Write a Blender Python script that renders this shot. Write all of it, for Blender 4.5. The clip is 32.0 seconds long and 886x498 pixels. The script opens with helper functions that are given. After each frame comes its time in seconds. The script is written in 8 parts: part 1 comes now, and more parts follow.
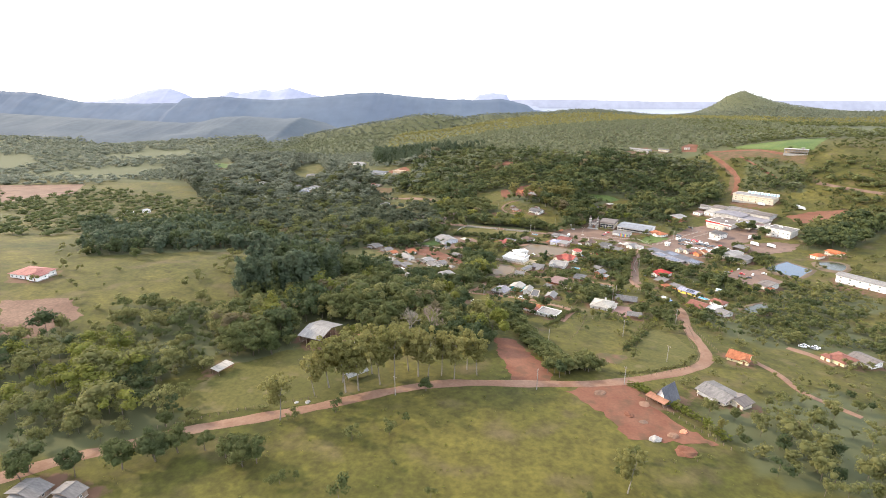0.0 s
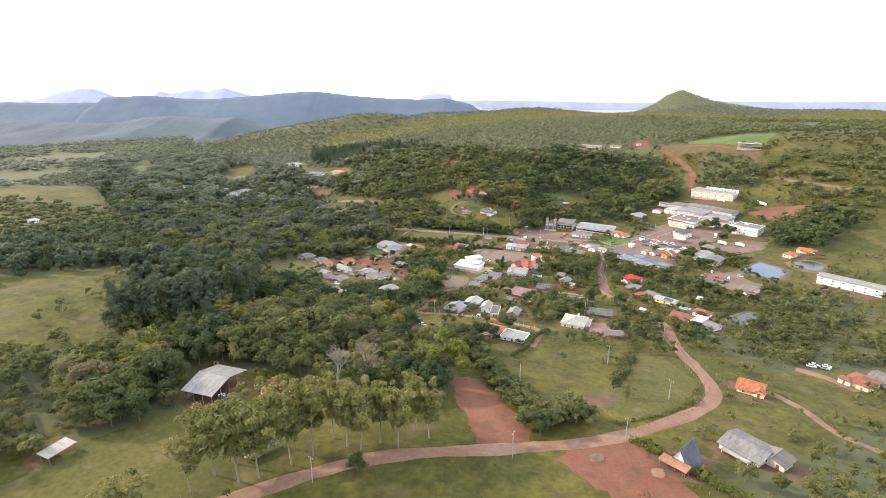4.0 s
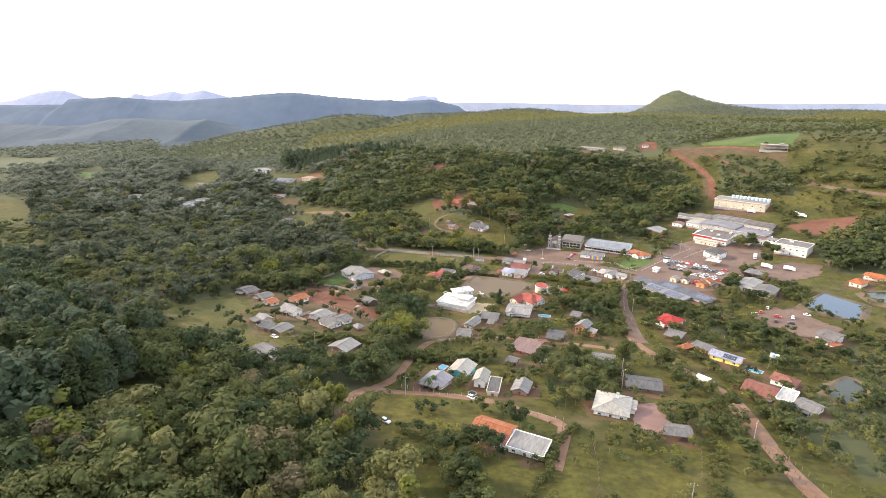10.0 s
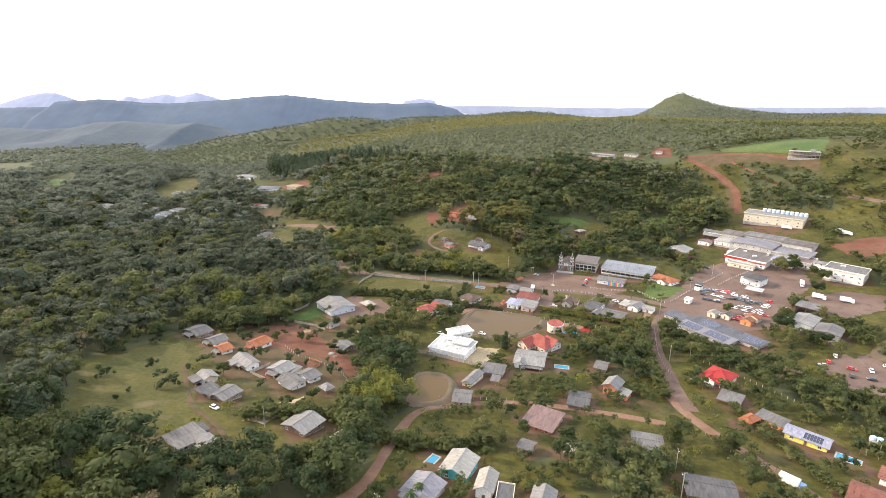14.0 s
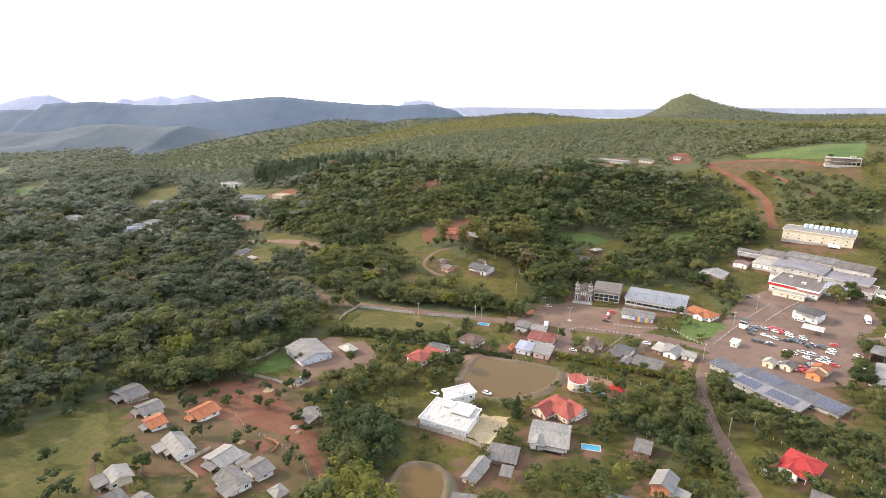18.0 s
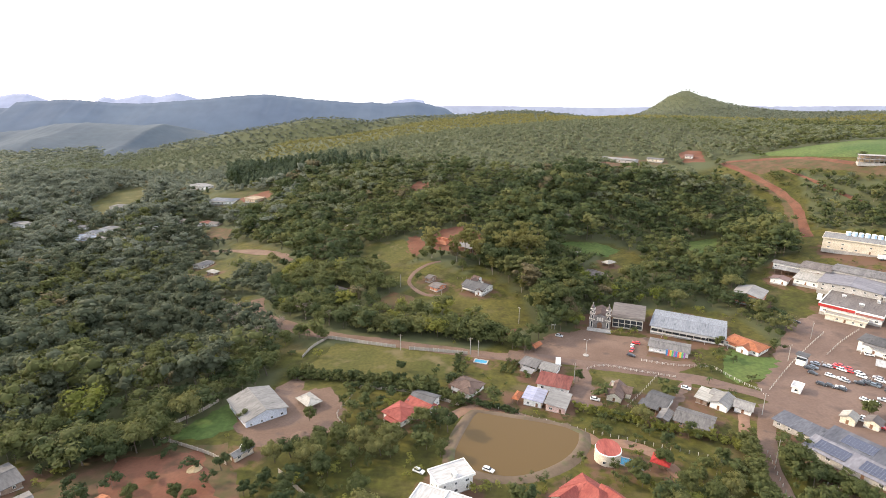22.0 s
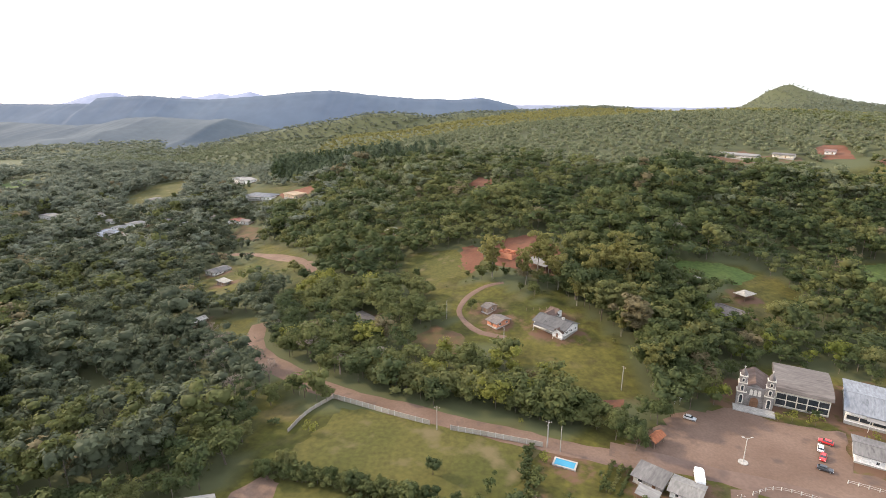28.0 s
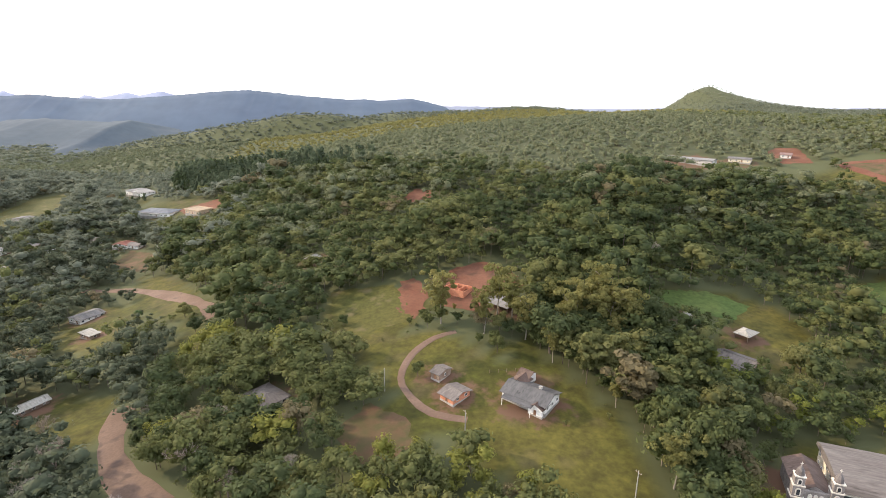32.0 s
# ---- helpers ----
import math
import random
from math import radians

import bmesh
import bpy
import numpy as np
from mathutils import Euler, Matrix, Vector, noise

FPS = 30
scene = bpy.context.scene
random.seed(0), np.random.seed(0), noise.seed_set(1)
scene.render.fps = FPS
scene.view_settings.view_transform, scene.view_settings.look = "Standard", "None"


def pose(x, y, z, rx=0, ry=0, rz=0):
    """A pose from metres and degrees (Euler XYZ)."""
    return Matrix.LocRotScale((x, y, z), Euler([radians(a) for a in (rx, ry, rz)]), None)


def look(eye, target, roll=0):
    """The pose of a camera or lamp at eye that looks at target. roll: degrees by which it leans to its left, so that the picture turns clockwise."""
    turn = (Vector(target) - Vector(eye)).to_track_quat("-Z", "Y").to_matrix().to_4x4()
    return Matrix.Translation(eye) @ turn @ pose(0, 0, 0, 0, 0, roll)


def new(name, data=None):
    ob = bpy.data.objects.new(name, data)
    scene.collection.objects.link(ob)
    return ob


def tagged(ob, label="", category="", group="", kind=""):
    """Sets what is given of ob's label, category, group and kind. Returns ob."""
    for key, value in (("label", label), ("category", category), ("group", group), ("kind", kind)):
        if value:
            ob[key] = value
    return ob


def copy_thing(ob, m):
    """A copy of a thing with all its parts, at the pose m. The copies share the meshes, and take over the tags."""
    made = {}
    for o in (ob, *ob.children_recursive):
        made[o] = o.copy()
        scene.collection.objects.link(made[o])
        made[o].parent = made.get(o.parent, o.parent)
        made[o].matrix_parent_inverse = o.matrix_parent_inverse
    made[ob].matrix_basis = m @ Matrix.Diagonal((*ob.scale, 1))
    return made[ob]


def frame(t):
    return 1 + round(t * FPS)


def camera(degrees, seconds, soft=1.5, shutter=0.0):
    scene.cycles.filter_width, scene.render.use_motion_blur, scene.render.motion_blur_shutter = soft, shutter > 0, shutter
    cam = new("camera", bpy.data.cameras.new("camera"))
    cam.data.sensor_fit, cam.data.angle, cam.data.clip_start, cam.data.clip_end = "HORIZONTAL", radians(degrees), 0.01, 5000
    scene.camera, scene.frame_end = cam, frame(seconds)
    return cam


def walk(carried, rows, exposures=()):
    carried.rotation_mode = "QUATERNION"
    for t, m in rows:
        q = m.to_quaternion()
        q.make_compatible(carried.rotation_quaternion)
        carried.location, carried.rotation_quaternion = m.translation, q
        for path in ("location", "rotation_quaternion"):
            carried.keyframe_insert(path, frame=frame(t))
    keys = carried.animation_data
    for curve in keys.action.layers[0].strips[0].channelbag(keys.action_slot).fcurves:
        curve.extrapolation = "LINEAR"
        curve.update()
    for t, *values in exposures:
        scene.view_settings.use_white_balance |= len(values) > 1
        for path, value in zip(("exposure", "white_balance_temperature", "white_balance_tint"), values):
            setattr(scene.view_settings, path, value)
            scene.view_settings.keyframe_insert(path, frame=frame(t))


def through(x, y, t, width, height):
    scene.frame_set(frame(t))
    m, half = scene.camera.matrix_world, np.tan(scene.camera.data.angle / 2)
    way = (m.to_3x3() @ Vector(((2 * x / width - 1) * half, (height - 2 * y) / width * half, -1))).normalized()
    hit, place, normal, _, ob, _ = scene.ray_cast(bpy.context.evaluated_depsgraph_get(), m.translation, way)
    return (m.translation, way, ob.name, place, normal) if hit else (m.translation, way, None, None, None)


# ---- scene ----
cam = camera(78.75, 32.0, 0.8)
PATH = [
    (0.0, (2.73, -89.14, 159.81), (-7.05, 5.80, 129.96), 0.06),
    (0.5, (2.55, -81.45, 157.85), (-7.39, 13.48, 128.04), 0.13),
    (1.0, (2.20, -73.70, 155.86), (-6.93, 21.34, 126.14), 0.21),
    (1.5, (1.69, -65.68, 153.94), (-6.89, 29.43, 124.28), 0.31),
    (2.0, (1.21, -57.48, 152.07), (-6.08, 37.75, 122.43), 0.25),
    (2.5, (0.76, -49.09, 150.20), (-3.57, 46.36, 120.69), 0.35),
    (3.0, (0.39, -40.77, 148.36), (-1.06, 54.77, 118.87), 0.34),
    (3.5, (0.32, -32.51, 146.54), (0.13, 63.06, 117.10), 0.31),
    (5.5, (0.04, 0.27, 139.16), (0.02, 95.85, 109.76), 0.28),
    (6.0, (0.48, 9.51, 136.96), (0.79, 105.14, 107.73), 0.28),
    (6.5, (1.00, 17.85, 135.15), (1.81, 113.48, 105.93), 0.27),
    (7.0, (1.52, 26.19, 134.22), (2.83, 121.82, 105.01), 0.25),
    (7.5, (2.04, 34.97, 133.74), (3.51, 130.60, 104.53), 0.33),
    (8.0, (2.56, 43.76, 133.25), (4.20, 139.44, 104.22), 0.32),
    (8.5, (3.07, 51.66, 133.20), (4.88, 147.34, 104.18), 0.20),
    (9.0, (4.03, 60.88, 132.71), (6.00, 156.61, 103.87), 0.29),
    (9.5, (4.55, 69.22, 132.67), (6.52, 164.95, 103.83), 0.27),
    (10.0, (5.51, 77.56, 132.62), (7.65, 173.29, 103.79), 0.26),
    (10.5, (6.41, 85.96, 132.03), (8.59, 181.71, 103.26), 0.27),
    (11.0, (6.86, 94.36, 131.88), (9.10, 190.17, 103.33), 0.29),
    (11.5, (7.32, 102.31, 131.73), (9.61, 198.14, 103.24), 0.31),
    (12.0, (8.21, 110.71, 131.58), (10.72, 206.55, 103.15), 0.33),
    (12.5, (8.67, 119.54, 130.99), (11.40, 215.39, 102.61), 0.35),
    (13.0, (9.13, 127.50, 130.84), (11.90, 223.36, 102.52), 0.37),
    (13.5, (9.53, 135.46, 130.29), (12.25, 231.36, 102.08), 0.36),
    (14.0, (9.50, 143.87, 129.29), (11.99, 239.76, 101.03), 0.35),
    (14.5, (9.97, 151.70, 129.43), (12.61, 247.59, 101.17), 0.34),
    (16.5, (12.31, 183.49, 129.54), (14.71, 279.39, 101.31), 0.32),
    (17.0, (12.79, 191.77, 129.24), (15.33, 287.67, 101.02), 0.31),
    (17.5, (13.16, 199.30, 129.11), (15.58, 295.26, 101.05), 0.31),
    (18.0, (13.54, 207.72, 128.54), (15.99, 303.67, 100.48), 0.21),
    (18.5, (13.92, 215.69, 128.41), (16.40, 311.64, 100.35), 0.21),
    (19.0, (13.86, 224.11, 127.84), (16.37, 320.06, 99.78), 0.21),
    (19.5, (14.68, 232.52, 127.70), (17.39, 328.46, 99.64), 0.21),
    (20.0, (14.61, 240.50, 126.69), (17.36, 336.44, 98.63), 0.21),
    (20.5, (15.14, 247.83, 125.35), (17.88, 343.78, 97.31), 0.22),
    (21.0, (15.66, 255.61, 123.57), (18.57, 351.52, 95.38), 0.24),
    (21.5, (16.62, 263.39, 122.22), (19.87, 359.29, 94.06), 0.15),
    (22.0, (17.15, 271.17, 120.44), (21.23, 367.04, 92.30), 0.17),
    (22.5, (17.67, 279.83, 118.21), (23.43, 375.62, 90.09), 0.18),
    (23.0, (18.19, 288.05, 116.43), (25.13, 383.77, 88.33), 0.19),
    (23.5, (19.14, 295.85, 114.55), (26.67, 391.53, 86.49), 0.21),
    (24.0, (20.08, 304.08, 112.68), (28.56, 399.70, 84.65), 0.22),
    (24.5, (20.14, 311.43, 111.24), (21.53, 407.38, 83.09), 0.13),
    (25.0, (21.09, 319.23, 109.80), (17.22, 415.11, 81.69), 0.14),
    (25.5, (21.54, 327.86, 108.00), (15.52, 423.64, 79.92), 0.16),
    (27.5, (20.69, 361.49, 100.77), (12.29, 457.14, 72.84), 0.14),
    (28.0, (20.26, 369.68, 99.41), (12.72, 465.41, 71.51), 0.17),
    (28.5, (19.33, 378.03, 99.01), (11.84, 473.77, 71.10), 0.18),
    (29.0, (18.84, 386.83, 98.62), (11.39, 482.62, 70.86), 0.19),
    (29.5, (18.34, 394.75, 98.22), (11.12, 490.55, 70.46), 0.20),
    (30.0, (17.41, 403.11, 98.26), (10.23, 498.91, 70.49), 0.21),
    (30.5, (16.92, 411.03, 97.86), (9.96, 506.84, 70.08), 0.22),
    (31.0, (16.43, 418.95, 97.47), (9.85, 514.79, 69.68), 0.33),
    (31.5, (15.93, 427.31, 97.07), (17.12, 523.41, 69.44), 0.44),
    (32.0, (15.00, 436.11, 97.11), (19.92, 532.09, 69.47), 0.45),
]
walk(cam, [(t, look(eye, target, roll)) for t, eye, target, roll in PATH], [(0, 1.06), (6, 0.98), (14, 0.83), (32, 0.80)])

# ---- world, sun, exposure ----
SUN_ELEVATION, SUN_AZIMUTH = radians(27), radians(-72)   # azimuth clockwise from +y: the sun stands ahead and to the left
world = bpy.data.worlds.new("sky")
scene.world = world
world.use_nodes = True
sky = world.node_tree.nodes.new("ShaderNodeTexSky")
sky.sky_type = "NISHITA"
sky.sun_disc = False
sky.sun_elevation, sky.sun_rotation = SUN_ELEVATION, SUN_AZIMUTH
sky.air_density, sky.dust_density, sky.ozone_density = 1.0, 1.5, 1.0
backing = world.node_tree.nodes["Background"]
backing.inputs[1].default_value = 0.10
world.node_tree.links.new(sky.outputs[0], backing.inputs[0])
# a thin bright veil of high cloud over the whole sky
veil, both = world.node_tree.nodes.new("ShaderNodeBackground"), world.node_tree.nodes.new("ShaderNodeAddShader")
veil.inputs[0].default_value, veil.inputs[1].default_value = (0.945, 0.97, 1.05, 1), 0.95
world.node_tree.links.new(backing.outputs[0], both.inputs[0])
world.node_tree.links.new(veil.outputs[0], both.inputs[1])
world.node_tree.links.new(both.outputs[0], world.node_tree.nodes["World Output"].inputs[0])
sun = new("sun", bpy.data.lights.new("sun", "SUN"))
sun.data.energy, sun.data.angle, sun.data.color = 3.2, radians(1.5), (1.0, 0.82, 0.60)
sun_way = Vector((math.sin(SUN_AZIMUTH) * math.cos(SUN_ELEVATION), math.cos(SUN_AZIMUTH) * math.cos(SUN_ELEVATION), math.sin(SUN_ELEVATION)))
sun.matrix_world = look(sun_way * 100, (0, 0, 0))

# ---- materials ----
MATS = {}


def surface(name, a, b, big=0.15, fine=2.0, rough=0.85, bump=0.2, vary=0.0, metal=0.0, stretch=(1, 1, 1), stain=None, amount=0.25, coat=None, glow=0.0, grain=0.28):
    """Two tones mixed by a large noise, broken up by a fine one; stain: a third tone in patches; vary: change from object to object."""
    if name in MATS:
        return MATS[name]
    m = bpy.data.materials.new(name)
    m.use_nodes = True
    t, link = m.node_tree, m.node_tree.links.new
    p = t.nodes["Principled BSDF"]
    p.inputs["Roughness"].default_value, p.inputs["Metallic"].default_value = rough, metal
    p.inputs["Specular IOR Level"].default_value = 0.25 if coat is None else coat
    where, turn = t.nodes.new("ShaderNodeTexCoord"), t.nodes.new("ShaderNodeMapping")
    turn.inputs["Scale"].default_value = stretch
    link(where.outputs["Object"], turn.inputs[0])

    def cloud(scale, detail=4.0):
        n = t.nodes.new("ShaderNodeTexNoise")
        n.inputs["Scale"].default_value, n.inputs["Detail"].default_value = scale, detail
        link(turn.outputs[0], n.inputs["Vector"])
        return n.outputs["Fac"]

    def ramp(fac, low, high):
        r = t.nodes.new("ShaderNodeMapRange")
        r.inputs[1].default_value, r.inputs[2].default_value = low, high
        link(fac, r.inputs[0])
        return r.outputs[0]

    def mix(fac, one, two, how="MIX"):
        x = t.nodes.new("ShaderNodeMix")
        x.data_type, x.blend_type = "RGBA", how
        for socket, value in ((x.inputs[0], fac), (x.inputs[6], one), (x.inputs[7], two)):
            if isinstance(value, (tuple, list)):
                socket.default_value = (*value, 1)
            elif isinstance(value, float):
                socket.default_value = value
            else:
                link(value, socket)
        return x.outputs[2]

    small = cloud(fine)
    tone = mix(ramp(cloud(big), 0.35, 0.65), a, b)
    shade = t.nodes.new("ShaderNodeMapRange")
    shade.inputs[1].default_value, shade.inputs[2].default_value = 0.25, 0.75
    shade.inputs[3].default_value, shade.inputs[4].default_value = 1 - grain, 1 + grain
    link(small, shade.inputs[0])
    tone = mix(1.0, tone, shade.outputs[0], "MULTIPLY")
    if stain:
        tone = mix(ramp(cloud(big * 2.7, 6.0), 0.62 - amount * 0.3, 0.72), tone, stain)
    if vary:
        info, r = t.nodes.new("ShaderNodeObjectInfo"), t.nodes.new("ShaderNodeMapRange")
        r.inputs[3].default_value, r.inputs[4].default_value = 1 - vary, 1 + vary
        link(info.outputs["Random"], r.inputs[0])
        tone = mix(1.0, tone, r.outputs[0], "MULTIPLY")
    link(tone, p.inputs["Base Color"])
    if bump:
        n = t.nodes.new("ShaderNodeBump")
        n.inputs["Strength"].default_value, n.inputs["Distance"].default_value = bump, 0.1
        link(small, n.inputs["Height"])
        link(n.outputs[0], p.inputs["Normal"])
    # emits the surface's own tone; serves to paint haze on the backdrops
    if glow:
        link(tone, p.inputs["Emission Color"])
        p.inputs["Emission Strength"].default_value = glow
    MATS[name] = m
    return m


def foliage(name, a, b, sheen=0.15, through=0.4):
    """Leaves: tone changes from clump to clump and from leaf to leaf; some light passes through."""
    m = bpy.data.materials.new(name)
    m.use_nodes = True
    t, link = m.node_tree, m.node_tree.links.new
    p, out = t.nodes["Principled BSDF"], t.nodes["Material Output"]
    where, n = t.nodes.new("ShaderNodeTexCoord"), t.nodes.new("ShaderNodeTexNoise")
    n.inputs["Scale"].default_value, n.inputs["Detail"].default_value = 0.11, 3.0
    link(where.outputs["Object"], n.inputs["Vector"])
    info, geo = t.nodes.new("ShaderNodeObjectInfo"), t.nodes.new("ShaderNodeNewGeometry")
    add = t.nodes.new("ShaderNodeMath")
    add.operation = "MULTIPLY_ADD"
    add.inputs[1].default_value = 0.45
    link(info.outputs["Random"], add.inputs[0])
    link(n.outputs["Fac"], add.inputs[2])
    r = t.nodes.new("ShaderNodeMapRange")
    r.inputs[1].default_value, r.inputs[2].default_value = 0.45, 0.95
    link(add.outputs[0], r.inputs[0])
    x = t.nodes.new("ShaderNodeMix")
    x.data_type = "RGBA"
    x.inputs[6].default_value, x.inputs[7].default_value = (*a, 1), (*b, 1)
    link(r.outputs[0], x.inputs[0])
    v = t.nodes.new("ShaderNodeMapRange")
    v.inputs[3].default_value, v.inputs[4].default_value = 0.84, 1.18
    link(geo.outputs["Random Per Island"], v.inputs[0])
    y = t.nodes.new("ShaderNodeMix")
    y.data_type, y.blend_type = "RGBA", "MULTIPLY"
    y.inputs[0].default_value = 1.0
    link(x.outputs[2], y.inputs[6])
    link(v.outputs[0], y.inputs[7])
    link(y.outputs[2], p.inputs["Base Color"])
    p.inputs["Roughness"].default_value, p.inputs["Specular IOR Level"].default_value = 0.75, sheen
    through_leaf, both = t.nodes.new("ShaderNodeBsdfTranslucent"), t.nodes.new("ShaderNodeMixShader")
    link(y.outputs[2], through_leaf.inputs[0])
    both.inputs[0].default_value = through
    link(p.outputs[0], both.inputs[1])
    link(through_leaf.outputs[0], both.inputs[2])
    link(both.outputs[0], out.inputs[0])
    MATS[name] = m
    return m


LEAF_DARK = foliage("leaf_dark", (0.046, 0.063, 0.026), (0.074, 0.088, 0.034))
LEAF_MID = foliage("leaf_mid", (0.066, 0.082, 0.029), (0.112, 0.118, 0.041))
LEAF_PALE = foliage("leaf_pale", (0.126, 0.132, 0.048), (0.186, 0.178, 0.068), through=0.5)
# blue raised in the valley leaf colour to stand in for haze
LEAF_OLIVE = foliage("leaf_olive", (0.060, 0.073, 0.044), (0.096, 0.106, 0.062))
# leaf green paled to paint distance haze on the farther hillside trees
LEAF_HAZE = foliage("leaf_hazed", (0.112, 0.126, 0.074), (0.158, 0.165, 0.092), 0.1)
LEAF_GUM = foliage("leaf_gum", (0.162, 0.156, 0.052), (0.222, 0.200, 0.070), through=0.5)
LEAF_PINE = foliage("leaf_plantation", (0.060, 0.082, 0.048), (0.088, 0.108, 0.060))
# greyer, paler leaf copy with haze painted in, for the far valley
LEAF_FAR_HAZE = foliage("leaf_far_hazed", (0.140, 0.152, 0.108), (0.188, 0.198, 0.142), 0.1)
LEAF_LIME = foliage("leaf_lime", (0.132, 0.146, 0.030), (0.188, 0.186, 0.045), through=0.5)
LEAF_PALM = foliage("leaf_palm", (0.050, 0.085, 0.025), (0.080, 0.110, 0.035))
LEAF_DRY = foliage("leaf_dry", (0.130, 0.108, 0.056), (0.172, 0.142, 0.080), 0.1)
BARK = surface("bark", (0.10, 0.075, 0.055), (0.17, 0.14, 0.11), 0.8, 5, 0.9, 0.4)
BARK_PALE = surface("bark_pale", (0.18, 0.155, 0.12), (0.29, 0.255, 0.21), 0.6, 4, 0.9, 0.3)
BARK_DRY = surface("bark_dry", (0.20, 0.15, 0.12), (0.30, 0.24, 0.20), 0.5, 4, 0.95, 0.3)
GRAVEL = surface("gravel", (0.118, 0.074, 0.052), (0.158, 0.104, 0.076), 0.06, 1.2, 0.95, 0.1, stain=(0.088, 0.060, 0.048), amount=0.05, grain=0.13)
TARMAC = surface("worn_paving", (0.112, 0.072, 0.054), (0.150, 0.100, 0.076), 0.05, 0.9, 0.9, 0.1, stain=(0.090, 0.062, 0.050), grain=0.13)
REDEARTH = surface("red_earth", (0.112, 0.043, 0.024), (0.150, 0.068, 0.041), 0.06, 0.9, 0.95, 0.2, stain=(0.085, 0.047, 0.026), grain=0.13)
REDMIX = surface("red_earth_with_grass", (0.092, 0.048, 0.027), (0.125, 0.070, 0.043), 0.07, 0.9, 0.95, 0.1, stain=(0.052, 0.053, 0.017), amount=1.05, grain=0.13)
CLAY = surface("clay_road", (0.158, 0.088, 0.056), (0.210, 0.128, 0.086), 0.05, 0.8, 0.95, 0.1, stain=(0.140, 0.074, 0.044), grain=0.13)
BROWNSOIL = surface("tilled_soil", (0.105, 0.060, 0.040), (0.150, 0.092, 0.062), 0.05, 0.7, 0.95, 0.4)
MUD = surface("pond_mud", (0.085, 0.060, 0.038), (0.130, 0.094, 0.064), 0.06, 0.8, 0.9, 0.1, stain=(0.075, 0.080, 0.032), grain=0.13)
SAND = surface("sand", (0.28, 0.215, 0.125), (0.36, 0.285, 0.175), 0.06, 1.2, 0.95, 0.2)
LAWN = surface("mown_grass", (0.052, 0.052, 0.010), (0.078, 0.068, 0.016), 0.035, 0.6, 0.95, 0.3, stain=(0.115, 0.090, 0.042), amount=0.15)
CROP = surface("green_crop", (0.050, 0.082, 0.018), (0.082, 0.105, 0.027), 0.03, 0.5, 0.95, 0.3)
PAVING = surface("brick_paving", (0.15, 0.085, 0.068), (0.20, 0.12, 0.10), 0.08, 1.4, 0.9, 0.1, grain=0.13)
CONCRETE = surface("concrete", (0.26, 0.24, 0.215), (0.36, 0.335, 0.30), 0.3, 2, 0.9, 0.15, vary=0.1, stain=(0.28, 0.25, 0.21))
GLASS = surface("dark_glass", (0.025, 0.03, 0.035), (0.04, 0.045, 0.05), 0.5, 1, 0.08, 0, coat=0.6)
RUBBER = surface("rubber", (0.02, 0.02, 0.02), (0.03, 0.03, 0.03), 1, 4, 0.8, 0)
STEEL = surface("grey_steel", (0.35, 0.36, 0.37), (0.45, 0.46, 0.47), 0.4, 3, 0.4, 0.05, metal=0.7)
WOOD = surface("weathered_wood", (0.17, 0.12, 0.085), (0.26, 0.19, 0.14), 0.5, 4, 0.9, 0.3)
FRAME = surface("frame_white", (0.70, 0.68, 0.64), (0.78, 0.76, 0.72), 0.5, 3, 0.6, 0)
POSTWHITE = surface("post_white", (0.40, 0.37, 0.33), (0.50, 0.47, 0.42), 0.6, 3, 0.9, 0.1, vary=0.15)
DOORWOOD = surface("door_wood", (0.16, 0.08, 0.045), (0.22, 0.12, 0.07), 0.8, 4, 0.6, 0.1, vary=0.2)
PANEL = surface("solar_cell", (0.030, 0.032, 0.055), (0.042, 0.044, 0.070), 0.6, 3, 0.15, 0, coat=0.6)

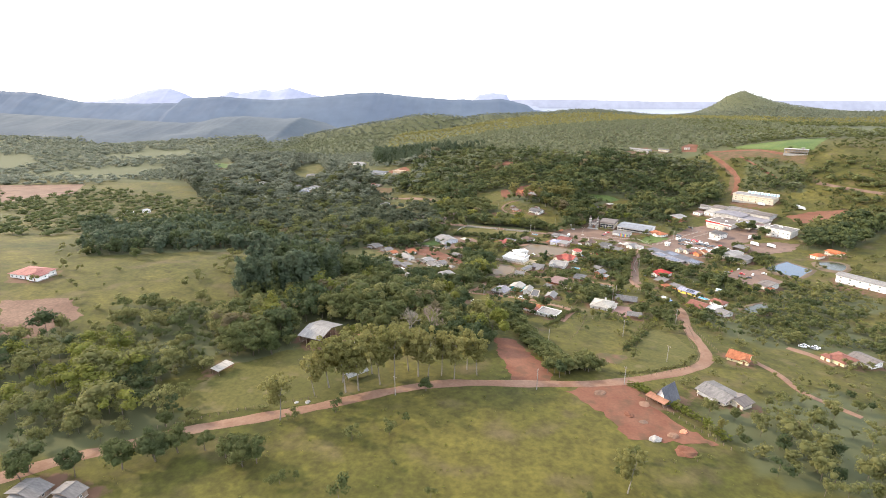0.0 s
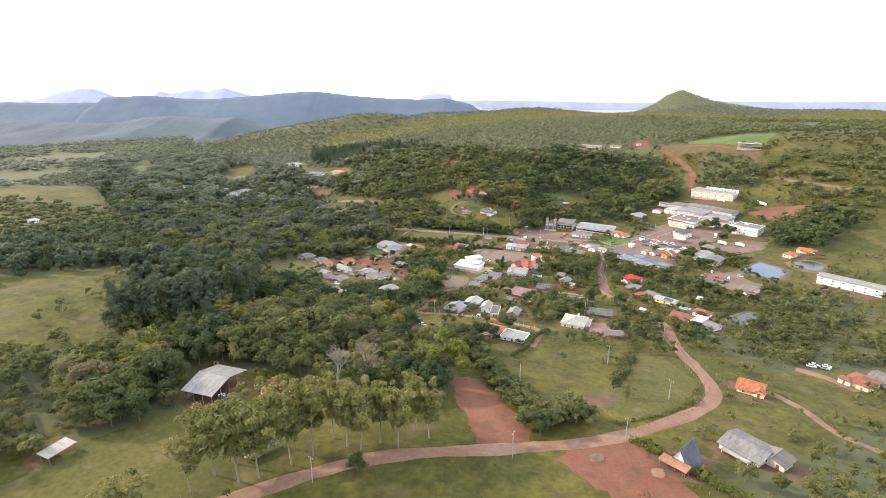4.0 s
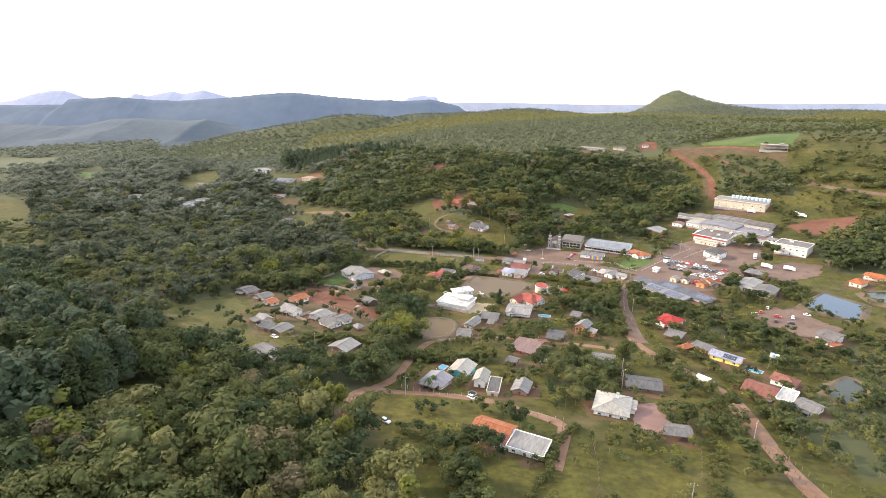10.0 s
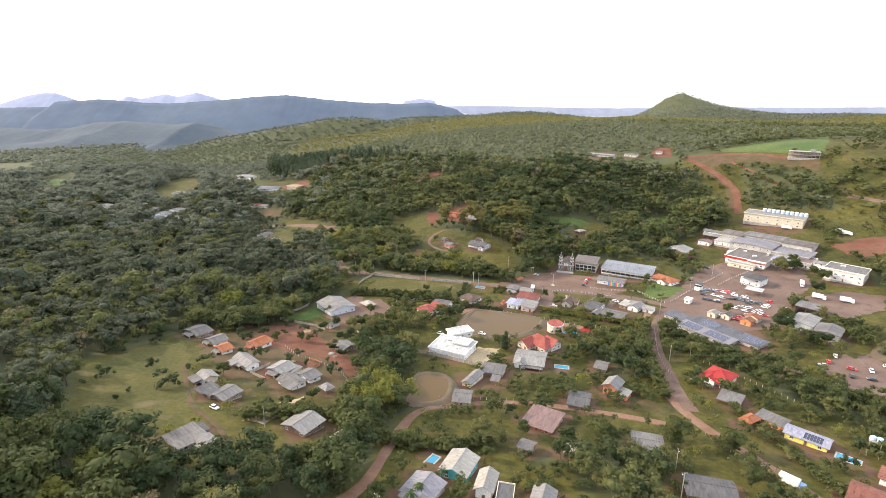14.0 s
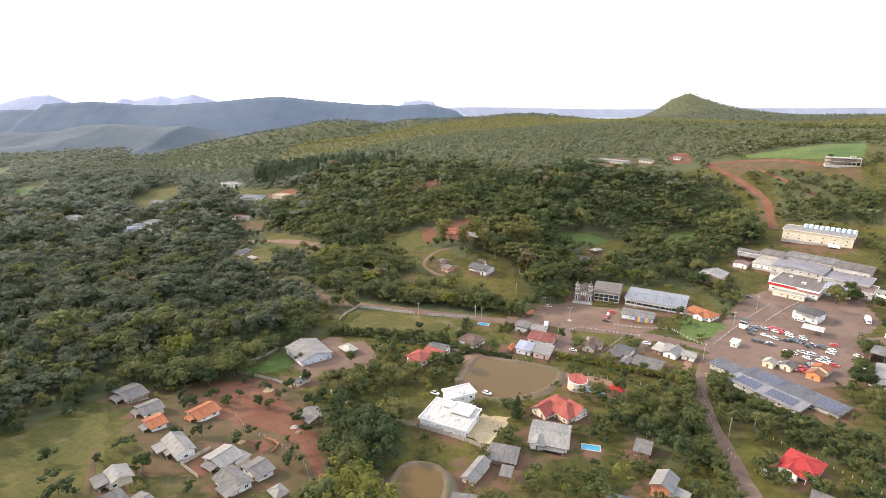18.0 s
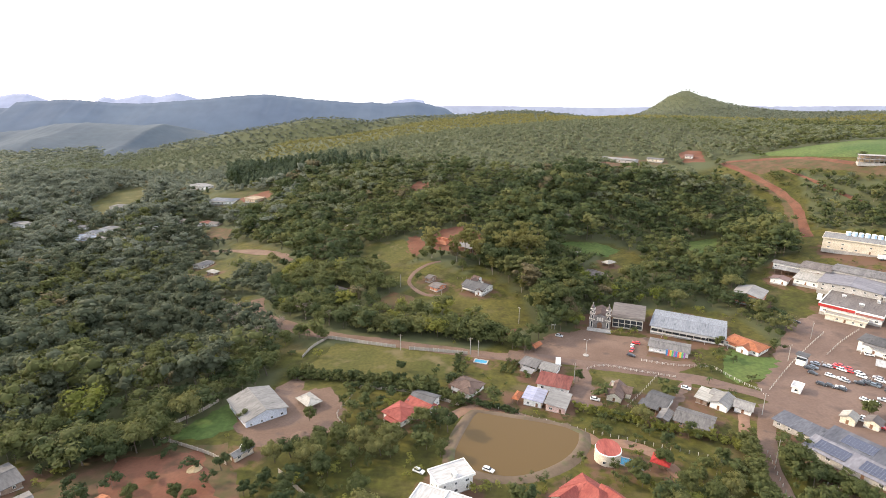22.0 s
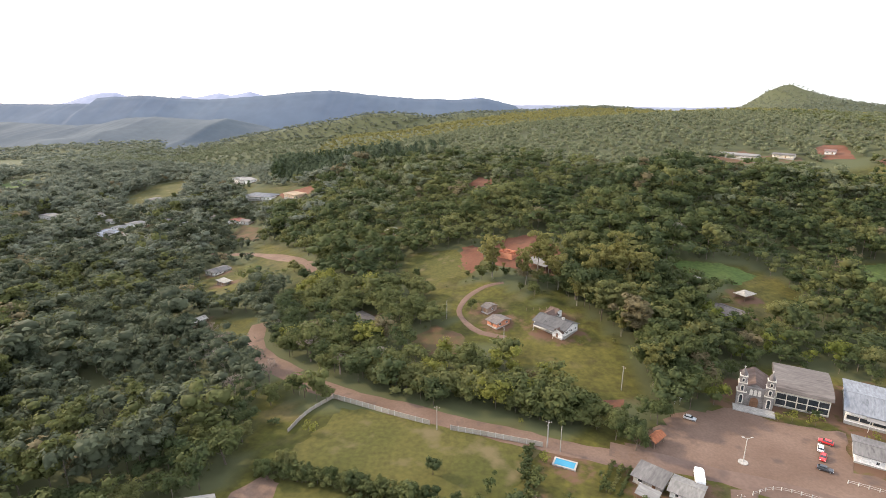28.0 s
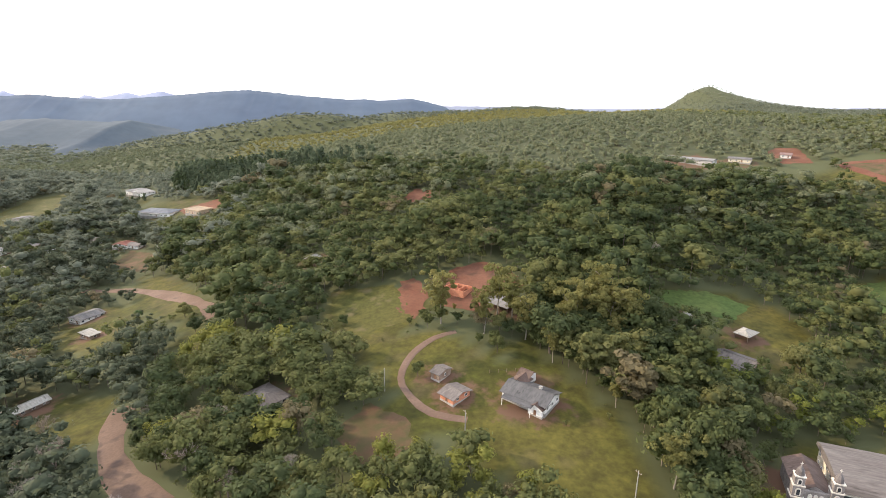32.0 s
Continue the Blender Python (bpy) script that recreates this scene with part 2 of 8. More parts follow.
ROOF_TONES = {
    "darkgrey": ((0.068, 0.065, 0.065), (0.103, 0.097, 0.094)), "grey": ((0.109, 0.099, 0.094), (0.154, 0.142, 0.131)),
    "lightgrey": ((0.169, 0.158, 0.146), (0.219, 0.205, 0.188)), "greybrown": ((0.104, 0.086, 0.077), (0.139, 0.119, 0.106)),
    "brown": ((0.086, 0.054, 0.042), (0.125, 0.086, 0.068)), "orange": ((0.239, 0.077, 0.034), (0.296, 0.114, 0.054)),
    "brightorange": ((0.296, 0.086, 0.031), (0.342, 0.114, 0.046)), "terracotta": ((0.217, 0.097, 0.057), (0.262, 0.137, 0.086)),
    "red": ((0.205, 0.049, 0.037), (0.262, 0.075, 0.057)), "brightred": ((0.296, 0.026, 0.023), (0.342, 0.042, 0.037)),
    "brownred": ((0.154, 0.057, 0.040), (0.205, 0.088, 0.063)), "maroon": ((0.125, 0.037, 0.029), (0.177, 0.063, 0.049)),
    "pinkred": ((0.251, 0.097, 0.080), (0.296, 0.137, 0.114)), "pinkbrown": ((0.149, 0.094, 0.082), (0.183, 0.124, 0.109)),
    "cream": ((0.258, 0.235, 0.198), (0.307, 0.285, 0.248)), "whitesheet": ((0.327, 0.318, 0.298), (0.377, 0.367, 0.347)),
    "whiteflat": ((0.357, 0.342, 0.322), (0.397, 0.382, 0.362)), "lilac": ((0.228, 0.228, 0.288), (0.278, 0.273, 0.327)),
    "lilacgrey": ((0.149, 0.139, 0.149), (0.198, 0.186, 0.194)), "bluewhite": ((0.169, 0.175, 0.189), (0.202, 0.209, 0.222)),
    "bluegrey": ((0.111, 0.115, 0.126), (0.146, 0.151, 0.162)), "slate": ((0.075, 0.075, 0.086), (0.114, 0.114, 0.125)),
    "sand": ((0.314, 0.228, 0.148), (0.353, 0.274, 0.189)),
}
WALL_TONES = {
    "white": ((0.691, 0.660, 0.610), (0.792, 0.762, 0.711)), "offwhite": ((0.630, 0.589, 0.528), (0.732, 0.691, 0.630)), "cream": ((0.610, 0.538, 0.417), (0.711, 0.640, 0.518)),
    "beige": ((0.528, 0.447, 0.335), (0.630, 0.549, 0.427)), "paleyellow": ((0.671, 0.589, 0.335), (0.752, 0.671, 0.427)), "yellow": ((0.711, 0.589, 0.102), (0.792, 0.671, 0.163)),
    "brick": ((0.427, 0.163, 0.091), (0.508, 0.224, 0.132)), "orangewall": ((0.559, 0.203, 0.081), (0.630, 0.264, 0.122)), "wood": ((0.193, 0.137, 0.102), (0.284, 0.213, 0.163)),
    "woodwall": ((0.244, 0.152, 0.102), (0.335, 0.224, 0.163)), "brownwall": ((0.264, 0.157, 0.112), (0.345, 0.224, 0.168)), "greywall": ((0.325, 0.305, 0.274), (0.427, 0.396, 0.366)),
    "pinkwall": ((0.559, 0.386, 0.325), (0.640, 0.467, 0.406)), "paleblue": ((0.500, 0.520, 0.560), (0.580, 0.600, 0.640)), "turquoise": ((0.081, 0.366, 0.366), (0.132, 0.457, 0.447)),
    "sandwall": ((0.508, 0.366, 0.244), (0.589, 0.447, 0.315)), "open": ((0.305, 0.244, 0.193), (0.386, 0.315, 0.254)),
}


def roof_material(tone, ridge):
    a, b = ROOF_TONES[tone]
    dark = tuple(v * 0.62 for v in a)
    return surface("roof_" + tone + "_" + ridge, a, b, 0.25, 1.6, 0.8, 0.25, vary=0.14, stretch=(1, 0.22, 1) if ridge == "a" else (0.22, 1, 1), stain=dark, amount=0.05)


def wall_material(tone):
    a, b = WALL_TONES[tone]
    return surface("wall_" + tone, a, b, 0.3, 2.2, 0.9, 0.15, vary=0.08, stain=tuple(v * 0.8 for v in a), amount=-0.05)


# ---- the lie of the land: a net of heights 150 m apart, smoothed, and a few knolls and dips ----
NET = np.array([
    [60, 52, 42, 34, 31, 26, 14, 1, -11],
    [52, 51, 43, 31, 42, 40, 9, -4, -8],
    [41, 47, 49, 35, 29, 17, 1, -2, -1],
    [27, 32, 29, 10, -5, -4, 5, 6, 16],
    [10, 6, -6, -16, -9, -10, -4, 19, 45],
    [-4, -21, -37, -33, 2, 2, -6, 50, 74],
    [-13, -37, -50, -32, 29, 32, 29, 76, 80],
    [-18, -39, -32, -6, 36, 53, 57, 66, 71],
    [-22, -34, -16, 17, 43, 61, 69, 66, 63],
], float)
KNOLLS = [(330, 690, -9, 70), (265, 706, -7, 60), (405, 748, 8, 70), (300, 632, 9, 50), (21, 819, 4, 80), (-190, 270, 6, 60), (113, 554, -3, 50), (150, 640, -2, 50), (50, 661, 3, 50)]


# crests of the far slopes: depth, half width, heights along x
FAR_CRESTS = [
    (1500, 150, [(-800, -60), (-662, -44), (-537, -30), (-474, -18), (-350, -6), (-262, 8), (-162, 18), (-37, 38), (89, 50), (330, 58)]),
    (1780, 110, [(-800, -40), (-560, -5), (-495, 8), (-435, 18), (-375, 28), (-315, 40), (-255, 47), (-196, 47), (-122, 38), (-47, 49), (100, 52), (330, 52)]),
]


def smooth(a, b, v):
    u = np.clip((np.asarray(v, float) - a) / (b - a), 0, 1)
    return u * u * (3 - 2 * u)


def weights(u):
    u = np.clip(u, 0, 8 - 1e-6)
    i = np.floor(u).astype(int)
    f = u - i
    return i, ((1 - f) ** 3 / 6, (3 * f**3 - 6 * f * f + 4) / 6, (-3 * f**3 + 3 * f * f + 3 * f + 1) / 6, f**3 / 6)


def height(x, y):
    x, y = np.asarray(x, float), np.asarray(y, float)
    i, wx = weights((np.clip(x, -600, 600) + 600) / 150)
    j, wy = weights((np.clip(y, -100, 1100) + 100) / 150)
    z = np.zeros(np.broadcast(x, y).shape)
    for a in range(4):
        for b in range(4):
            z = z + wy[a] * wx[b] * NET[np.clip(j + a - 1, 0, 8), np.clip(i + b - 1, 0, 8)]
    for kx, ky, rise, reach in KNOLLS:
        z = z + rise * np.exp(-((x - kx) ** 2 + (y - ky) ** 2) / (2 * reach * reach))
    left = 1 - smooth(-450, 250, x)
    end = 2200 - 800 * left
    fall = smooth(end - 350, end + 500, y)
    z = z - 13 * smooth(1150, 1600, y) * smooth(-500, 100, x)
    z = z * (1 - fall) - (75 - 30 * left * (1 - smooth(2500, 3000, y))) * fall
    z = z + (1 - smooth(2300, 2900, y)) * smooth(1150, 1500, y) * (8 * np.sin(x / 170 + y / 260) + 5 * np.sin(x / 90 - y / 130))
    for middle, reach, line in FAR_CRESTS:
        w = np.exp(-(((y - middle) / reach) ** 2)) * smooth(-800, -600, x) * (1 - smooth(90, 330, x))
        z = z * (1 - w) + np.interp(x, *zip(*line)) * w
    z = z + 84 * (1 + ((x - 876) / 92) ** 2 + ((y - 2090) / 150) ** 2) ** -1.25 + 8 * np.exp(-((x - 960) ** 2 / (2 * 330**2) + (y - 2100) ** 2 / (2 * 220**2)))
    side = smooth(700, 2500, np.abs(x)) * (1 - smooth(1300, 2000, y))
    return z * (1 - 0.5 * side)


def at(x, y):
    return float(height(x, y))


def inside(x, y, ring):
    x, y = np.asarray(x, float), np.asarray(y, float)
    hit = np.zeros(np.broadcast(x, y).shape, bool)
    for (ax, ay), (bx, by) in zip(ring, ring[1:] + ring[:1]):
        if ay != by:
            hit ^= ((ay > y) != (by > y)) & (x < (bx - ax) * (y - ay) / (by - ay) + ax)
    return hit


def spline(points, step):
    """Points along a smooth line through the given ones, about step metres apart."""
    p = [Vector((*q, 0)) for q in points]
    p = [2 * p[0] - p[1], *p, 2 * p[-1] - p[-2]]
    line = []
    for a, b, c, d in zip(p, p[1:], p[2:], p[3:]):
        n = max(2, int((c - b).length / step))
        for k in range(n):
            u = k / n
            line.append(0.5 * ((2 * b) + (c - a) * u + (2 * a - 5 * b + 4 * c - d) * u * u + (3 * b - a - 3 * c + d) * u**3))
    return line + [p[-2]]


def mesh_of(name, verts, faces, material, flat=True):
    """A mesh from arrays; all faces with the same number of corners."""
    me = bpy.data.meshes.new(name)
    verts, faces = np.asarray(verts, np.float32), np.asarray(faces, np.int32)
    me.vertices.add(len(verts))
    me.vertices.foreach_set("co", verts.ravel())
    corners = faces.shape[1]
    me.loops.add(faces.size)
    me.loops.foreach_set("vertex_index", faces.ravel())
    me.polygons.add(len(faces))
    me.polygons.foreach_set("loop_start", np.arange(0, faces.size, corners, dtype=np.int32))
    me.polygons.foreach_set("use_smooth", np.full(len(faces), not flat))
    me.update(calc_edges=True)
    me.materials.append(material)
    return me


def part(name, bm, material, parent, label=""):
    me = bpy.data.meshes.new(name)
    bm.to_mesh(me)
    bm.free()
    me.materials.append(material)
    ob = new(name, me)
    ob.parent = parent
    return tagged(ob, label)


def share(name, me, parent, m=None, label=""):
    ob = new(name, me)
    ob.parent = parent
    if m is not None:
        ob.matrix_local = m
    return tagged(ob, label)


def box(bm, x0, x1, y0, y1, z0, z1):
    v = [bm.verts.new(c) for c in ((x0, y0, z0), (x1, y0, z0), (x1, y1, z0), (x0, y1, z0), (x0, y0, z1), (x1, y0, z1), (x1, y1, z1), (x0, y1, z1))]
    for f in ((0, 3, 2, 1), (4, 5, 6, 7), (0, 1, 5, 4), (1, 2, 6, 5), (2, 3, 7, 6), (3, 0, 4, 7)):
        bm.faces.new([v[i] for i in f])
    return v


def boxed(x0, x1, y0, y1, z0, z1, bevel=0.0):
    bm = bmesh.new()
    box(bm, x0, x1, y0, y1, z0, z1)
    if bevel:
        bmesh.ops.bevel(bm, geom=bm.edges[:], offset=bevel, segments=1, affect="EDGES")
    return bm


def pipe(bm, a, b, ra, rb, sides=6):
    a, b = Vector(a), Vector(b)
    way = (b - a).normalized()
    u = way.orthogonal().normalized()
    v = way.cross(u)
    rings = []
    for c, r in ((a, ra), (b, rb)):
        rings.append([bm.verts.new(c + r * (math.cos(6.2832 * k / sides) * u + math.sin(6.2832 * k / sides) * v)) for k in range(sides)])
    for k in range(sides):
        n = (k + 1) % sides
        bm.faces.new((rings[0][k], rings[0][n], rings[1][n], rings[1][k]))
    bm.faces.new(rings[0][::-1])
    bm.faces.new(rings[1])


def base(name, x, y, turn=0.0, z=None, sink=0.0):
    e = new(name)
    e.empty_display_size = 0.5
    e.matrix_world = pose(x, y, (at(x, y) if z is None else z) - sink, 0, 0, turn)
    return e


# ---- land cover ----
WOODS, CLEARINGS = {}, []
WOODS["valley"] = [(-742, 1057), (-525, 1276), (-268, 1004), (-116, 729), (-63, 554), (-71, 503), (-137, 447), (-148, 392), (-152, 364), (-128, 320), (-135, 296)]
WOODS["lower"] = [(-135, 296), (-108, 299), (-81, 296), (-74, 288), (-51, 287), (-45, 301), (-22, 299), (-16, 343), (-2, 352), (-1, 326), (-13, 291), (-23, 268), (-107, 261)]
WOODS["near"] = [(-146, 203), (-110, 222), (-86, 263), (-54, 272), (-16, 235), (4, 179), (0, 155), (-14, 154), (-40, 161), (-70, 173), (-96, 177), (-110, 162), (-120, 129), (-155, 168), (-146, 193)]
WOODS["band"] = [(-69, 567), (-41, 553), (39, 521), (58, 525), (56, 545), (34, 562), (12, 576), (-26, 632), (-80, 670), (-88, 613)]
WOODS["hill"] = [(-98, 694), (-162, 813), (-289, 1030), (-62, 970), (126, 836), (249, 848), (331, 778), (303, 648), (225, 602), (162, 586), (131, 577), (109, 561), (85, 558), (96, 619), (83, 652), (49, 627), (19, 671), (-27, 642)]
WOODS["leftfar"] = [(-694, 1061), (-554, 1259), (-217, 861), (-126, 706), (-75, 610), (-76, 564), (-75, 533), (-74, 508), (-78, 483), (-89, 459), (-128, 450)]
WOODS["knoll"] = [(-97, 636), (-56, 647), (-23, 645), (49, 548), (43, 524), (-43, 535), (-70, 572)]
WOODS["copse_a"] = [(-32, 410), (2, 405), (5, 385), (-5, 371), (1, 333), (-12, 330), (-26, 359)]
WOODS["copse_b"] = [(109, 412), (125, 406), (112, 373), (100, 370), (98, 383), (89, 408)]
WOODS["copse_c"] = [(41, 303), (82, 316), (95, 305), (78, 277), (61, 277), (55, 296)]
WOODS["right_a"] = [(143, 242), (186, 270), (239, 273), (224, 231), (180, 203), (156, 205), (139, 220)]
WOODS["right_b"] = [(230, 338), (288, 334), (283, 297), (239, 273), (195, 283)]
WOODS["right_c"] = [(329, 517), (410, 537), (401, 484), (327, 432), (302, 451)]
WOODS["right_d"] = [(377, 769), (418, 701), (391, 626), (372, 639), (333, 679)]
WOODS["hedge_a"] = [(151, 424), (177, 401), (190, 363), (195, 332), (186, 321), (170, 343), (159, 379), (143, 405)]
WOODS["near_left"] = [(-265, 137), (-234, 144), (-186, 130), (-136, 117), (-141, 92), (-114, 79), (-128, 58), (-175, 49)]
WOODS["near_left2"] = [(-124, 142), (-105, 176), (-90, 148), (-107, 118), (-120, 122)]
WOODS["edge_right"] = [(86, 108), (113, 124), (163, 150), (172, 131), (126, 62), (102, 63), (93, 79)]
WOODS["right_e"] = [(140, 265), (189, 292), (231, 272), (245, 239), (219, 207), (174, 210), (146, 235)]
WOODS["pinebelt"] = [(-158, 217), (-167, 306), (-125, 321), (-106, 244), (-124, 184), (-142, 187)]
WOODS["upleft"] = [(-387, 370), (-324, 543), (-186, 500), (-160, 366), (-216, 293), (-287, 247)]
WOODS["plantation"] = [(-268, 1069), (-310, 1254), (-100, 1040), (-24, 987), (-33, 907), (-126, 963), (-159, 956)]
WOODS["stand"] = [(-308, 977), (-321, 1083), (-276, 1036), (-246, 929), (-260, 895)]
WOODS["church_wood"] = [(103, 650), (136, 610), (159, 607), (194, 597), (165, 554), (157, 569), (136, 577), (112, 552), (86, 532), (68, 529), (70, 541), (81, 549), (88, 585)]
WOODS["hallwood"] = [(-91, 598), (-61, 538), (-58, 507), (-59, 492), (-64, 489), (-86, 459), (-80, 445), (-121, 442), (-182, 506), (-122, 509)]
WOODS["hallwood_side"] = [(-58, 525), (-50, 497), (-69, 467), (-84, 438), (-101, 430), (-127, 436), (-135, 409), (-152, 368), (-130, 331), (-138, 299), (-214, 393), (-150, 453)]
WOODS["church_side"] = [(205, 569), (221, 555), (227, 537), (220, 517), (203, 505), (202, 541), (197, 551)]
WOODS["gully"] = [(-208, 171), (-189, 180), (-160, 178), (-143, 175), (-148, 193), (-135, 188), (-132, 160), (-126, 134), (-136, 113), (-153, 106)]
WOODS["clump"] = [(-129, 138), (-130, 166), (-107, 163), (-94, 142), (-103, 130), (-121, 126)]
WOODS["knoll_side"] = [(13, 633), (29, 640), (46, 631), (49, 619), (39, 613), (26, 626), (15, 617)]
WOODS["bamboo"] = [(-128, 160), (-124, 185), (-112, 206), (-98, 220), (-80, 220), (-86, 206), (-103, 196), (-111, 180), (-114, 160)]
WOODS["site_trees"] = [(10, 655), (31, 660), (71, 663), (70, 640), (48, 630), (30, 634), (13, 637)]
WOODS["hall_back"] = [(99, 615), (123, 620), (168, 602), (193, 604), (232, 613), (222, 584), (210, 558), (197, 548), (199, 558), (179, 576), (162, 584), (119, 571), (102, 547), (90, 561)]
WOODS["lawn_side"] = [(60, 622), (70, 611), (78, 596), (84, 583), (84, 556), (100, 556), (122, 580), (126, 606), (112, 640), (100, 658), (72, 664), (64, 644)]
CLEARINGS.append([(-32, 690), (4, 688), (15, 655), (10, 643), (-21, 648)])
CLEARINGS.append([(6, 640), (29, 638), (48, 619), (60, 616), (68, 606), (76, 594), (81, 582), (82, 566), (78, 553), (65, 553), (49, 565), (42, 579), (25, 582), (8, 573), (-8, 577), (-4, 590), (7, 598), (4, 620)])
CLEARINGS.append([(124, 676), (171, 678), (187, 652), (171, 616), (145, 609), (125, 617), (153, 651), (120, 658)])
CLEARINGS.append([(234, 688), (267, 699), (252, 664), (218, 650)])
CLEARINGS.append([(-176, 800), (-150, 788), (-100, 722), (-90, 702), (-118, 704), (-150, 738)])
CLEARINGS.append([(-146, 640), (-101, 628), (-88, 606), (-96, 590), (-114, 592), (-138, 604)])
CLEARINGS.append([(-192, 750), (-150, 745), (-132, 705), (-134, 676), (-160, 684), (-176, 712)])
CLEARINGS.append([(-425, 1048), (-439, 1133), (-378, 1056), (-374, 983)])
CLEARINGS.append([(-658, 1079), (-664, 1186), (-590, 1078), (-577, 992)])
CLEARINGS.append([(-294, 1036), (-175, 979), (-160, 928), (-248, 956)])
ROADS = []      # centre line, half width
TAKEN = []      # x, y, radius of what stands on the ground
YARDS = []      # rings of bare or paved ground, ponds


def grown_grid(low, high, fine_low, fine_high, step):
    v = list(np.arange(fine_low, fine_high + 0.1, step))
    s = step
    while v[-1] < high:
        s = min(s * 1.12, 45)
        v.append(v[-1] + s)
    s = step
    while v[0] > low:
        s = min(s * 1.12, 45)
        v.insert(0, v[0] - s)
    return np.array(v)


def build_ground():
    xs, ys = grown_grid(-4700, 4700, -300, 420, 6), grown_grid(-700, 4700, 20, 780, 6)
    gx, gy = np.meshgrid(xs, ys)
    gz = height(gx, gy)
    verts = np.stack([gx, gy, gz], -1).reshape(-1, 3)
    n, m = len(xs), len(ys)
    i = (np.arange(m - 1)[:, None] * n + np.arange(n - 1)).ravel()
    me = mesh_of("ground", verts, np.stack([i, i + 1, i + n + 1, i + n], -1), MATS["meadow"], flat=False)
    wood = np.zeros(gx.shape)
    for ring in WOODS.values():
        wood = np.maximum(wood, inside(gx, gy, ring))
    wood = np.maximum(wood, (gy > 830) & (gy < 2900))
    for ring in CLEARINGS:
        wood *= ~inside(gx, gy, ring)
    cover = me.attributes.new("wood_floor", "FLOAT", "POINT")
    cover.data.foreach_set("value", wood.ravel().astype(np.float32))
    tagged(new("ground", me), "rolling green meadow and leaf-littered woodland ground", "ground", kind="structure")
    return me, gx, gy


def tread_ground(me, gx, gy):
    """Marks where feet and wheels have worn the grass off, round every building."""
    worn = np.zeros(gx.shape)
    for cx, cy, r in TAKEN:
        worn = np.maximum(worn, np.clip(1 - (np.hypot(gx - cx, gy - cy) - r) / 13, 0, 1) * 0.60)
    me.attributes.new("trodden", "FLOAT", "POINT").data.foreach_set("value", worn.ravel().astype(np.float32))


def meadow_material():
    """Grazed grass: broad dry and lush areas, tussocks a few metres wide, and leaf litter under the woods."""
    m = surface("meadow", (0.038, 0.039, 0.005), (0.074, 0.064, 0.012), 0.020, 0.5, 0.95, 0.4, stain=(0.080, 0.062, 0.026), amount=0.22)
    t, link = m.node_tree, m.node_tree.links.new
    p = t.nodes["Principled BSDF"]
    tone = p.inputs["Base Color"].links[0].from_socket
    where, n, r = t.nodes.new("ShaderNodeTexCoord"), t.nodes.new("ShaderNodeTexNoise"), t.nodes.new("ShaderNodeMapRange")
    n.inputs["Scale"].default_value, n.inputs["Detail"].default_value, n.inputs["Roughness"].default_value = 0.14, 6.0, 0.7
    link(where.outputs["Object"], n.inputs["Vector"])
    r.inputs[1].default_value, r.inputs[2].default_value, r.inputs[3].default_value, r.inputs[4].default_value = 0.3, 0.7, 0.6, 1.4
    link(n.outputs["Fac"], r.inputs[0])
    y = t.nodes.new("ShaderNodeMix")
    y.data_type, y.blend_type = "RGBA", "MULTIPLY"
    y.inputs[0].default_value = 1.0
    link(tone, y.inputs[6])
    link(r.outputs[0], y.inputs[7])
    cover, x = t.nodes.new("ShaderNodeAttribute"), t.nodes.new("ShaderNodeMix")
    cover.attribute_name = "wood_floor"
    x.data_type = "RGBA"
    x.inputs[7].default_value = (0.066, 0.070, 0.030, 1)
    link(cover.outputs["Fac"], x.inputs[0])
    link(y.outputs[2], x.inputs[6])
    # trodden reddish earth round the houses, with ragged edges
    worn, ragged, add, edge, earth = (t.nodes.new("ShaderNode" + kind) for kind in ("Attribute", "TexNoise", "Math", "MapRange", "Mix"))
    worn.attribute_name = "trodden"
    ragged.inputs["Scale"].default_value, ragged.inputs["Detail"].default_value, ragged.inputs["Roughness"].default_value = 0.16, 5.0, 0.65
    link(where.outputs["Object"], ragged.inputs["Vector"])
    add.operation = "ADD"
    link(worn.outputs["Fac"], add.inputs[0])
    link(ragged.outputs["Fac"], add.inputs[1])
    edge.inputs[1].default_value, edge.inputs[2].default_value = 0.92, 1.08
    link(add.outputs[0], edge.inputs[0])
    earth.data_type = "RGBA"
    earth.inputs[7].default_value = (0.108, 0.060, 0.037, 1)
    link(edge.outputs[0], earth.inputs[0])
    link(x.outputs[2], earth.inputs[6])
    link(earth.outputs[2], p.inputs["Base Color"])


meadow_material()


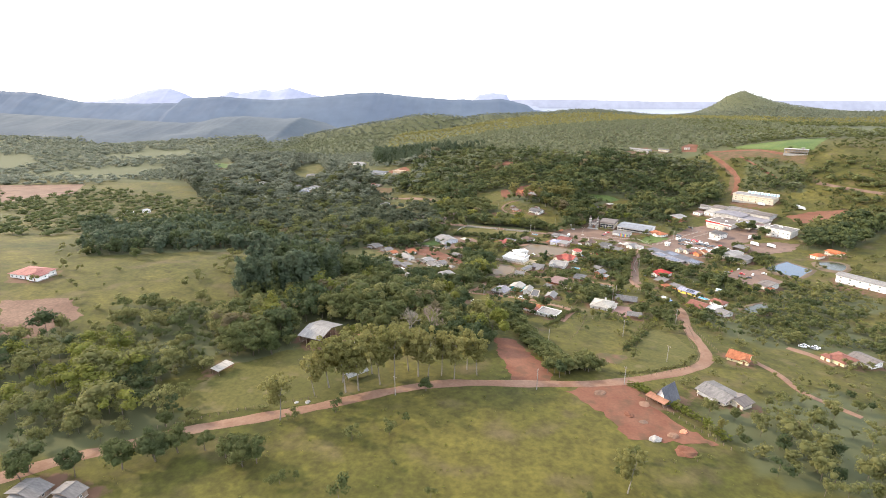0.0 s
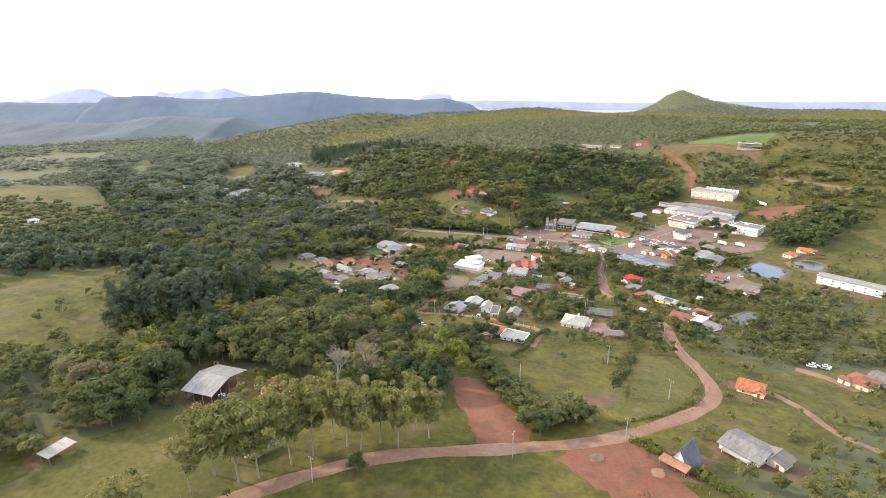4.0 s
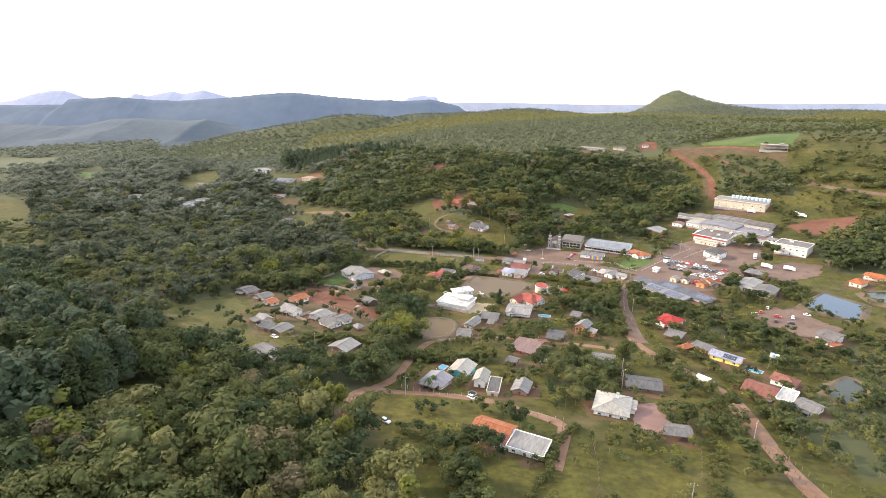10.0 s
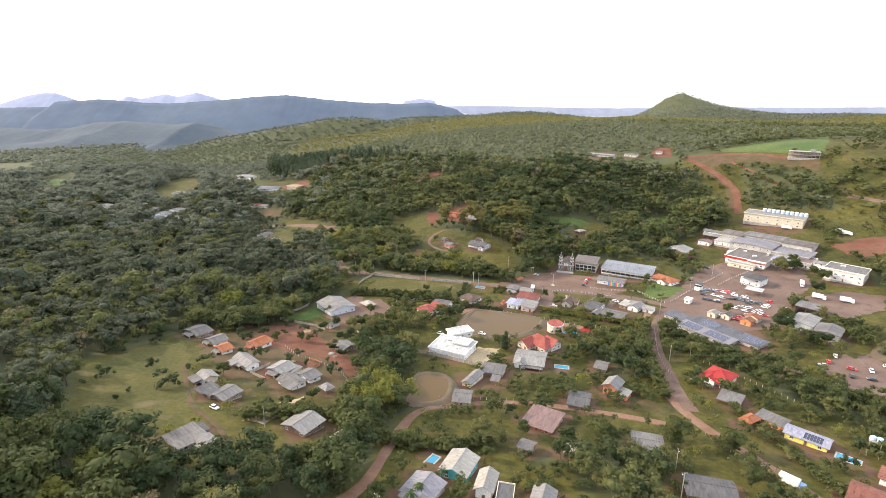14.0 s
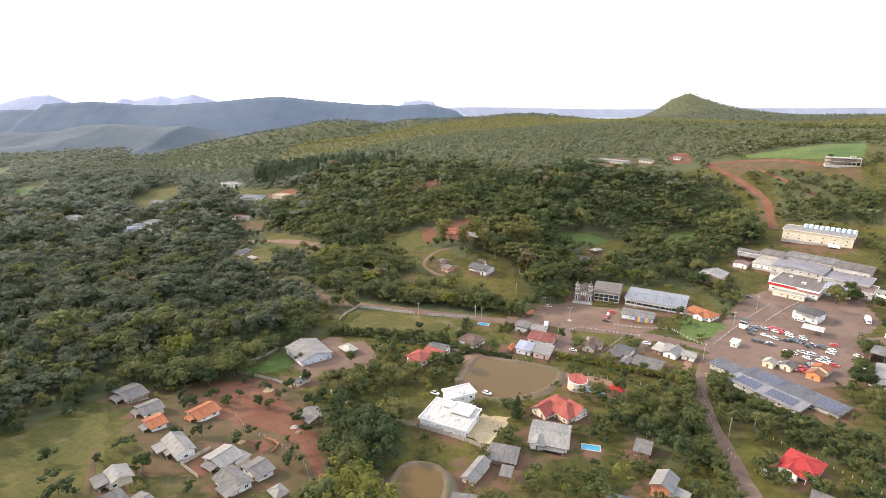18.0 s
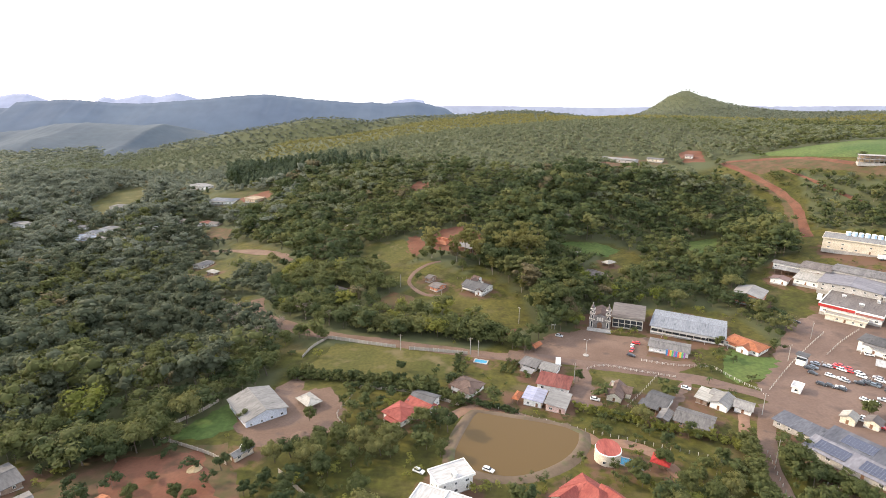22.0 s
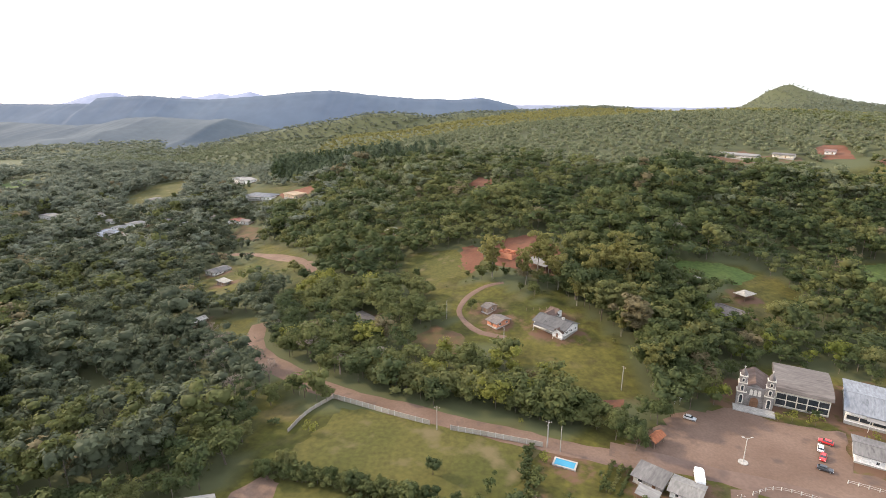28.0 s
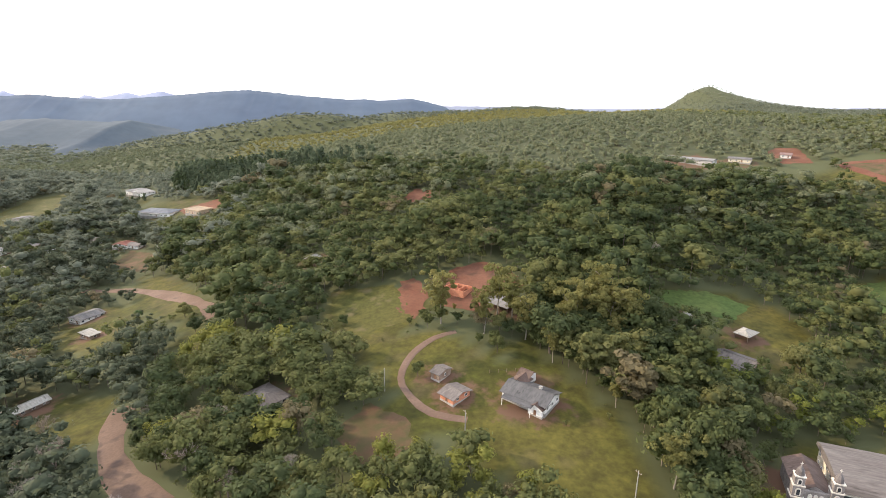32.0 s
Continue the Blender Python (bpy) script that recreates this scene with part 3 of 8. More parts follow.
def road(name, width, points, material, label):
    """A strip along the ground with uneven edges and a slightly crowned middle."""
    line = spline(points, 4.0)
    half = width / 2
    rng = random.Random(len(name) * 31 + int(width * 10) + int(points[0][0]))
    across = (-1.0, -0.82, -0.3, 0.3, 0.82, 1.0)
    verts, faces = [], []
    for k, p in enumerate(line):
        way = (line[min(k + 1, len(line) - 1)] - line[max(k - 1, 0)]).normalized()
        side = Vector((way.y, -way.x, 0))
        wide = half * (1 + 0.10 * math.sin(k * 0.7) + rng.uniform(-0.10, 0.10))
        for c in across:
            q = p + side * wide * c
            verts.append((q.x, q.y, at(q.x, q.y) + (0.02 if abs(c) == 1 else 0.16)))
        if k:
            o = (k - 1) * len(across)
            for c in range(len(across) - 1):
                faces.append((o + c, o + c + 1, o + c + 1 + len(across), o + c + len(across)))
    ob = new(name, mesh_of(name, verts, [f[::-1] for f in faces], material, flat=False))
    tagged(ob, label, "road", kind="structure")
    ROADS.append(([(p.x, p.y) for p in line], half))


LAYER = [0]


def patch(name, ring, material, label, lift=0.07, category="ground"):
    """Ground of another kind within a ring, laid over the land, with a slightly ragged rim."""
    from mathutils import geometry
    rng = random.Random(int(ring[0][0]) * 7 + int(ring[0][1]))
    LAYER[0] = (LAYER[0] + 1) % 7
    lift += LAYER[0] * 0.004
    rim = []
    for (ax, ay), (bx, by) in zip(ring, ring[1:] + ring[:1]):
        n = max(1, int(math.hypot(bx - ax, by - ay) / 2.6))
        for k in range(n):
            j = 1.3 if k else 0.5
            rim.append(Vector((ax + (bx - ax) * k / n + rng.uniform(-j, j), ay + (by - ay) * k / n + rng.uniform(-j, j))))
    xs, ys = [p.x for p in rim], [p.y for p in rim]
    points = list(rim)
    for x in np.arange(min(xs) + 2, max(xs), 5.0):
        for y in np.arange(min(ys) + 2, max(ys), 5.0):
            if inside(x, y, ring):
                points.append(Vector((x, y)))
    edges = [(k, (k + 1) % len(rim)) for k in range(len(rim))]
    v, _, faces, *_ = geometry.delaunay_2d_cdt(points, edges, [list(range(len(rim)))], 1, 1e-4)
    me = bpy.data.meshes.new(name)
    me.from_pydata([(p.x, p.y, at(p.x, p.y) + lift) for p in v], [], [tuple(f) for f in faces])
    for poly in me.polygons:
        if poly.normal.z < 0:
            poly.flip()
    me.materials.append(material)
    tagged(new(name, me), label, category, kind="structure")
    YARDS.append(ring)


def water_material(name, tone, rough, gloss=0.3):
    m = bpy.data.materials.new(name)
    m.use_nodes = True
    t, link = m.node_tree, m.node_tree.links.new
    p = t.nodes["Principled BSDF"]
    p.inputs["Base Color"].default_value = (*tone, 1)
    p.inputs["Roughness"].default_value, p.inputs["Specular IOR Level"].default_value = rough, gloss
    where, n, b = t.nodes.new("ShaderNodeTexCoord"), t.nodes.new("ShaderNodeTexNoise"), t.nodes.new("ShaderNodeBump")
    n.inputs["Scale"].default_value = 0.8
    b.inputs["Strength"].default_value, b.inputs["Distance"].default_value = 0.12, 0.05
    link(where.outputs["Object"], n.inputs["Vector"])
    link(n.outputs["Fac"], b.inputs["Height"])
    link(b.outputs[0], p.inputs["Normal"])
    MATS[name] = m
    return m


WATER_BROWN = water_material("silty_water", (0.100, 0.064, 0.026), 0.25, 0.08)
WATER_BLUE = water_material("blue_water", (0.022, 0.045, 0.075), 0.1, 0.2)
WATER_DARK = water_material("dark_water", (0.030, 0.034, 0.020), 0.15, 0.2)
# pale grey base colour stands in for the sky's shine on the water
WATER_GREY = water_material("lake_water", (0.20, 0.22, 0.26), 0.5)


def pond(name, ring, material, label, straight=False):
    """A level sheet of water with a raised bank round it."""
    line = [Vector((p.x, p.y, 0)) for p in spline(ring + ring[:1], 3.0)[:-1]]
    if straight:
        line = [Vector((a[0] + (b[0] - a[0]) * k / 8, a[1] + (b[1] - a[1]) * k / 8, 0)) for a, b in zip(ring, ring[1:] + ring[:1]) for k in range(8)]
    top = max(at(p.x, p.y) for p in line) + 0.12
    verts = [(p.x, p.y, top) for p in line]
    me = bpy.data.meshes.new(name)
    me.from_pydata(verts, [], [tuple(range(len(verts)))])
    if me.polygons[0].normal.z < 0:
        me.polygons[0].flip()
    me.materials.append(material)
    tagged(new(name, me), label, "pond", kind="structure")
    centre = sum(line, Vector()) / len(line)
    bank, faces = [], []
    for p in line:
        out = (p - centre).normalized()
        for reach, rise in ((-0.3, -0.15), (0.8, 0.35), (2.2, 0.30), (5.5, None)):
            q = p + out * reach
            bank.append((q.x, q.y, at(q.x, q.y) - 0.2 if rise is None else top + rise))
    n = len(line)
    for k in range(n):
        for c in range(3):
            a, b = k * 4 + c, ((k + 1) % n) * 4 + c
            faces.append((a, a + 1, b + 1, b))
    ob = new("pond_bank", mesh_of("pond_bank", bank, faces, MUD, flat=False))
    tagged(ob, "bare muddy earth bank round a pond", "bank", kind="structure")
    YARDS.append([(p.x, p.y) for p in line])
    TAKEN.append((centre.x, centre.y, 4))


LAND = build_ground()
road("road_main", 6.0, [(-161, 38), (-142, 53), (-129, 60), (-110, 72), (-88, 82), (-67, 92), (-38, 108), (-15, 117), (22, 122), (55, 129), (91, 149), (110, 167), (117, 190), (120, 221), (128, 266)], CLAY, "reddish clay road between grass verges")
road("road_lane", 4.5, [(118, 213), (129, 256), (131, 277), (126, 301), (118, 327), (116, 353), (123, 381), (138, 436), (151, 464)], CLAY, "reddish clay road between grass verges")
road("road_clay", 4.5, [(-28, 259), (-21, 272), (-10, 270), (9, 269), (27, 265), (35, 260), (51, 248), (52, 239), (43, 215)], CLAY, "reddish clay road between grass verges")
road("road_clay_side", 4.0, [(-20, 271), (-11, 284), (-3, 316), (5, 337), (22, 344), (47, 347), (77, 340), (104, 329)], CLAY, "reddish clay road between grass verges")
road("road_street", 8.0, [(-94, 619), (-89, 601), (-76, 578), (-57, 560), (-33, 546), (3, 531), (40, 519), (71, 512)], GRAVEL, "worn brown village street with dusty edges")
road("road_street_side", 8.0, [(61, 518), (91, 509), (119, 499), (141, 490), (159, 478), (169, 468), (175, 460)], TARMAC, "worn brown village street with dusty edges")
road("road_street_side", 9.0, [(165, 467), (185, 485), (211, 507), (245, 532), (272, 545)], TARMAC, "worn brown village street with dusty edges")
road("road_street_side", 6.0, [(158, 459), (146, 439), (135, 416), (128, 386), (122, 358), (119, 339)], GRAVEL, "worn brown village street with dusty edges")
road("road_hillroad", 7.0, [(320, 667), (342, 714), (346, 741), (344, 777), (340, 814), (339, 831), (353, 829), (394, 796), (416, 753)], REDEARTH, "red earth road climbing the cleared hillside")
road("road_hillroad_side", 3.5, [(370, 785), (377, 733), (382, 688)], REDEARTH, "red earth road climbing the cleared hillside")
road("road_farroad", 7.0, [(456, 575), (430, 612), (412, 646)], GRAVEL, "pale brown gravel road through the woods")
road("road_drive", 2.8, [(31, 587), (20, 591), (13, 600), (9, 612), (13, 626), (22, 636), (31, 639)], GRAVEL, "worn brown drive through the grass")
road("road_track", 5.0, [(28, 461), (35, 468), (46, 469), (56, 463), (67, 456), (78, 450), (83, 443)], CLAY, "reddish clay road between grass verges")
road("road_track_side", 5.0, [(83, 443), (93, 442), (102, 435), (105, 422)], CLAY, "reddish clay road between grass verges")
road("road_homelane", 4.0, [(138, 177), (143, 161), (144, 142), (158, 123)], CLAY, "reddish clay road between grass verges")
road("road_redlane", 4.0, [(-72, 407), (-52, 398), (-35, 387), (-24, 364), (-20, 353)], REDEARTH, "rutted red earth lane in the settlement")
road("road_fieldlane", 2.4, [(-107, 377), (-85, 335), (-65, 313), (-55, 291)], REDMIX, "grassy red earth track beside a field")
road("road_lowlane", 6.0, [(-92, 611), (-90, 602), (-83, 590), (-69, 574), (-54, 562)], GRAVEL, "pale brown gravel road through the woods")
road("road_farlane", 5.0, [(-205, 787), (-170, 776), (-128, 740), (-92, 710)], GRAVEL, "pale brown gravel road through the woods")
road("road_valley", 5.0, [(-211, 792), (-156, 767), (-114, 733), (-89, 695)], GRAVEL, "pale brown gravel road through the woods")
road("road_sideroad", 6.0, [(170, 207), (179, 198), (184, 185)], CLAY, "reddish clay road between grass verges")
patch("ground_redyard", [(34, 117), (60, 130), (65, 125), (67, 113), (73, 101), (86, 86), (53, 84), (47, 102)], REDEARTH, "bare red earth scraped of its grass")
patch("ground_entrance", [(3, 176), (15, 171), (30, 133), (27, 123), (12, 123), (6, 149)], REDEARTH, "trodden red earth entrance beside the road")
patch("ground_plaza", [(87, 540), (111, 546), (121, 538), (140, 533), (131, 513), (156, 503), (138, 495), (91, 509), (63, 517), (77, 528)], GRAVEL, "brown gravel forecourt")
patch("ground_parking", [(210, 512), (231, 518), (245, 483), (244, 463), (213, 429), (190, 426), (168, 447), (151, 460), (182, 480)], TARMAC, "worn greyish brown paved yard")
patch("ground_yard", [(167, 478), (223, 542), (256, 554), (291, 525), (278, 492), (251, 475), (223, 440), (192, 445), (170, 434)], TARMAC, "worn greyish brown paved yard")
patch("ground_backyard", [(251, 475), (292, 479), (308, 467), (291, 446), (260, 437), (255, 454)], TARMAC, "worn greyish brown paved yard")
patch("ground_sidepark", [(203, 381), (225, 392), (231, 374), (207, 346), (197, 362)], TARMAC, "worn greyish brown paved yard")
patch("ground_carpark", [(200, 379), (238, 391), (235, 370), (240, 352), (213, 344), (201, 355)], TARMAC, "worn greyish brown paved yard")
patch("ground_hallyard", [(-58, 459), (-52, 488), (-43, 499), (-24, 491), (-14, 468), (-17, 454), (-35, 443), (-46, 445)], GRAVEL, "brown gravel forecourt")
patch("ground_pondbank", [(37, 468), (75, 457), (79, 444), (68, 428), (48, 422), (27, 427), (24, 439), (34, 461)], MUD, "bare muddy ground beside a pond")
patch("ground_pondlet", [(-3, 364), (7, 374), (20, 366), (22, 359), (16, 343), (1, 340), (-4, 353)], MUD, "bare muddy ground beside a pond")
patch("ground_court", [(35, 410), (48, 408), (37, 388), (28, 393)], SAND, "pale yellow sand")
patch("ground_settlement", [(-90, 438), (-80, 440), (-63, 443), (-52, 422), (-29, 392), (-26, 374), (-43, 392), (-65, 401), (-79, 406), (-88, 421)], REDEARTH, "bare red earth scraped of its grass")
patch("ground_settlement_other", [(-87, 375), (-82, 385), (-64, 379), (-58, 366), (-68, 366), (-84, 361)], REDMIX, "bare red earth half grown over with grass")
patch("ground_courtyard", [(-72.5, 369), (-67, 380), (-60, 374), (-63.5, 363)], REDEARTH, "bare red earth scraped of its grass")
patch("ground_courtyard_other", [(-57, 388), (-51, 389), (-45.5, 385), (-46.5, 379.5), (-52, 381)], REDEARTH, "bare red earth scraped of its grass")
patch("ground_buildsite", [(7, 690), (14, 692), (20, 676), (19, 660), (14, 652), (6, 663)], REDEARTH, "bare red earth scraped of its grass")
patch("ground_buildsite_other", [(24, 684), (34, 696), (50, 702), (60, 694), (66, 676), (58, 662), (40, 654), (27, 660)], REDEARTH, "bare red earth scraped of its grass")
patch("ground_cutslope", [(334, 836), (387, 804), (416, 762), (437, 726), (423, 707), (404, 743), (374, 781), (349, 787)], REDMIX, "bare red earth half grown over with grass")
patch("ground_cutslope_other", [(348, 785), (349, 733), (328, 685), (322, 690), (340, 734), (337, 785)], REDMIX, "bare red earth half grown over with grass")
patch("ground_baresoil", [(364, 566), (404, 557), (376, 532), (339, 535), (338, 562)], REDEARTH, "bare red earth scraped of its grass")
patch("ground_farmsoil", [(-846, 743), (-717, 777), (-643, 661), (-657, 552)], BROWNSOIL, "freshly tilled brown soil")
patch("ground_farmsoil_other", [(-270, 162), (-239, 173), (-216, 155), (-221, 128), (-231, 120)], BROWNSOIL, "freshly tilled brown soil")
patch("ground_garden", [(-11, 586), (-1, 600), (11, 590), (14, 579), (4, 568), (-6, 572)], REDMIX, "bare red earth half grown over with grass")
patch("ground_trail", [(-151, 177), (-147, 192), (-135, 192), (-135, 179), (-142, 171)], REDMIX, "bare red earth half grown over with grass")
patch("ground_clearingsoil", [(6, 823), (15, 838), (27, 826), (25, 808), (9, 805)], REDEARTH, "bare red earth scraped of its grass")
patch("ground_hillcrop", [(371, 839), (427, 829), (517, 826), (452, 746), (422, 769), (397, 800)], CROP, "bright green field of low crops")
patch("ground_hillcut", [(306, 856), (316, 890), (330, 900), (342, 890), (334, 866), (326, 846)], REDEARTH, "bare red earth scraped of its grass")
patch("ground_lawncut", [(55, 547), (64, 546), (72, 547), (71, 542), (62, 538.5), (56, 540)], REDEARTH, "bare red earth scraped of its grass")
patch("ground_clearing_a", [(124, 675), (156, 677), (171, 664), (155, 651), (133, 659)], CROP, "bright green field of low crops")
patch("ground_clearing_b", [(237, 688), (264, 696), (247, 665), (220, 656)], CROP, "bright green field of low crops")
patch("ground_pitch", [(-29, 536), (41, 519), (29, 493), (-37, 488), (-38, 511)], LAWN, "short yellowish green pasture")
patch("ground_sandpatch", [(-62, 323), (-52, 341), (-44, 348), (-46, 334), (-53, 321)], SAND, "pale yellow sand")
patch("ground_housepave", [(87, 266), (96, 267), (95, 250), (87, 237), (79, 247)], PAVING, "reddish brick paving beside a house")
patch("ground_drivepave", [(91, 503), (99, 504), (94, 486), (94, 469), (85, 467), (81, 474)], TARMAC, "worn greyish brown paved yard")
patch("ground_drivepave_other", [(135, 486), (145, 490), (131, 473), (120, 460), (117, 462)], TARMAC, "worn greyish brown paved yard")
patch("ground_woodyard", [(-83, 451), (-54, 440), (-48, 431), (-74, 433)], REDMIX, "bare red earth half grown over with grass")
patch("ground_pasture_left", [(-153, 369), (-121, 409), (-88, 346), (-80, 316), (-109, 307)], LAWN, "short yellowish green pasture")
patch("ground_meadow", [(-27, 693), (4, 688), (9, 657), (-6, 643), (-21, 648)], LAWN, "short yellowish green pasture")
patch("ground_gate_yard", [(233, 523), (259, 531), (259, 503), (257, 485), (245, 483)], TARMAC, "worn greyish brown paved yard")
patch("ground_farfield", [(-431, 1004), (-450, 1108), (-424, 1165), (-373, 1051), (-392, 1018), (-387, 957)], LAWN, "short yellowish green pasture")
patch("ground_farfield_other", [(-637, 1051), (-646, 1100), (-615, 1092), (-589, 1040), (-600, 1009)], CROP, "bright green field of low crops")
patch("ground_housefield", [(-22, 672), (-11, 685), (13, 675), (11, 650), (-7, 648)], LAWN, "short yellowish green pasture")
patch("ground_farsoil", [(-219, 839), (-217, 870), (-184, 847), (-179, 811)], REDMIX, "bare red earth half grown over with grass")
patch("ground_hallsoil", [(-219, 970), (-182, 983), (-169, 950), (-200, 944)], REDEARTH, "bare red earth scraped of its grass")
patch("ground_sunnylawn", [(-114, 124), (-99, 138), (-70, 144), (-49, 132), (-39, 114), (-56, 99), (-75, 92), (-112, 83), (-128, 83), (-136, 93), (-121, 107)], LAWN, "short yellowish green pasture")
patch("ground_villalawn", [(176, 519), (181, 508), (190, 506), (193, 501), (184, 492), (175, 487), (160, 483), (158, 489), (164, 503)], CROP, "bright green villa lawn")
patch("ground_villadrive", [(199, 514), (203, 512), (200, 503), (188, 491), (171, 480), (168, 483), (185, 494), (195, 504)], TARMAC, "worn greyish brown paved drive")
patch("ground_chimneylawn", [(99, 498), (108, 500), (117, 494), (114, 483), (106, 486), (101, 488)], LAWN, "short yellowish green lawn")
patch("ground_halllawn", [(-82, 453), (-66, 478), (-61, 474), (-56, 458), (-68, 450)], CROP, "bright green lawn beside the hall")
patch("ground_field", [(88, 209), (97, 216), (108, 205), (110, 186), (106, 170), (96, 157), (82, 147), (68, 142), (62, 156), (73, 176)], LAWN, "short yellowish green pasture")
patch("ground_baregrass", [(52, 158), (60, 166), (70, 164), (66, 154), (57, 150)], REDMIX, "bare red earth half grown over with grass")
patch("ground_settlementbase", [(-107, 414), (-100, 441), (-81, 445), (-56, 448), (-41, 416), (-26, 392), (-23, 364), (-39, 350), (-62, 360), (-84, 373), (-107, 394)], REDMIX, "bare red earth half grown over with grass", 0.03)
pond("water_big", [(41, 463), (73, 452), (76, 444), (66, 432), (48, 425), (31, 431), (29, 439), (38, 461)], WATER_BROWN, "brown silty fish pond")
pond("water_small", [(0, 355), (5, 368), (15, 367), (18, 360), (14, 348), (1, 346)], WATER_BROWN, "small brown pond with red earth banks")
pond("water_blue", [(239, 387), (268, 409), (278, 386), (255, 364), (248, 376)], WATER_BLUE, "blue rectangular pond reflecting the sky", True)
pond("water_back", [(292, 405), (308, 407), (312, 398), (301, 384), (290, 389)], WATER_DARK, "small dark pond beside trees")
pond("water_low", [(178, 281), (194, 291), (195, 281), (184, 272), (177, 273)], WATER_DARK, "small grey pond among trees")
pond("water_fish", [(-370, 866), (-369, 884), (-352, 880), (-344, 863), (-352, 852)], WATER_GREY, "bright fish pond beside sheds")

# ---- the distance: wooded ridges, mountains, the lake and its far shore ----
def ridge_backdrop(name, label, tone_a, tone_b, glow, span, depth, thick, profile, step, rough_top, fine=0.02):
    # distance haze is put into the colour: pale bluish tones that also glow
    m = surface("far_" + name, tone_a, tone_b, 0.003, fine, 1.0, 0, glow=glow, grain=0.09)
    xs = np.arange(span[0], span[1] + 1, step)
    verts, faces = [], []
    rows = tuple((-thick * (1 - k / 10), (k / 10) ** 0.8) for k in range(11)) + ((thick * 0.5, 0.6), (thick, 0.0))
    for k, x in enumerate(xs):
        top = profile(x) + rough_top * (noise.noise((x * 0.02, 3.1, 0)) + 0.5 * noise.noise((x * 0.07, 1.7, 0)) + 0.45 * noise.noise((x * 0.31, 4.4, 0)))
        for back, share_of in rows:
            wob = 1 + 0.05 * noise.noise((x * 0.003, back * 0.01, 5.0))
            spur = thick * 0.05 * noise.noise((x * 0.006 + back * 0.004, back * 0.006, 7.0)) * (1 - share_of) * share_of * 4 if back < 0 else 0
            verts.append((x, depth + back * wob, -90 + (top + 90) * share_of + spur))
        if k:
            o = (k - 1) * len(rows)
            for c in range(len(rows) - 1):
                faces.append((o + c, o + c + len(rows), o + c + 1 + len(rows), o + c + 1))
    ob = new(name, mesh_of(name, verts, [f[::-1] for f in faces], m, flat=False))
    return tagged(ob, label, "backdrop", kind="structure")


def hump(x, c, w, h):
    return h * math.exp(-((x - c) / w) ** 2)


def step_down(x, edge, w):
    return 1 / (1 + math.exp((x - edge) / w))


def line_of(*points):
    xs, zs = zip(*points)
    return lambda x: float(np.interp(x, xs, zs))


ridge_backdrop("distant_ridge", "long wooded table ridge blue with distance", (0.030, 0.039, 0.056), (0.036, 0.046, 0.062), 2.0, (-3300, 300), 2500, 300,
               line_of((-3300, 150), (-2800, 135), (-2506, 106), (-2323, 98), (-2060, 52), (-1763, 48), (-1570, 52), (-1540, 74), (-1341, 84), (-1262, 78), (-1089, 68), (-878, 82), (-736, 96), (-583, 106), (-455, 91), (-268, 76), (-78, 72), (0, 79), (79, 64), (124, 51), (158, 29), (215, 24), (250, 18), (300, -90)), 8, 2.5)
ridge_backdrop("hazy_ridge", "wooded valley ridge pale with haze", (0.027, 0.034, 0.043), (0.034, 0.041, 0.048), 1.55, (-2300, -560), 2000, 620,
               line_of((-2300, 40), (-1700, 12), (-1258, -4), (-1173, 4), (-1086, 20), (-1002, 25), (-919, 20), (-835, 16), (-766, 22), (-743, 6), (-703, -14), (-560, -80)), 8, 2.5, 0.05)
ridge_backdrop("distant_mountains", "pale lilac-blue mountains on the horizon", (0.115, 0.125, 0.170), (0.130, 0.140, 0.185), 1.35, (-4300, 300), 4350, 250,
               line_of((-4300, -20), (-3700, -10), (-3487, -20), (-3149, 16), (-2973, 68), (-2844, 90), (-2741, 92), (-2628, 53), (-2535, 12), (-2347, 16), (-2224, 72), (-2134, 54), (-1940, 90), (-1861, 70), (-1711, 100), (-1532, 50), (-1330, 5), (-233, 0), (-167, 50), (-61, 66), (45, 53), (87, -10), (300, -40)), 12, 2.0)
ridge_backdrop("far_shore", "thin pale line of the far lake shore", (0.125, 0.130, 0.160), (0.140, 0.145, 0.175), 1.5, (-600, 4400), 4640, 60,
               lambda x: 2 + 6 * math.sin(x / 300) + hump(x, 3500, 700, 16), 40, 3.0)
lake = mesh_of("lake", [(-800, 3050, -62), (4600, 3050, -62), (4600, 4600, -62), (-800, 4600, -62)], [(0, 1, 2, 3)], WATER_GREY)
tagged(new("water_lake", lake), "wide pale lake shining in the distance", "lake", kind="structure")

# ---- houses, sheds and shelters ----
def slab(points, thick):
    """A roof sheet: a polygon with its thickness below it."""
    bm = bmesh.new()
    top = [bm.verts.new(p) for p in points]
    low = [bm.verts.new(Vector(p) - Vector((0, 0, thick))) for p in points]
    bm.faces.new(top)
    bm.faces.new(low[::-1])
    n = len(points)
    for k in range(n):
        bm.faces.new((top[(k + 1) % n], top[k], low[k], low[(k + 1) % n]))
    bmesh.ops.recalc_face_normals(bm, faces=bm.faces[:])
    return bm


SHARED = {}


def shared_box(key, size, material):
    if key not in SHARED:
        bm = boxed(-size[0] / 2, size[0] / 2, -size[1] / 2, size[1] / 2, 0, size[2])
        me = bpy.data.meshes.new(key)
        bm.to_mesh(me)
        bm.free()
        me.materials.append(material)
        SHARED[key] = me
    return SHARED[key]


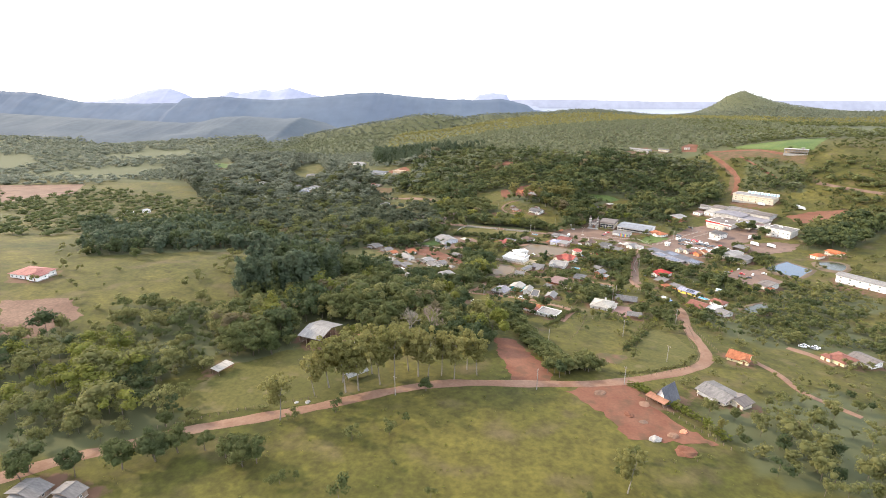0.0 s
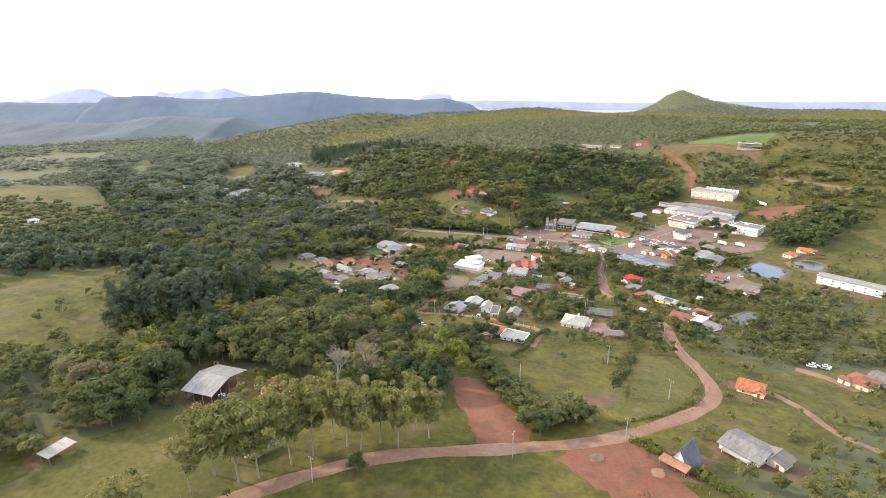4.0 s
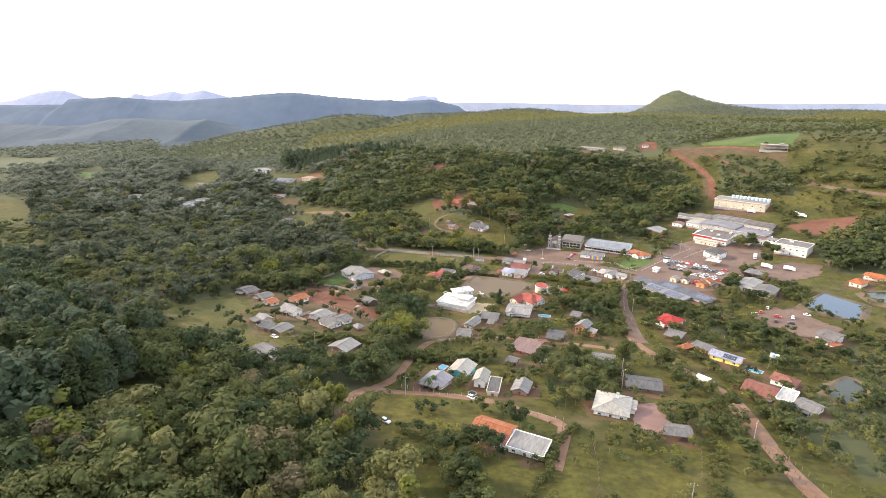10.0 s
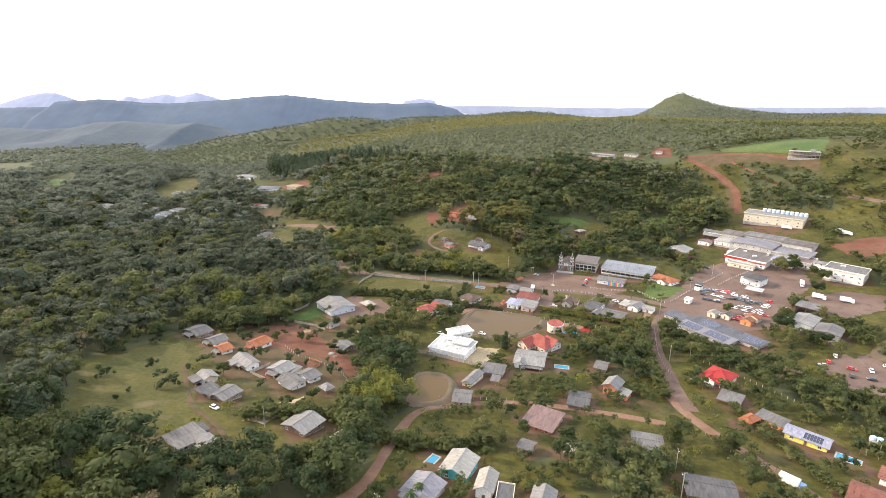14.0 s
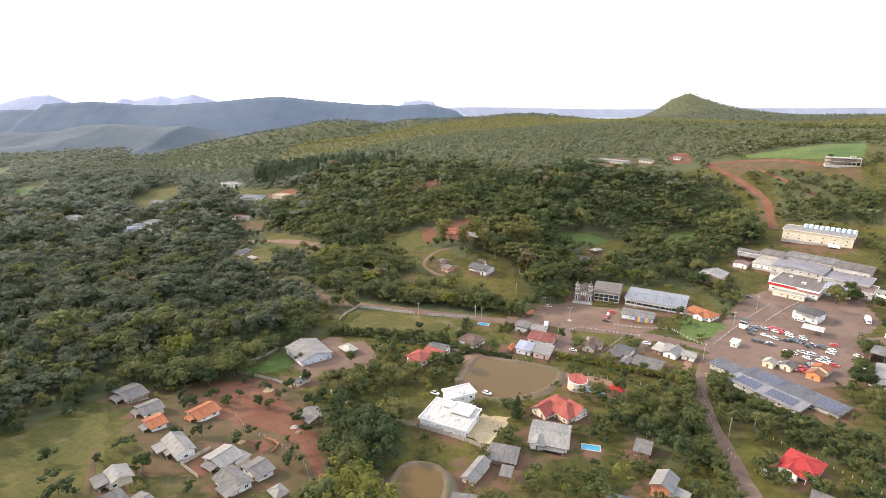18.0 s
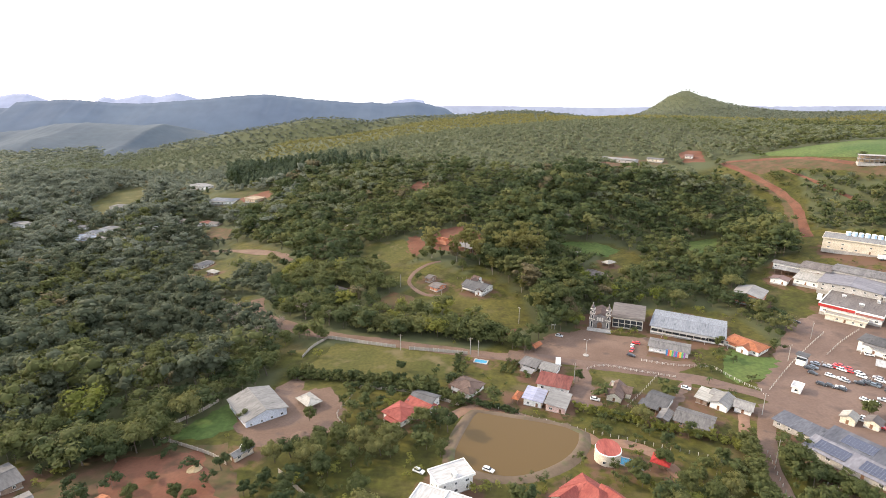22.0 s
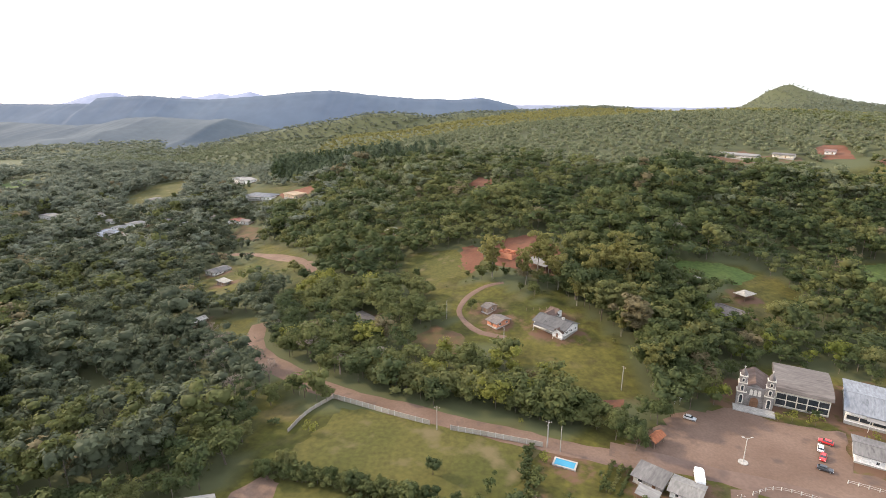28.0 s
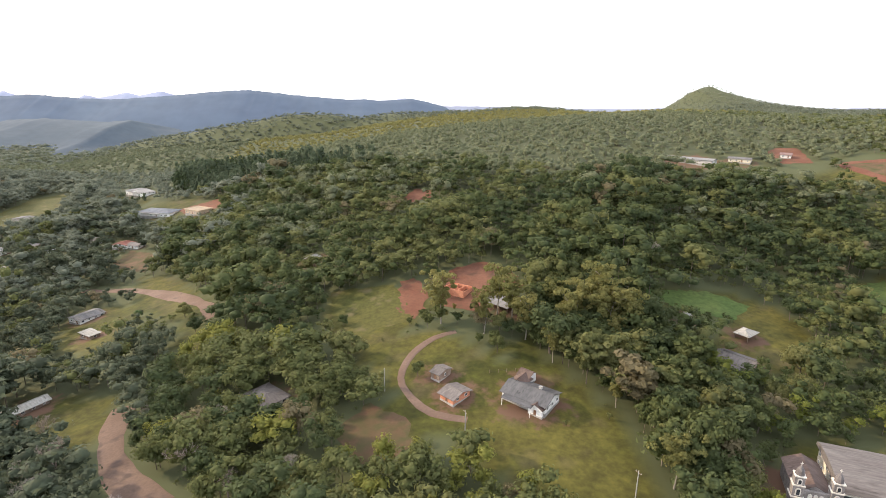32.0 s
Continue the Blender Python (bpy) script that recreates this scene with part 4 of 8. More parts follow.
def window(parent, x, y, z, turn, wide=1.3, tall=1.1, shutter=False):
    """A framed window set on a wall: its frame, sill and pane; local -y looks outwards."""
    key = "%.1f_%.1f" % (wide, tall)
    if "frame" + key not in SHARED:
        bm = bmesh.new()
        t = 0.09
        box(bm, -wide / 2, wide / 2, -0.06, 0.02, 0, t)
        box(bm, -wide / 2, wide / 2, -0.06, 0.02, tall - t, tall)
        box(bm, -wide / 2, -wide / 2 + t, -0.06, 0.02, t, tall - t)
        box(bm, wide / 2 - t, wide / 2, -0.06, 0.02, t, tall - t)
        box(bm, -0.03, 0.03, -0.05, 0.02, t, tall - t)
        me = bpy.data.meshes.new("window_frame")
        bm.to_mesh(me)
        bm.free()
        me.materials.append(FRAME)
        SHARED["frame" + key] = me
        bm = boxed(-wide / 2 + t, wide / 2 - t, -0.03, 0.01, t, tall - t)
        me = bpy.data.meshes.new("pane")
        bm.to_mesh(me)
        bm.free()
        me.materials.append(GLASS)
        SHARED["pane" + key] = me
    w = share("window", SHARED["frame" + key], parent, pose(x, y, z, 0, 0, turn))
    share("pane", SHARED["pane" + key], w)


def openings(parent, w, d, h, rng, x, y, turn, door=True, big=False):
    """Windows along the walls towards the village street and one door in the front."""
    levels = (1.0,) if h < 4.2 else (1.0, 3.7) if h < 7.5 else (1.2, 4.2)
    for z in levels:
        if z + 1.3 > h:
            continue
        for side in (0, 1, 3):
            away = math.radians(turn + 90 * side)
            if math.sin(away) * (10 - x) - math.cos(away) * (min(y - 120, 330) - y) < 0:
                continue
            length = (w, d, w, d)[side]
            n = max(1, min(6, int(length / (3.4 if not big else 4.5))))
            for k in range(n):
                u = (k + 0.5) / n * length - length / 2
                out = (d, w, d, w)[side] / 2 + 0.012
                m = pose(0, 0, 0, 0, 0, 90 * side)
                c = m @ Vector((u, -out, z))
                if door and side == 0 and z == levels[0] and k == n // 2:
                    dm = shared_box("door", (0.95, 0.06, 2.05), DOORWOOD)
                    share("door", dm, parent, pose(c.x, c.y - 0.03, 0.05))
                    continue
                if rng.random() < 0.12:
                    continue
                window(parent, c.x, c.y, z, 90 * side, 1.5 if big else (1.3 if rng.random() < 0.7 else 0.9), 1.1)


def gable_roof(parent, w, d, h, rise, ridge, tone, over=0.45, thick=0.14):
    m = roof_material(tone, ridge)
    if ridge == "a":
        a, b = w / 2 + over, d / 2
        turn = lambda p: p
    else:
        a, b = d / 2 + over, w / 2
        turn = lambda p: (-p[1], p[0], p[2])
    drop = rise * over / b
    for s in (-1, 1):
        pts = [(-a, 0, h + rise + thick), (a, 0, h + rise + thick), (a, s * (b + over), h - drop + thick), (-a, s * (b + over), h - drop + thick)]
        part("roof_slope", slab([turn(p) for p in pts], thick), m, parent)
    bm = bmesh.new()
    pipe(bm, turn((-a, 0, h + rise + thick)), turn((a, 0, h + rise + thick)), 0.12, 0.12, 6)
    part("ridge_cap", bm, m, parent)


def hip_roof(parent, w, d, h, rise, tone, over=0.55, thick=0.14):
    x, y = w / 2 + over, d / 2 + over
    long_x = w >= d
    run = abs(w - d) / 2
    m, m2 = roof_material(tone, "a"), roof_material(tone, "b")
    z, top = h + thick - 0.1, h + rise + thick
    r0, r1 = ((-run, 0, top), (run, 0, top)) if long_x else ((0, -run, top), (0, run, top))
    c = [(-x, -y, z), (x, -y, z), (x, y, z), (-x, y, z)]
    if long_x:
        sides = ((c[0], c[1], r1, r0), (c[1], c[2], r1), (c[2], c[3], r0, r1), (c[3], c[0], r0))
    else:
        sides = ((c[0], c[1], r0), (c[1], c[2], r1, r0), (c[2], c[3], r1), (c[3], c[0], r0, r1))
    if run < 0.3:
        r0 = r1 = (0, 0, top)
        sides = ((c[0], c[1], r0), (c[1], c[2], r0), (c[2], c[3], r0), (c[3], c[0], r0))
    for k, pts in enumerate(sides):
        part("roof_slope", slab(pts, thick), m if k % 2 == 0 else m2, parent)
    bm = bmesh.new()
    for p in c:
        e = min((r0, r1), key=lambda q: (Vector(q) - Vector(p)).length)
        pipe(bm, p, e, 0.10, 0.10, 5)
    if run >= 0.3:
        pipe(bm, r0, r1, 0.12, 0.12, 5)
    part("ridge_cap", bm, m, parent)


def body_mesh(w, d, h, rise, ridge, kind):
    """Outer walls down into the ground, with the gable triangles where the roof has them."""
    bm = bmesh.new()
    low = -2.5
    x, y = w / 2, d / 2
    if kind == "gable":
        section = [(-y, low), (y, low), (y, h), (0, h + rise), (-y, h)] if ridge == "a" else [(-x, low), (x, low), (x, h), (0, h + rise), (-x, h)]
        ends = x if ridge == "a" else y
        one = [bm.verts.new((-ends, u, z) if ridge == "a" else (u, -ends, z)) for u, z in section]
        two = [bm.verts.new((ends, u, z) if ridge == "a" else (u, ends, z)) for u, z in section]
        bm.faces.new(one)
        bm.faces.new(two[::-1])
        for k in range(5):
            bm.faces.new((one[k], two[k], two[(k + 1) % 5], one[(k + 1) % 5]))
        bmesh.ops.recalc_face_normals(bm, faces=bm.faces[:])
    else:
        v = box(bm, -x, x, -y, y, low, h - 0.1)
        if kind == "mono":
            for p in v[4:]:
                p.co.z += rise * ((p.co.y / y) * 0.46 + 0.5 if ridge == "a" else 0.5 - (p.co.x / x) * 0.46) - 0.03
    return bm


ROOF_WORDS = {"darkgrey": "dark grey sheet", "grey": "weathered grey sheet", "lightgrey": "pale grey sheet", "greybrown": "grey-brown", "brown": "brown tiled", "orange": "orange tiled",
              "brightorange": "bright orange tiled", "terracotta": "faded terracotta", "red": "red tiled", "brightred": "bright red tiled", "brownred": "brownish red tiled", "maroon": "maroon sheet",
              "pinkred": "pinkish red tiled", "pinkbrown": "dull pink sheet", "cream": "cream-coloured sheet", "whitesheet": "white sheet", "whiteflat": "flat white", "lilac": "pale lilac metal",
              "lilacgrey": "mottled lilac-grey", "bluewhite": "long bluish white metal", "bluegrey": "blue-grey metal", "slate": "steep slate-grey", "sand": "sand-coloured"}
WALL_WORDS = {"white": "white rendered", "offwhite": "off-white", "cream": "cream", "beige": "beige rendered", "paleyellow": "pale yellow", "yellow": "bright yellow", "brick": "red brick", "orangewall": "orange",
              "wood": "weathered timber", "woodwall": "brown timber", "brownwall": "brown", "greywall": "bare grey", "pinkwall": "pink", "paleblue": "pale blue", "turquoise": "turquoise", "sandwall": "unplastered", "open": "open"}


def house(x, y, turn, w, d, h, kind, ridge, rise, roof, wall, what="house", extra="", chimney=None, windows=True):
    """A building of w by d metres, h high at the eaves. ridge a: along w; b: along d."""
    rng = random.Random(int(x * 13 + y * 7))
    e = base(what, x, y, turn)
    over = (0.8 if min(w, d) > 6 else 0.55) if h > 1 else 0.2
    label = "%s with %s roof%s" % (("open-sided " + what.replace("_", " ")) if wall == "open" else WALL_WORDS[wall] + " " + what.replace("_", " "), ROOF_WORDS[roof], " " + extra if extra else " among gardens")
    tagged(e, label, what.split("_")[-1], "buildings of the village")
    iw, idp = max(w - 2 * over, 2.0), max(d - 2 * over, 2.0)
    if wall == "open":
        post = shared_box("post%.1f" % h, (0.18, 0.18, h + 2.05), WOOD)
        nx, ny = max(2, int(iw / 4) + 1), max(2, int(idp / 4) + 1)
        for i in range(nx):
            for j in range(ny):
                if i in (0, nx - 1) or j in (0, ny - 1):
                    share("post", post, e, pose(-iw / 2 + iw * i / (nx - 1), -idp / 2 + idp * j / (ny - 1), -2.0))
        if h > 4:
            part("back_wall", boxed(-iw / 2, -iw / 2 + 0.15, -idp / 2 + 0.2, idp / 2 - 0.2, -2, h - 0.4), WOOD, e)
        for s in (-1, 1):
            part("beam", boxed(-iw / 2, iw / 2, s * idp / 2 - 0.09, s * idp / 2 + 0.09, h - 0.2, h), WOOD, e)
    else:
        part("body", body_mesh(iw, idp, h, rise, ridge, kind), wall_material(wall), e)
        part("plinth", boxed(-iw / 2 - 0.08, iw / 2 + 0.08, -idp / 2 - 0.08, idp / 2 + 0.08, -2.4, 0.3), CONCRETE, e)
        if windows and h > 2:
            openings(e, iw, idp, h, rng, x, y, turn, big=w > 22)
    if kind == "gable":
        gable_roof(e, iw, idp, h, rise, ridge, roof, over)
    elif kind == "hip":
        hip_roof(e, iw, idp, h, rise, roof, over)
    elif kind == "vault":
        n = 10
        m = roof_material(roof, "b")
        bm = bmesh.new()
        arc = [(-(w / 2) * math.cos(math.pi * k / n), h + rise * 2 * math.sin(math.pi * k / n) * 0.6) for k in range(n + 1)]
        if ridge == "a":
            arc = [(-(d / 2) * math.cos(math.pi * k / n), h - 0.3 + rise * 1.2 * math.sin(math.pi * k / n) ** 0.7) for k in range(n + 1)]
            one, two = [bm.verts.new((-w / 2, u, z)) for u, z in arc], [bm.verts.new((w / 2, u, z)) for u, z in arc]
        else:
            one, two = [bm.verts.new((u, -d / 2, z)) for u, z in arc], [bm.verts.new((u, d / 2, z)) for u, z in arc]
        for k in range(n):
            bm.faces.new((one[k], one[k + 1], two[k + 1], two[k]))
        bm.faces.new(one)
        bm.faces.new(two[::-1])
        bmesh.ops.recalc_face_normals(bm, faces=bm.faces[:])
        part("roof_vault", bm, m, e)
    elif kind == "mono":
        s = rise
        pts = [(-w / 2, -d / 2, h), (w / 2, -d / 2, h), (w / 2, d / 2, h + s), (-w / 2, d / 2, h + s)] if ridge == "a" else [(-w / 2, -d / 2, h + s), (w / 2, -d / 2, h), (w / 2, d / 2, h), (-w / 2, d / 2, h + s)]
        half = [tuple((Vector(pts[0]) + Vector(pts[1])) / 2), tuple((Vector(pts[2]) + Vector(pts[3])) / 2)]
        m = roof_material(roof, ridge)
        part("roof_sheet", slab([pts[0], half[0], half[1], pts[3]], 0.1), m, e)
        lift = lambda p: (p[0], p[1], p[2] + 0.03)
        part("roof_sheet", slab([lift(half[0]), lift(pts[1]), lift(pts[2]), lift(half[1])], 0.1), m, e)
    else:
        part("roof_deck", boxed(-w / 2 + 0.3, w / 2 - 0.3, -d / 2 + 0.3, d / 2 - 0.3, h - 0.1, h + 0.08), roof_material(roof, "a"), e)
        if wall != "open":
            pw = wall_material(wall)
            for s in (-1, 1):
                part("parapet", boxed(-w / 2 + 0.1, w / 2 - 0.1, s * (d / 2 - 0.2) - 0.1, s * (d / 2 - 0.2) + 0.1, h - 0.3, h + 0.45), pw, e)
                part("parapet", boxed(s * (w / 2 - 0.2) - 0.1, s * (w / 2 - 0.2) + 0.1, -d / 2 + 0.31, d / 2 - 0.31, h - 0.3, h + 0.452), pw, e)
    if kind in ("gable", "hip") and wall != "open" and w > 8.5 and extra == "" and rng.random() < 0.6:
        long, deep = w * rng.uniform(0.4, 0.65), rng.uniform(2.2, 3.2)
        u = rng.uniform(-0.2, 0.2) * (w - long)
        pts = [(u - long / 2, -idp / 2 + 0.05, h - 0.12), (u - long / 2, -idp / 2 - deep, h - 0.62), (u + long / 2, -idp / 2 - deep, h - 0.62), (u + long / 2, -idp / 2 + 0.05, h - 0.12)]
        part("veranda_roof", slab(pts, 0.08), roof_material(rng.choice((roof, "grey", "lightgrey")), "b"), e)
        for k in (-0.46, 0.46):
            share("veranda_post", shared_box("veranda_post%.1f" % h, (0.14, 0.14, h + 0.8), FRAME), e, pose(u + long * k, -idp / 2 - deep + 0.25, -1.5))
    if chimney:
        cx, cy, ch = chimney
        bm = bmesh.new()
        box(bm, cx - 0.45, cx + 0.45, cy - 0.45, cy + 0.45, h - 0.5, h + rise + ch)
        c = part("chimney", bm, wall_material(wall), e)
        part("chimney_cap", boxed(cx - 0.6, cx + 0.6, cy - 0.6, cy + 0.6, h + rise + ch, h + rise + ch + 0.15), CONCRETE, c)
    TAKEN.append((x, y, max(w, d) * 0.5 + 1.0))
    return e


house(-118.8, 422.0, -38, 14.8, 10.0, 2.7, "gable", "b", 1.2, "darkgrey", "wood", "house")
house(-103.6, 408.3, -43, 10.5, 9.0, 2.7, "gable", "b", 1.2, "grey", "beige", "house")
house(-95.7, 396.7, -43, 9.7, 7.1, 2.4, "gable", "b", 1.2, "orange", "white", "house")
house(-81.0, 406.8, -37, 10.5, 10.6, 2.6, "gable", "b", 1.5, "orange", "white", "house")
house(-78.2, 378.8, -46, 14.6, 7.7, 3.4, "gable", "a", 1.4, "lightgrey", "white", "house")
house(-88.8, 358.6, -46, 8.8, 8.4, 2.6, "gable", "a", 1.5, "lightgrey", "beige", "house")
house(-83.2, 345.4, -39, 6.8, 8.0, 2.6, "mono", "b", 0.4, "darkgrey", "open", "shelter")
house(-74.7, 342.8, -33, 10.3, 10.0, 2.4, "gable", "b", 1.0, "grey", "wood", "shed")
house(-59.9, 372.6, -34, 11.4, 9.6, 2.8, "gable", "b", 1.4, "lightgrey", "white", "house")
house(-51.8, 359.1, -41, 12.1, 8.6, 2.6, "gable", "a", 1.4, "grey", "white", "house")
house(-45.9, 366.4, -40, 10.6, 7.5, 2.6, "gable", "b", 1.4, "grey", "white", "house")
house(-35.4, 353.6, -45, 6.2, 5.0, 2.4, "hip", "b", 0.8, "lightgrey", "open", "pavilion")
house(-35.4, 405.6, -47, 9.6, 9.5, 2.4, "gable", "a", 1.3, "grey", "wood", "shed")
house(-51.3, 471.2, -54, 21.7, 18.4, 3.8, "gable", "a", 2.2, "lightgrey", "paleblue", "village_hall", "by a yard")
house(-30.9, 475.0, -48, 10.2, 7.1, 2.6, "hip", "b", 1.4, "cream", "open", "pavilion")
house(-47.7, 439.2, -38, 3.8, 8.6, 2.6, "gable", "b", 0.8, "lightgrey", "beige", "house")
house(21.8, 403.3, -27, 21.4, 17.5, 4.5, "flat", "b", 0, "whiteflat", "white", "house", "and stacked cubic volumes")
house(26.4, 420.1, -67, 8.7, 13.8, 6.0, "flat", "b", 0, "whiteflat", "white", "house", "above the lower wing")
house(70.4, 411.2, -54, 16.6, 12.0, 3.2, "hip", "b", 3.4, "red", "beige", "house")
house(60.8, 390.7, -18, 15.7, 16.4, 2.8, "gable", "a", 1.2, "lightgrey", "white", "house")
house(29.6, 367.9, -33, 5.4, 13.6, 2.6, "gable", "b", 1.0, "lightgrey", "beige", "house")
house(40.4, 377.5, -19, 11.5, 9.6, 2.6, "mono", "a", 0.6, "grey", "wood", "shed")
house(40.1, 366.5, -18, 4.4, 5.9, 2.6, "mono", "a", 0.3, "grey", "open", "shelter")
house(23.6, 348.1, -11, 8.3, 10.8, 2.5, "gable", "a", 1.2, "grey", "beige", "house")
house(92.0, 357.7, -39, 7.7, 9.4, 4.8, "gable", "b", 1.6, "lightgrey", "brick", "house")
house(73.7, 346.6, -21, 9.4, 12.9, 2.4, "gable", "a", 0.9, "darkgrey", "brownwall", "house")
house(94.6, 381.9, -29, 6.5, 9.2, 2.6, "gable", "a", 1, "grey", "wood", "shed")
house(178.9, 421.3, -60, 42.3, 11.6, 2.8, "mono", "a", 0.6, "slate", "greywall", "market_hall")
house(146.7, 368.3, -52, 12.2, 12.3, 3.4, "hip", "b", 2, "brightred", "white", "house")
house(140.1, 347.2, -41, 9.5, 10.3, 2.4, "mono", "a", 0.4, "grey", "open", "shelter")
house(137.3, 328.4, -62, 5.0, 8.7, 2.6, "hip", "b", 1.2, "orange", "open", "shelter")
house(146.5, 328.6, -54, 11.0, 7.6, 2.6, "mono", "a", 0.4, "grey", "orangewall", "house")
house(151.4, 315.0, -46, 15.1, 8.1, 2.8, "gable", "a", 1.0, "lilac", "yellow", "house", "carrying solar panels")
house(145.9, 278.0, -46, 12.9, 12.1, 2.8, "gable", "a", 1.6, "brownred", "white", "house")
house(163.1, 288.1, -47, 10.8, 8.8, 2.8, "hip", "a", 1.6, "brownred", "white", "house")
house(153.5, 271.9, -46, 6.6, 12.2, 2.8, "flat", "b", 0, "whiteflat", "white", "house")
house(157.1, 263.8, -58, 9.1, 9.6, 2.4, "gable", "a", 1, "grey", "white", "house")
house(75.7, 259.6, -24, 13.8, 15.2, 3.0, "hip", "a", 1.7, "cream", "white", "house", "and a tall white chimney", chimney=(1.5, 2.5, 1.6))
house(92.3, 239.7, -12, 9.5, 7.6, 2.6, "gable", "a", 0.8, "grey", "open", "shelter")
house(97.1, 282.6, -17, 15.2, 11.0, 2.6, "gable", "a", 1.2, "darkgrey", "wood", "house")
house(7.5, 280.2, -31, 11.2, 10.5, 2.6, "gable", "b", 1.4, "lilacgrey", "beige", "house")
house(19.1, 292.7, -27, 10.3, 11.9, 3.6, "gable", "b", 1.6, "cream", "turquoise", "garage_barn")
house(26.8, 282.0, -18, 6.4, 9.8, 4.2, "gable", "b", 1.4, "cream", "white", "house")
house(31.5, 275.1, -14, 5.4, 12.5, 2.8, "flat", "b", 0, "darkgrey", "beige", "house")
house(43.0, 275.6, -22, 7.5, 10.0, 2.6, "gable", "b", 1.3, "lightgrey", "brownwall", "house")
house(26.5, 235.3, -30, 13.9, 11.0, 3.1, "gable", "a", 1.8, "orange", "white", "house")
house(37.0, 226.4, -28, 12.9, 10.0, 2.6, "flat", "b", 0, "lightgrey", "white", "house")
house(-21.2, 246.7, -18, 8.7, 11.3, 2.8, "gable", "a", 0.9, "maroon", "brick", "house")
house(-25.6, 234.2, -26, 6.4, 3.8, 2.4, "gable", "b", 1, "grey", "wood", "shed")
house(-37.5, 319.4, -33, 12.5, 11.4, 2.8, "gable", "b", 1.4, "lightgrey", "wood", "house")
house(-22.4, 311.0, -38, 5.3, 8.3, 2.4, "gable", "b", 1, "lightgrey", "wood", "shed")
house(-73.6, 304.2, -41, 11.5, 11.2, 2.6, "mono", "b", 0.4, "grey", "greywall", "shed")
house(54.2, 328.8, -33, 13.5, 14.9, 2.4, "mono", "a", 0.5, "pinkbrown", "brick", "house")
house(44.0, 307.5, -31, 5.8, 6.3, 2.6, "gable", "a", 0.7, "grey", "wood", "shed")
house(59.9, 305.3, -22, 5.9, 7.5, 2.7, "mono", "a", 0.4, "cream", "wood", "shed")
house(88.6, 310.6, -18, 11.4, 11.7, 2.7, "gable", "a", 0.8, "grey", "wood", "house")
house(8.3, 462.9, -43, 11.5, 11.0, 3.2, "hip", "b", 1.8, "red", "white", "house")
house(16.6, 468.5, -42, 12.4, 8.1, 3.0, "gable", "a", 1.4, "red", "white", "house")
house(18.1, 471.9, -30, 11.4, 9.6, 3.8, "gable", "a", 1.2, "darkgrey", "white", "house")
house(37.3, 484.4, -39, 12.8, 11.0, 2.6, "hip", "a", 1.8, "brown", "white", "house")
house(69.6, 504.0, -37, 9.4, 8.0, 2.6, "mono", "a", 0.6, "grey", "greywall", "house", "beside the garden rows")
house(78.0, 499.4, -32, 9.0, 8.4, 2.6, "gable", "a", 0.9, "lightgrey", "white", "house", "beside the forecourt")
house(66.6, 496.6, -32, 6.0, 5.0, 2.3, "mono", "b", 0.4, "lightgrey", "open", "shelter", "in a garden")
house(76.7, 485.1, -25, 15.1, 11.0, 3.2, "mono", "a", 0.8, "maroon", "white", "house")
house(65.4, 473.6, -25, 9.1, 11.0, 3.2, "mono", "b", 0.6, "lilac", "white", "house")
house(74.5, 469.6, -26, 9.5, 13.0, 3.2, "mono", "b", 0.6, "lightgrey", "pinkwall", "house")
house(58.0, 474.2, -30, 2.9, 7.1, 2.6, "hip", "b", 0.8, "orange", "open", "shelter")
house(101.9, 476.8, -29, 7.5, 13.0, 2.8, "gable", "b", 1.8, "brown", "cream", "house", chimney=(-2.0, 2.0, 0.8))
house(117.5, 468.6, -42, 9.8, 12.0, 2.8, "gable", "a", 1.2, "darkgrey", "white", "house")
house(125.2, 453.5, -36, 14.6, 12.0, 2.6, "gable", "a", 1.3, "grey", "woodwall", "house")
house(114.8, 456.8, -41, 5.1, 8.5, 2.6, "gable", "b", 0.6, "grey", "wood", "shed")
house(143.3, 465.8, -49, 8.2, 11.0, 3.0, "gable", "b", 1.4, "lightgrey", "white", "house")
house(150.1, 461.7, -39, 7.6, 8.1, 2.8, "gable", "a", 1.2, "lightgrey", "white", "house")
house(138.7, 471.5, -42, 6.1, 11.5, 2.4, "mono", "b", 0.5, "cream", "wood", "shed")
house(164.9, 540.5, -30, 37.8, 26.0, 4.2, "gable", "a", 1.2, "bluewhite", "white", "parish_hall")
house(136.6, 554.6, -24, 17.8, 22.0, 6.2, "vault", "a", 2, "greybrown", "beige", "parish_hall")
house(144.4, 518.5, -29, 20.1, 12.0, 3.0, "gable", "a", 0.8, "grey", "white", "kindergarten", "and a rainbow front")
house(183.7, 517.0, -58, 18.8, 12.0, 2.8, "hip", "a", 1.6, "orange", "white", "house")
house(76.2, 522.6, -44, 3.6, 7.0, 2.6, "gable", "b", 0.8, "orange", "open", "shelter")
house(220.0, 575.5, -43, 17.1, 20.0, 5.0, "gable", "b", 1.8, "lightgrey", "brick", "workshop")
house(243.1, 505.0, -56, 15.1, 13.0, 5.5, "hip", "a", 1.6, "darkgrey", "white", "house")
house(231.6, 484.7, -42, 11.2, 9.0, 4.0, "flat", "b", 0, "whiteflat", "open", "canopy_shelter")
house(329.6, 624.4, -42, 49.0, 22.0, 8.0, "flat", "b", 0, "lightgrey", "beige", "factory_hall")
house(306.1, 500.4, -48, 24.7, 20.0, 8.0, "flat", "b", 0, "grey", "offwhite", "warehouse")
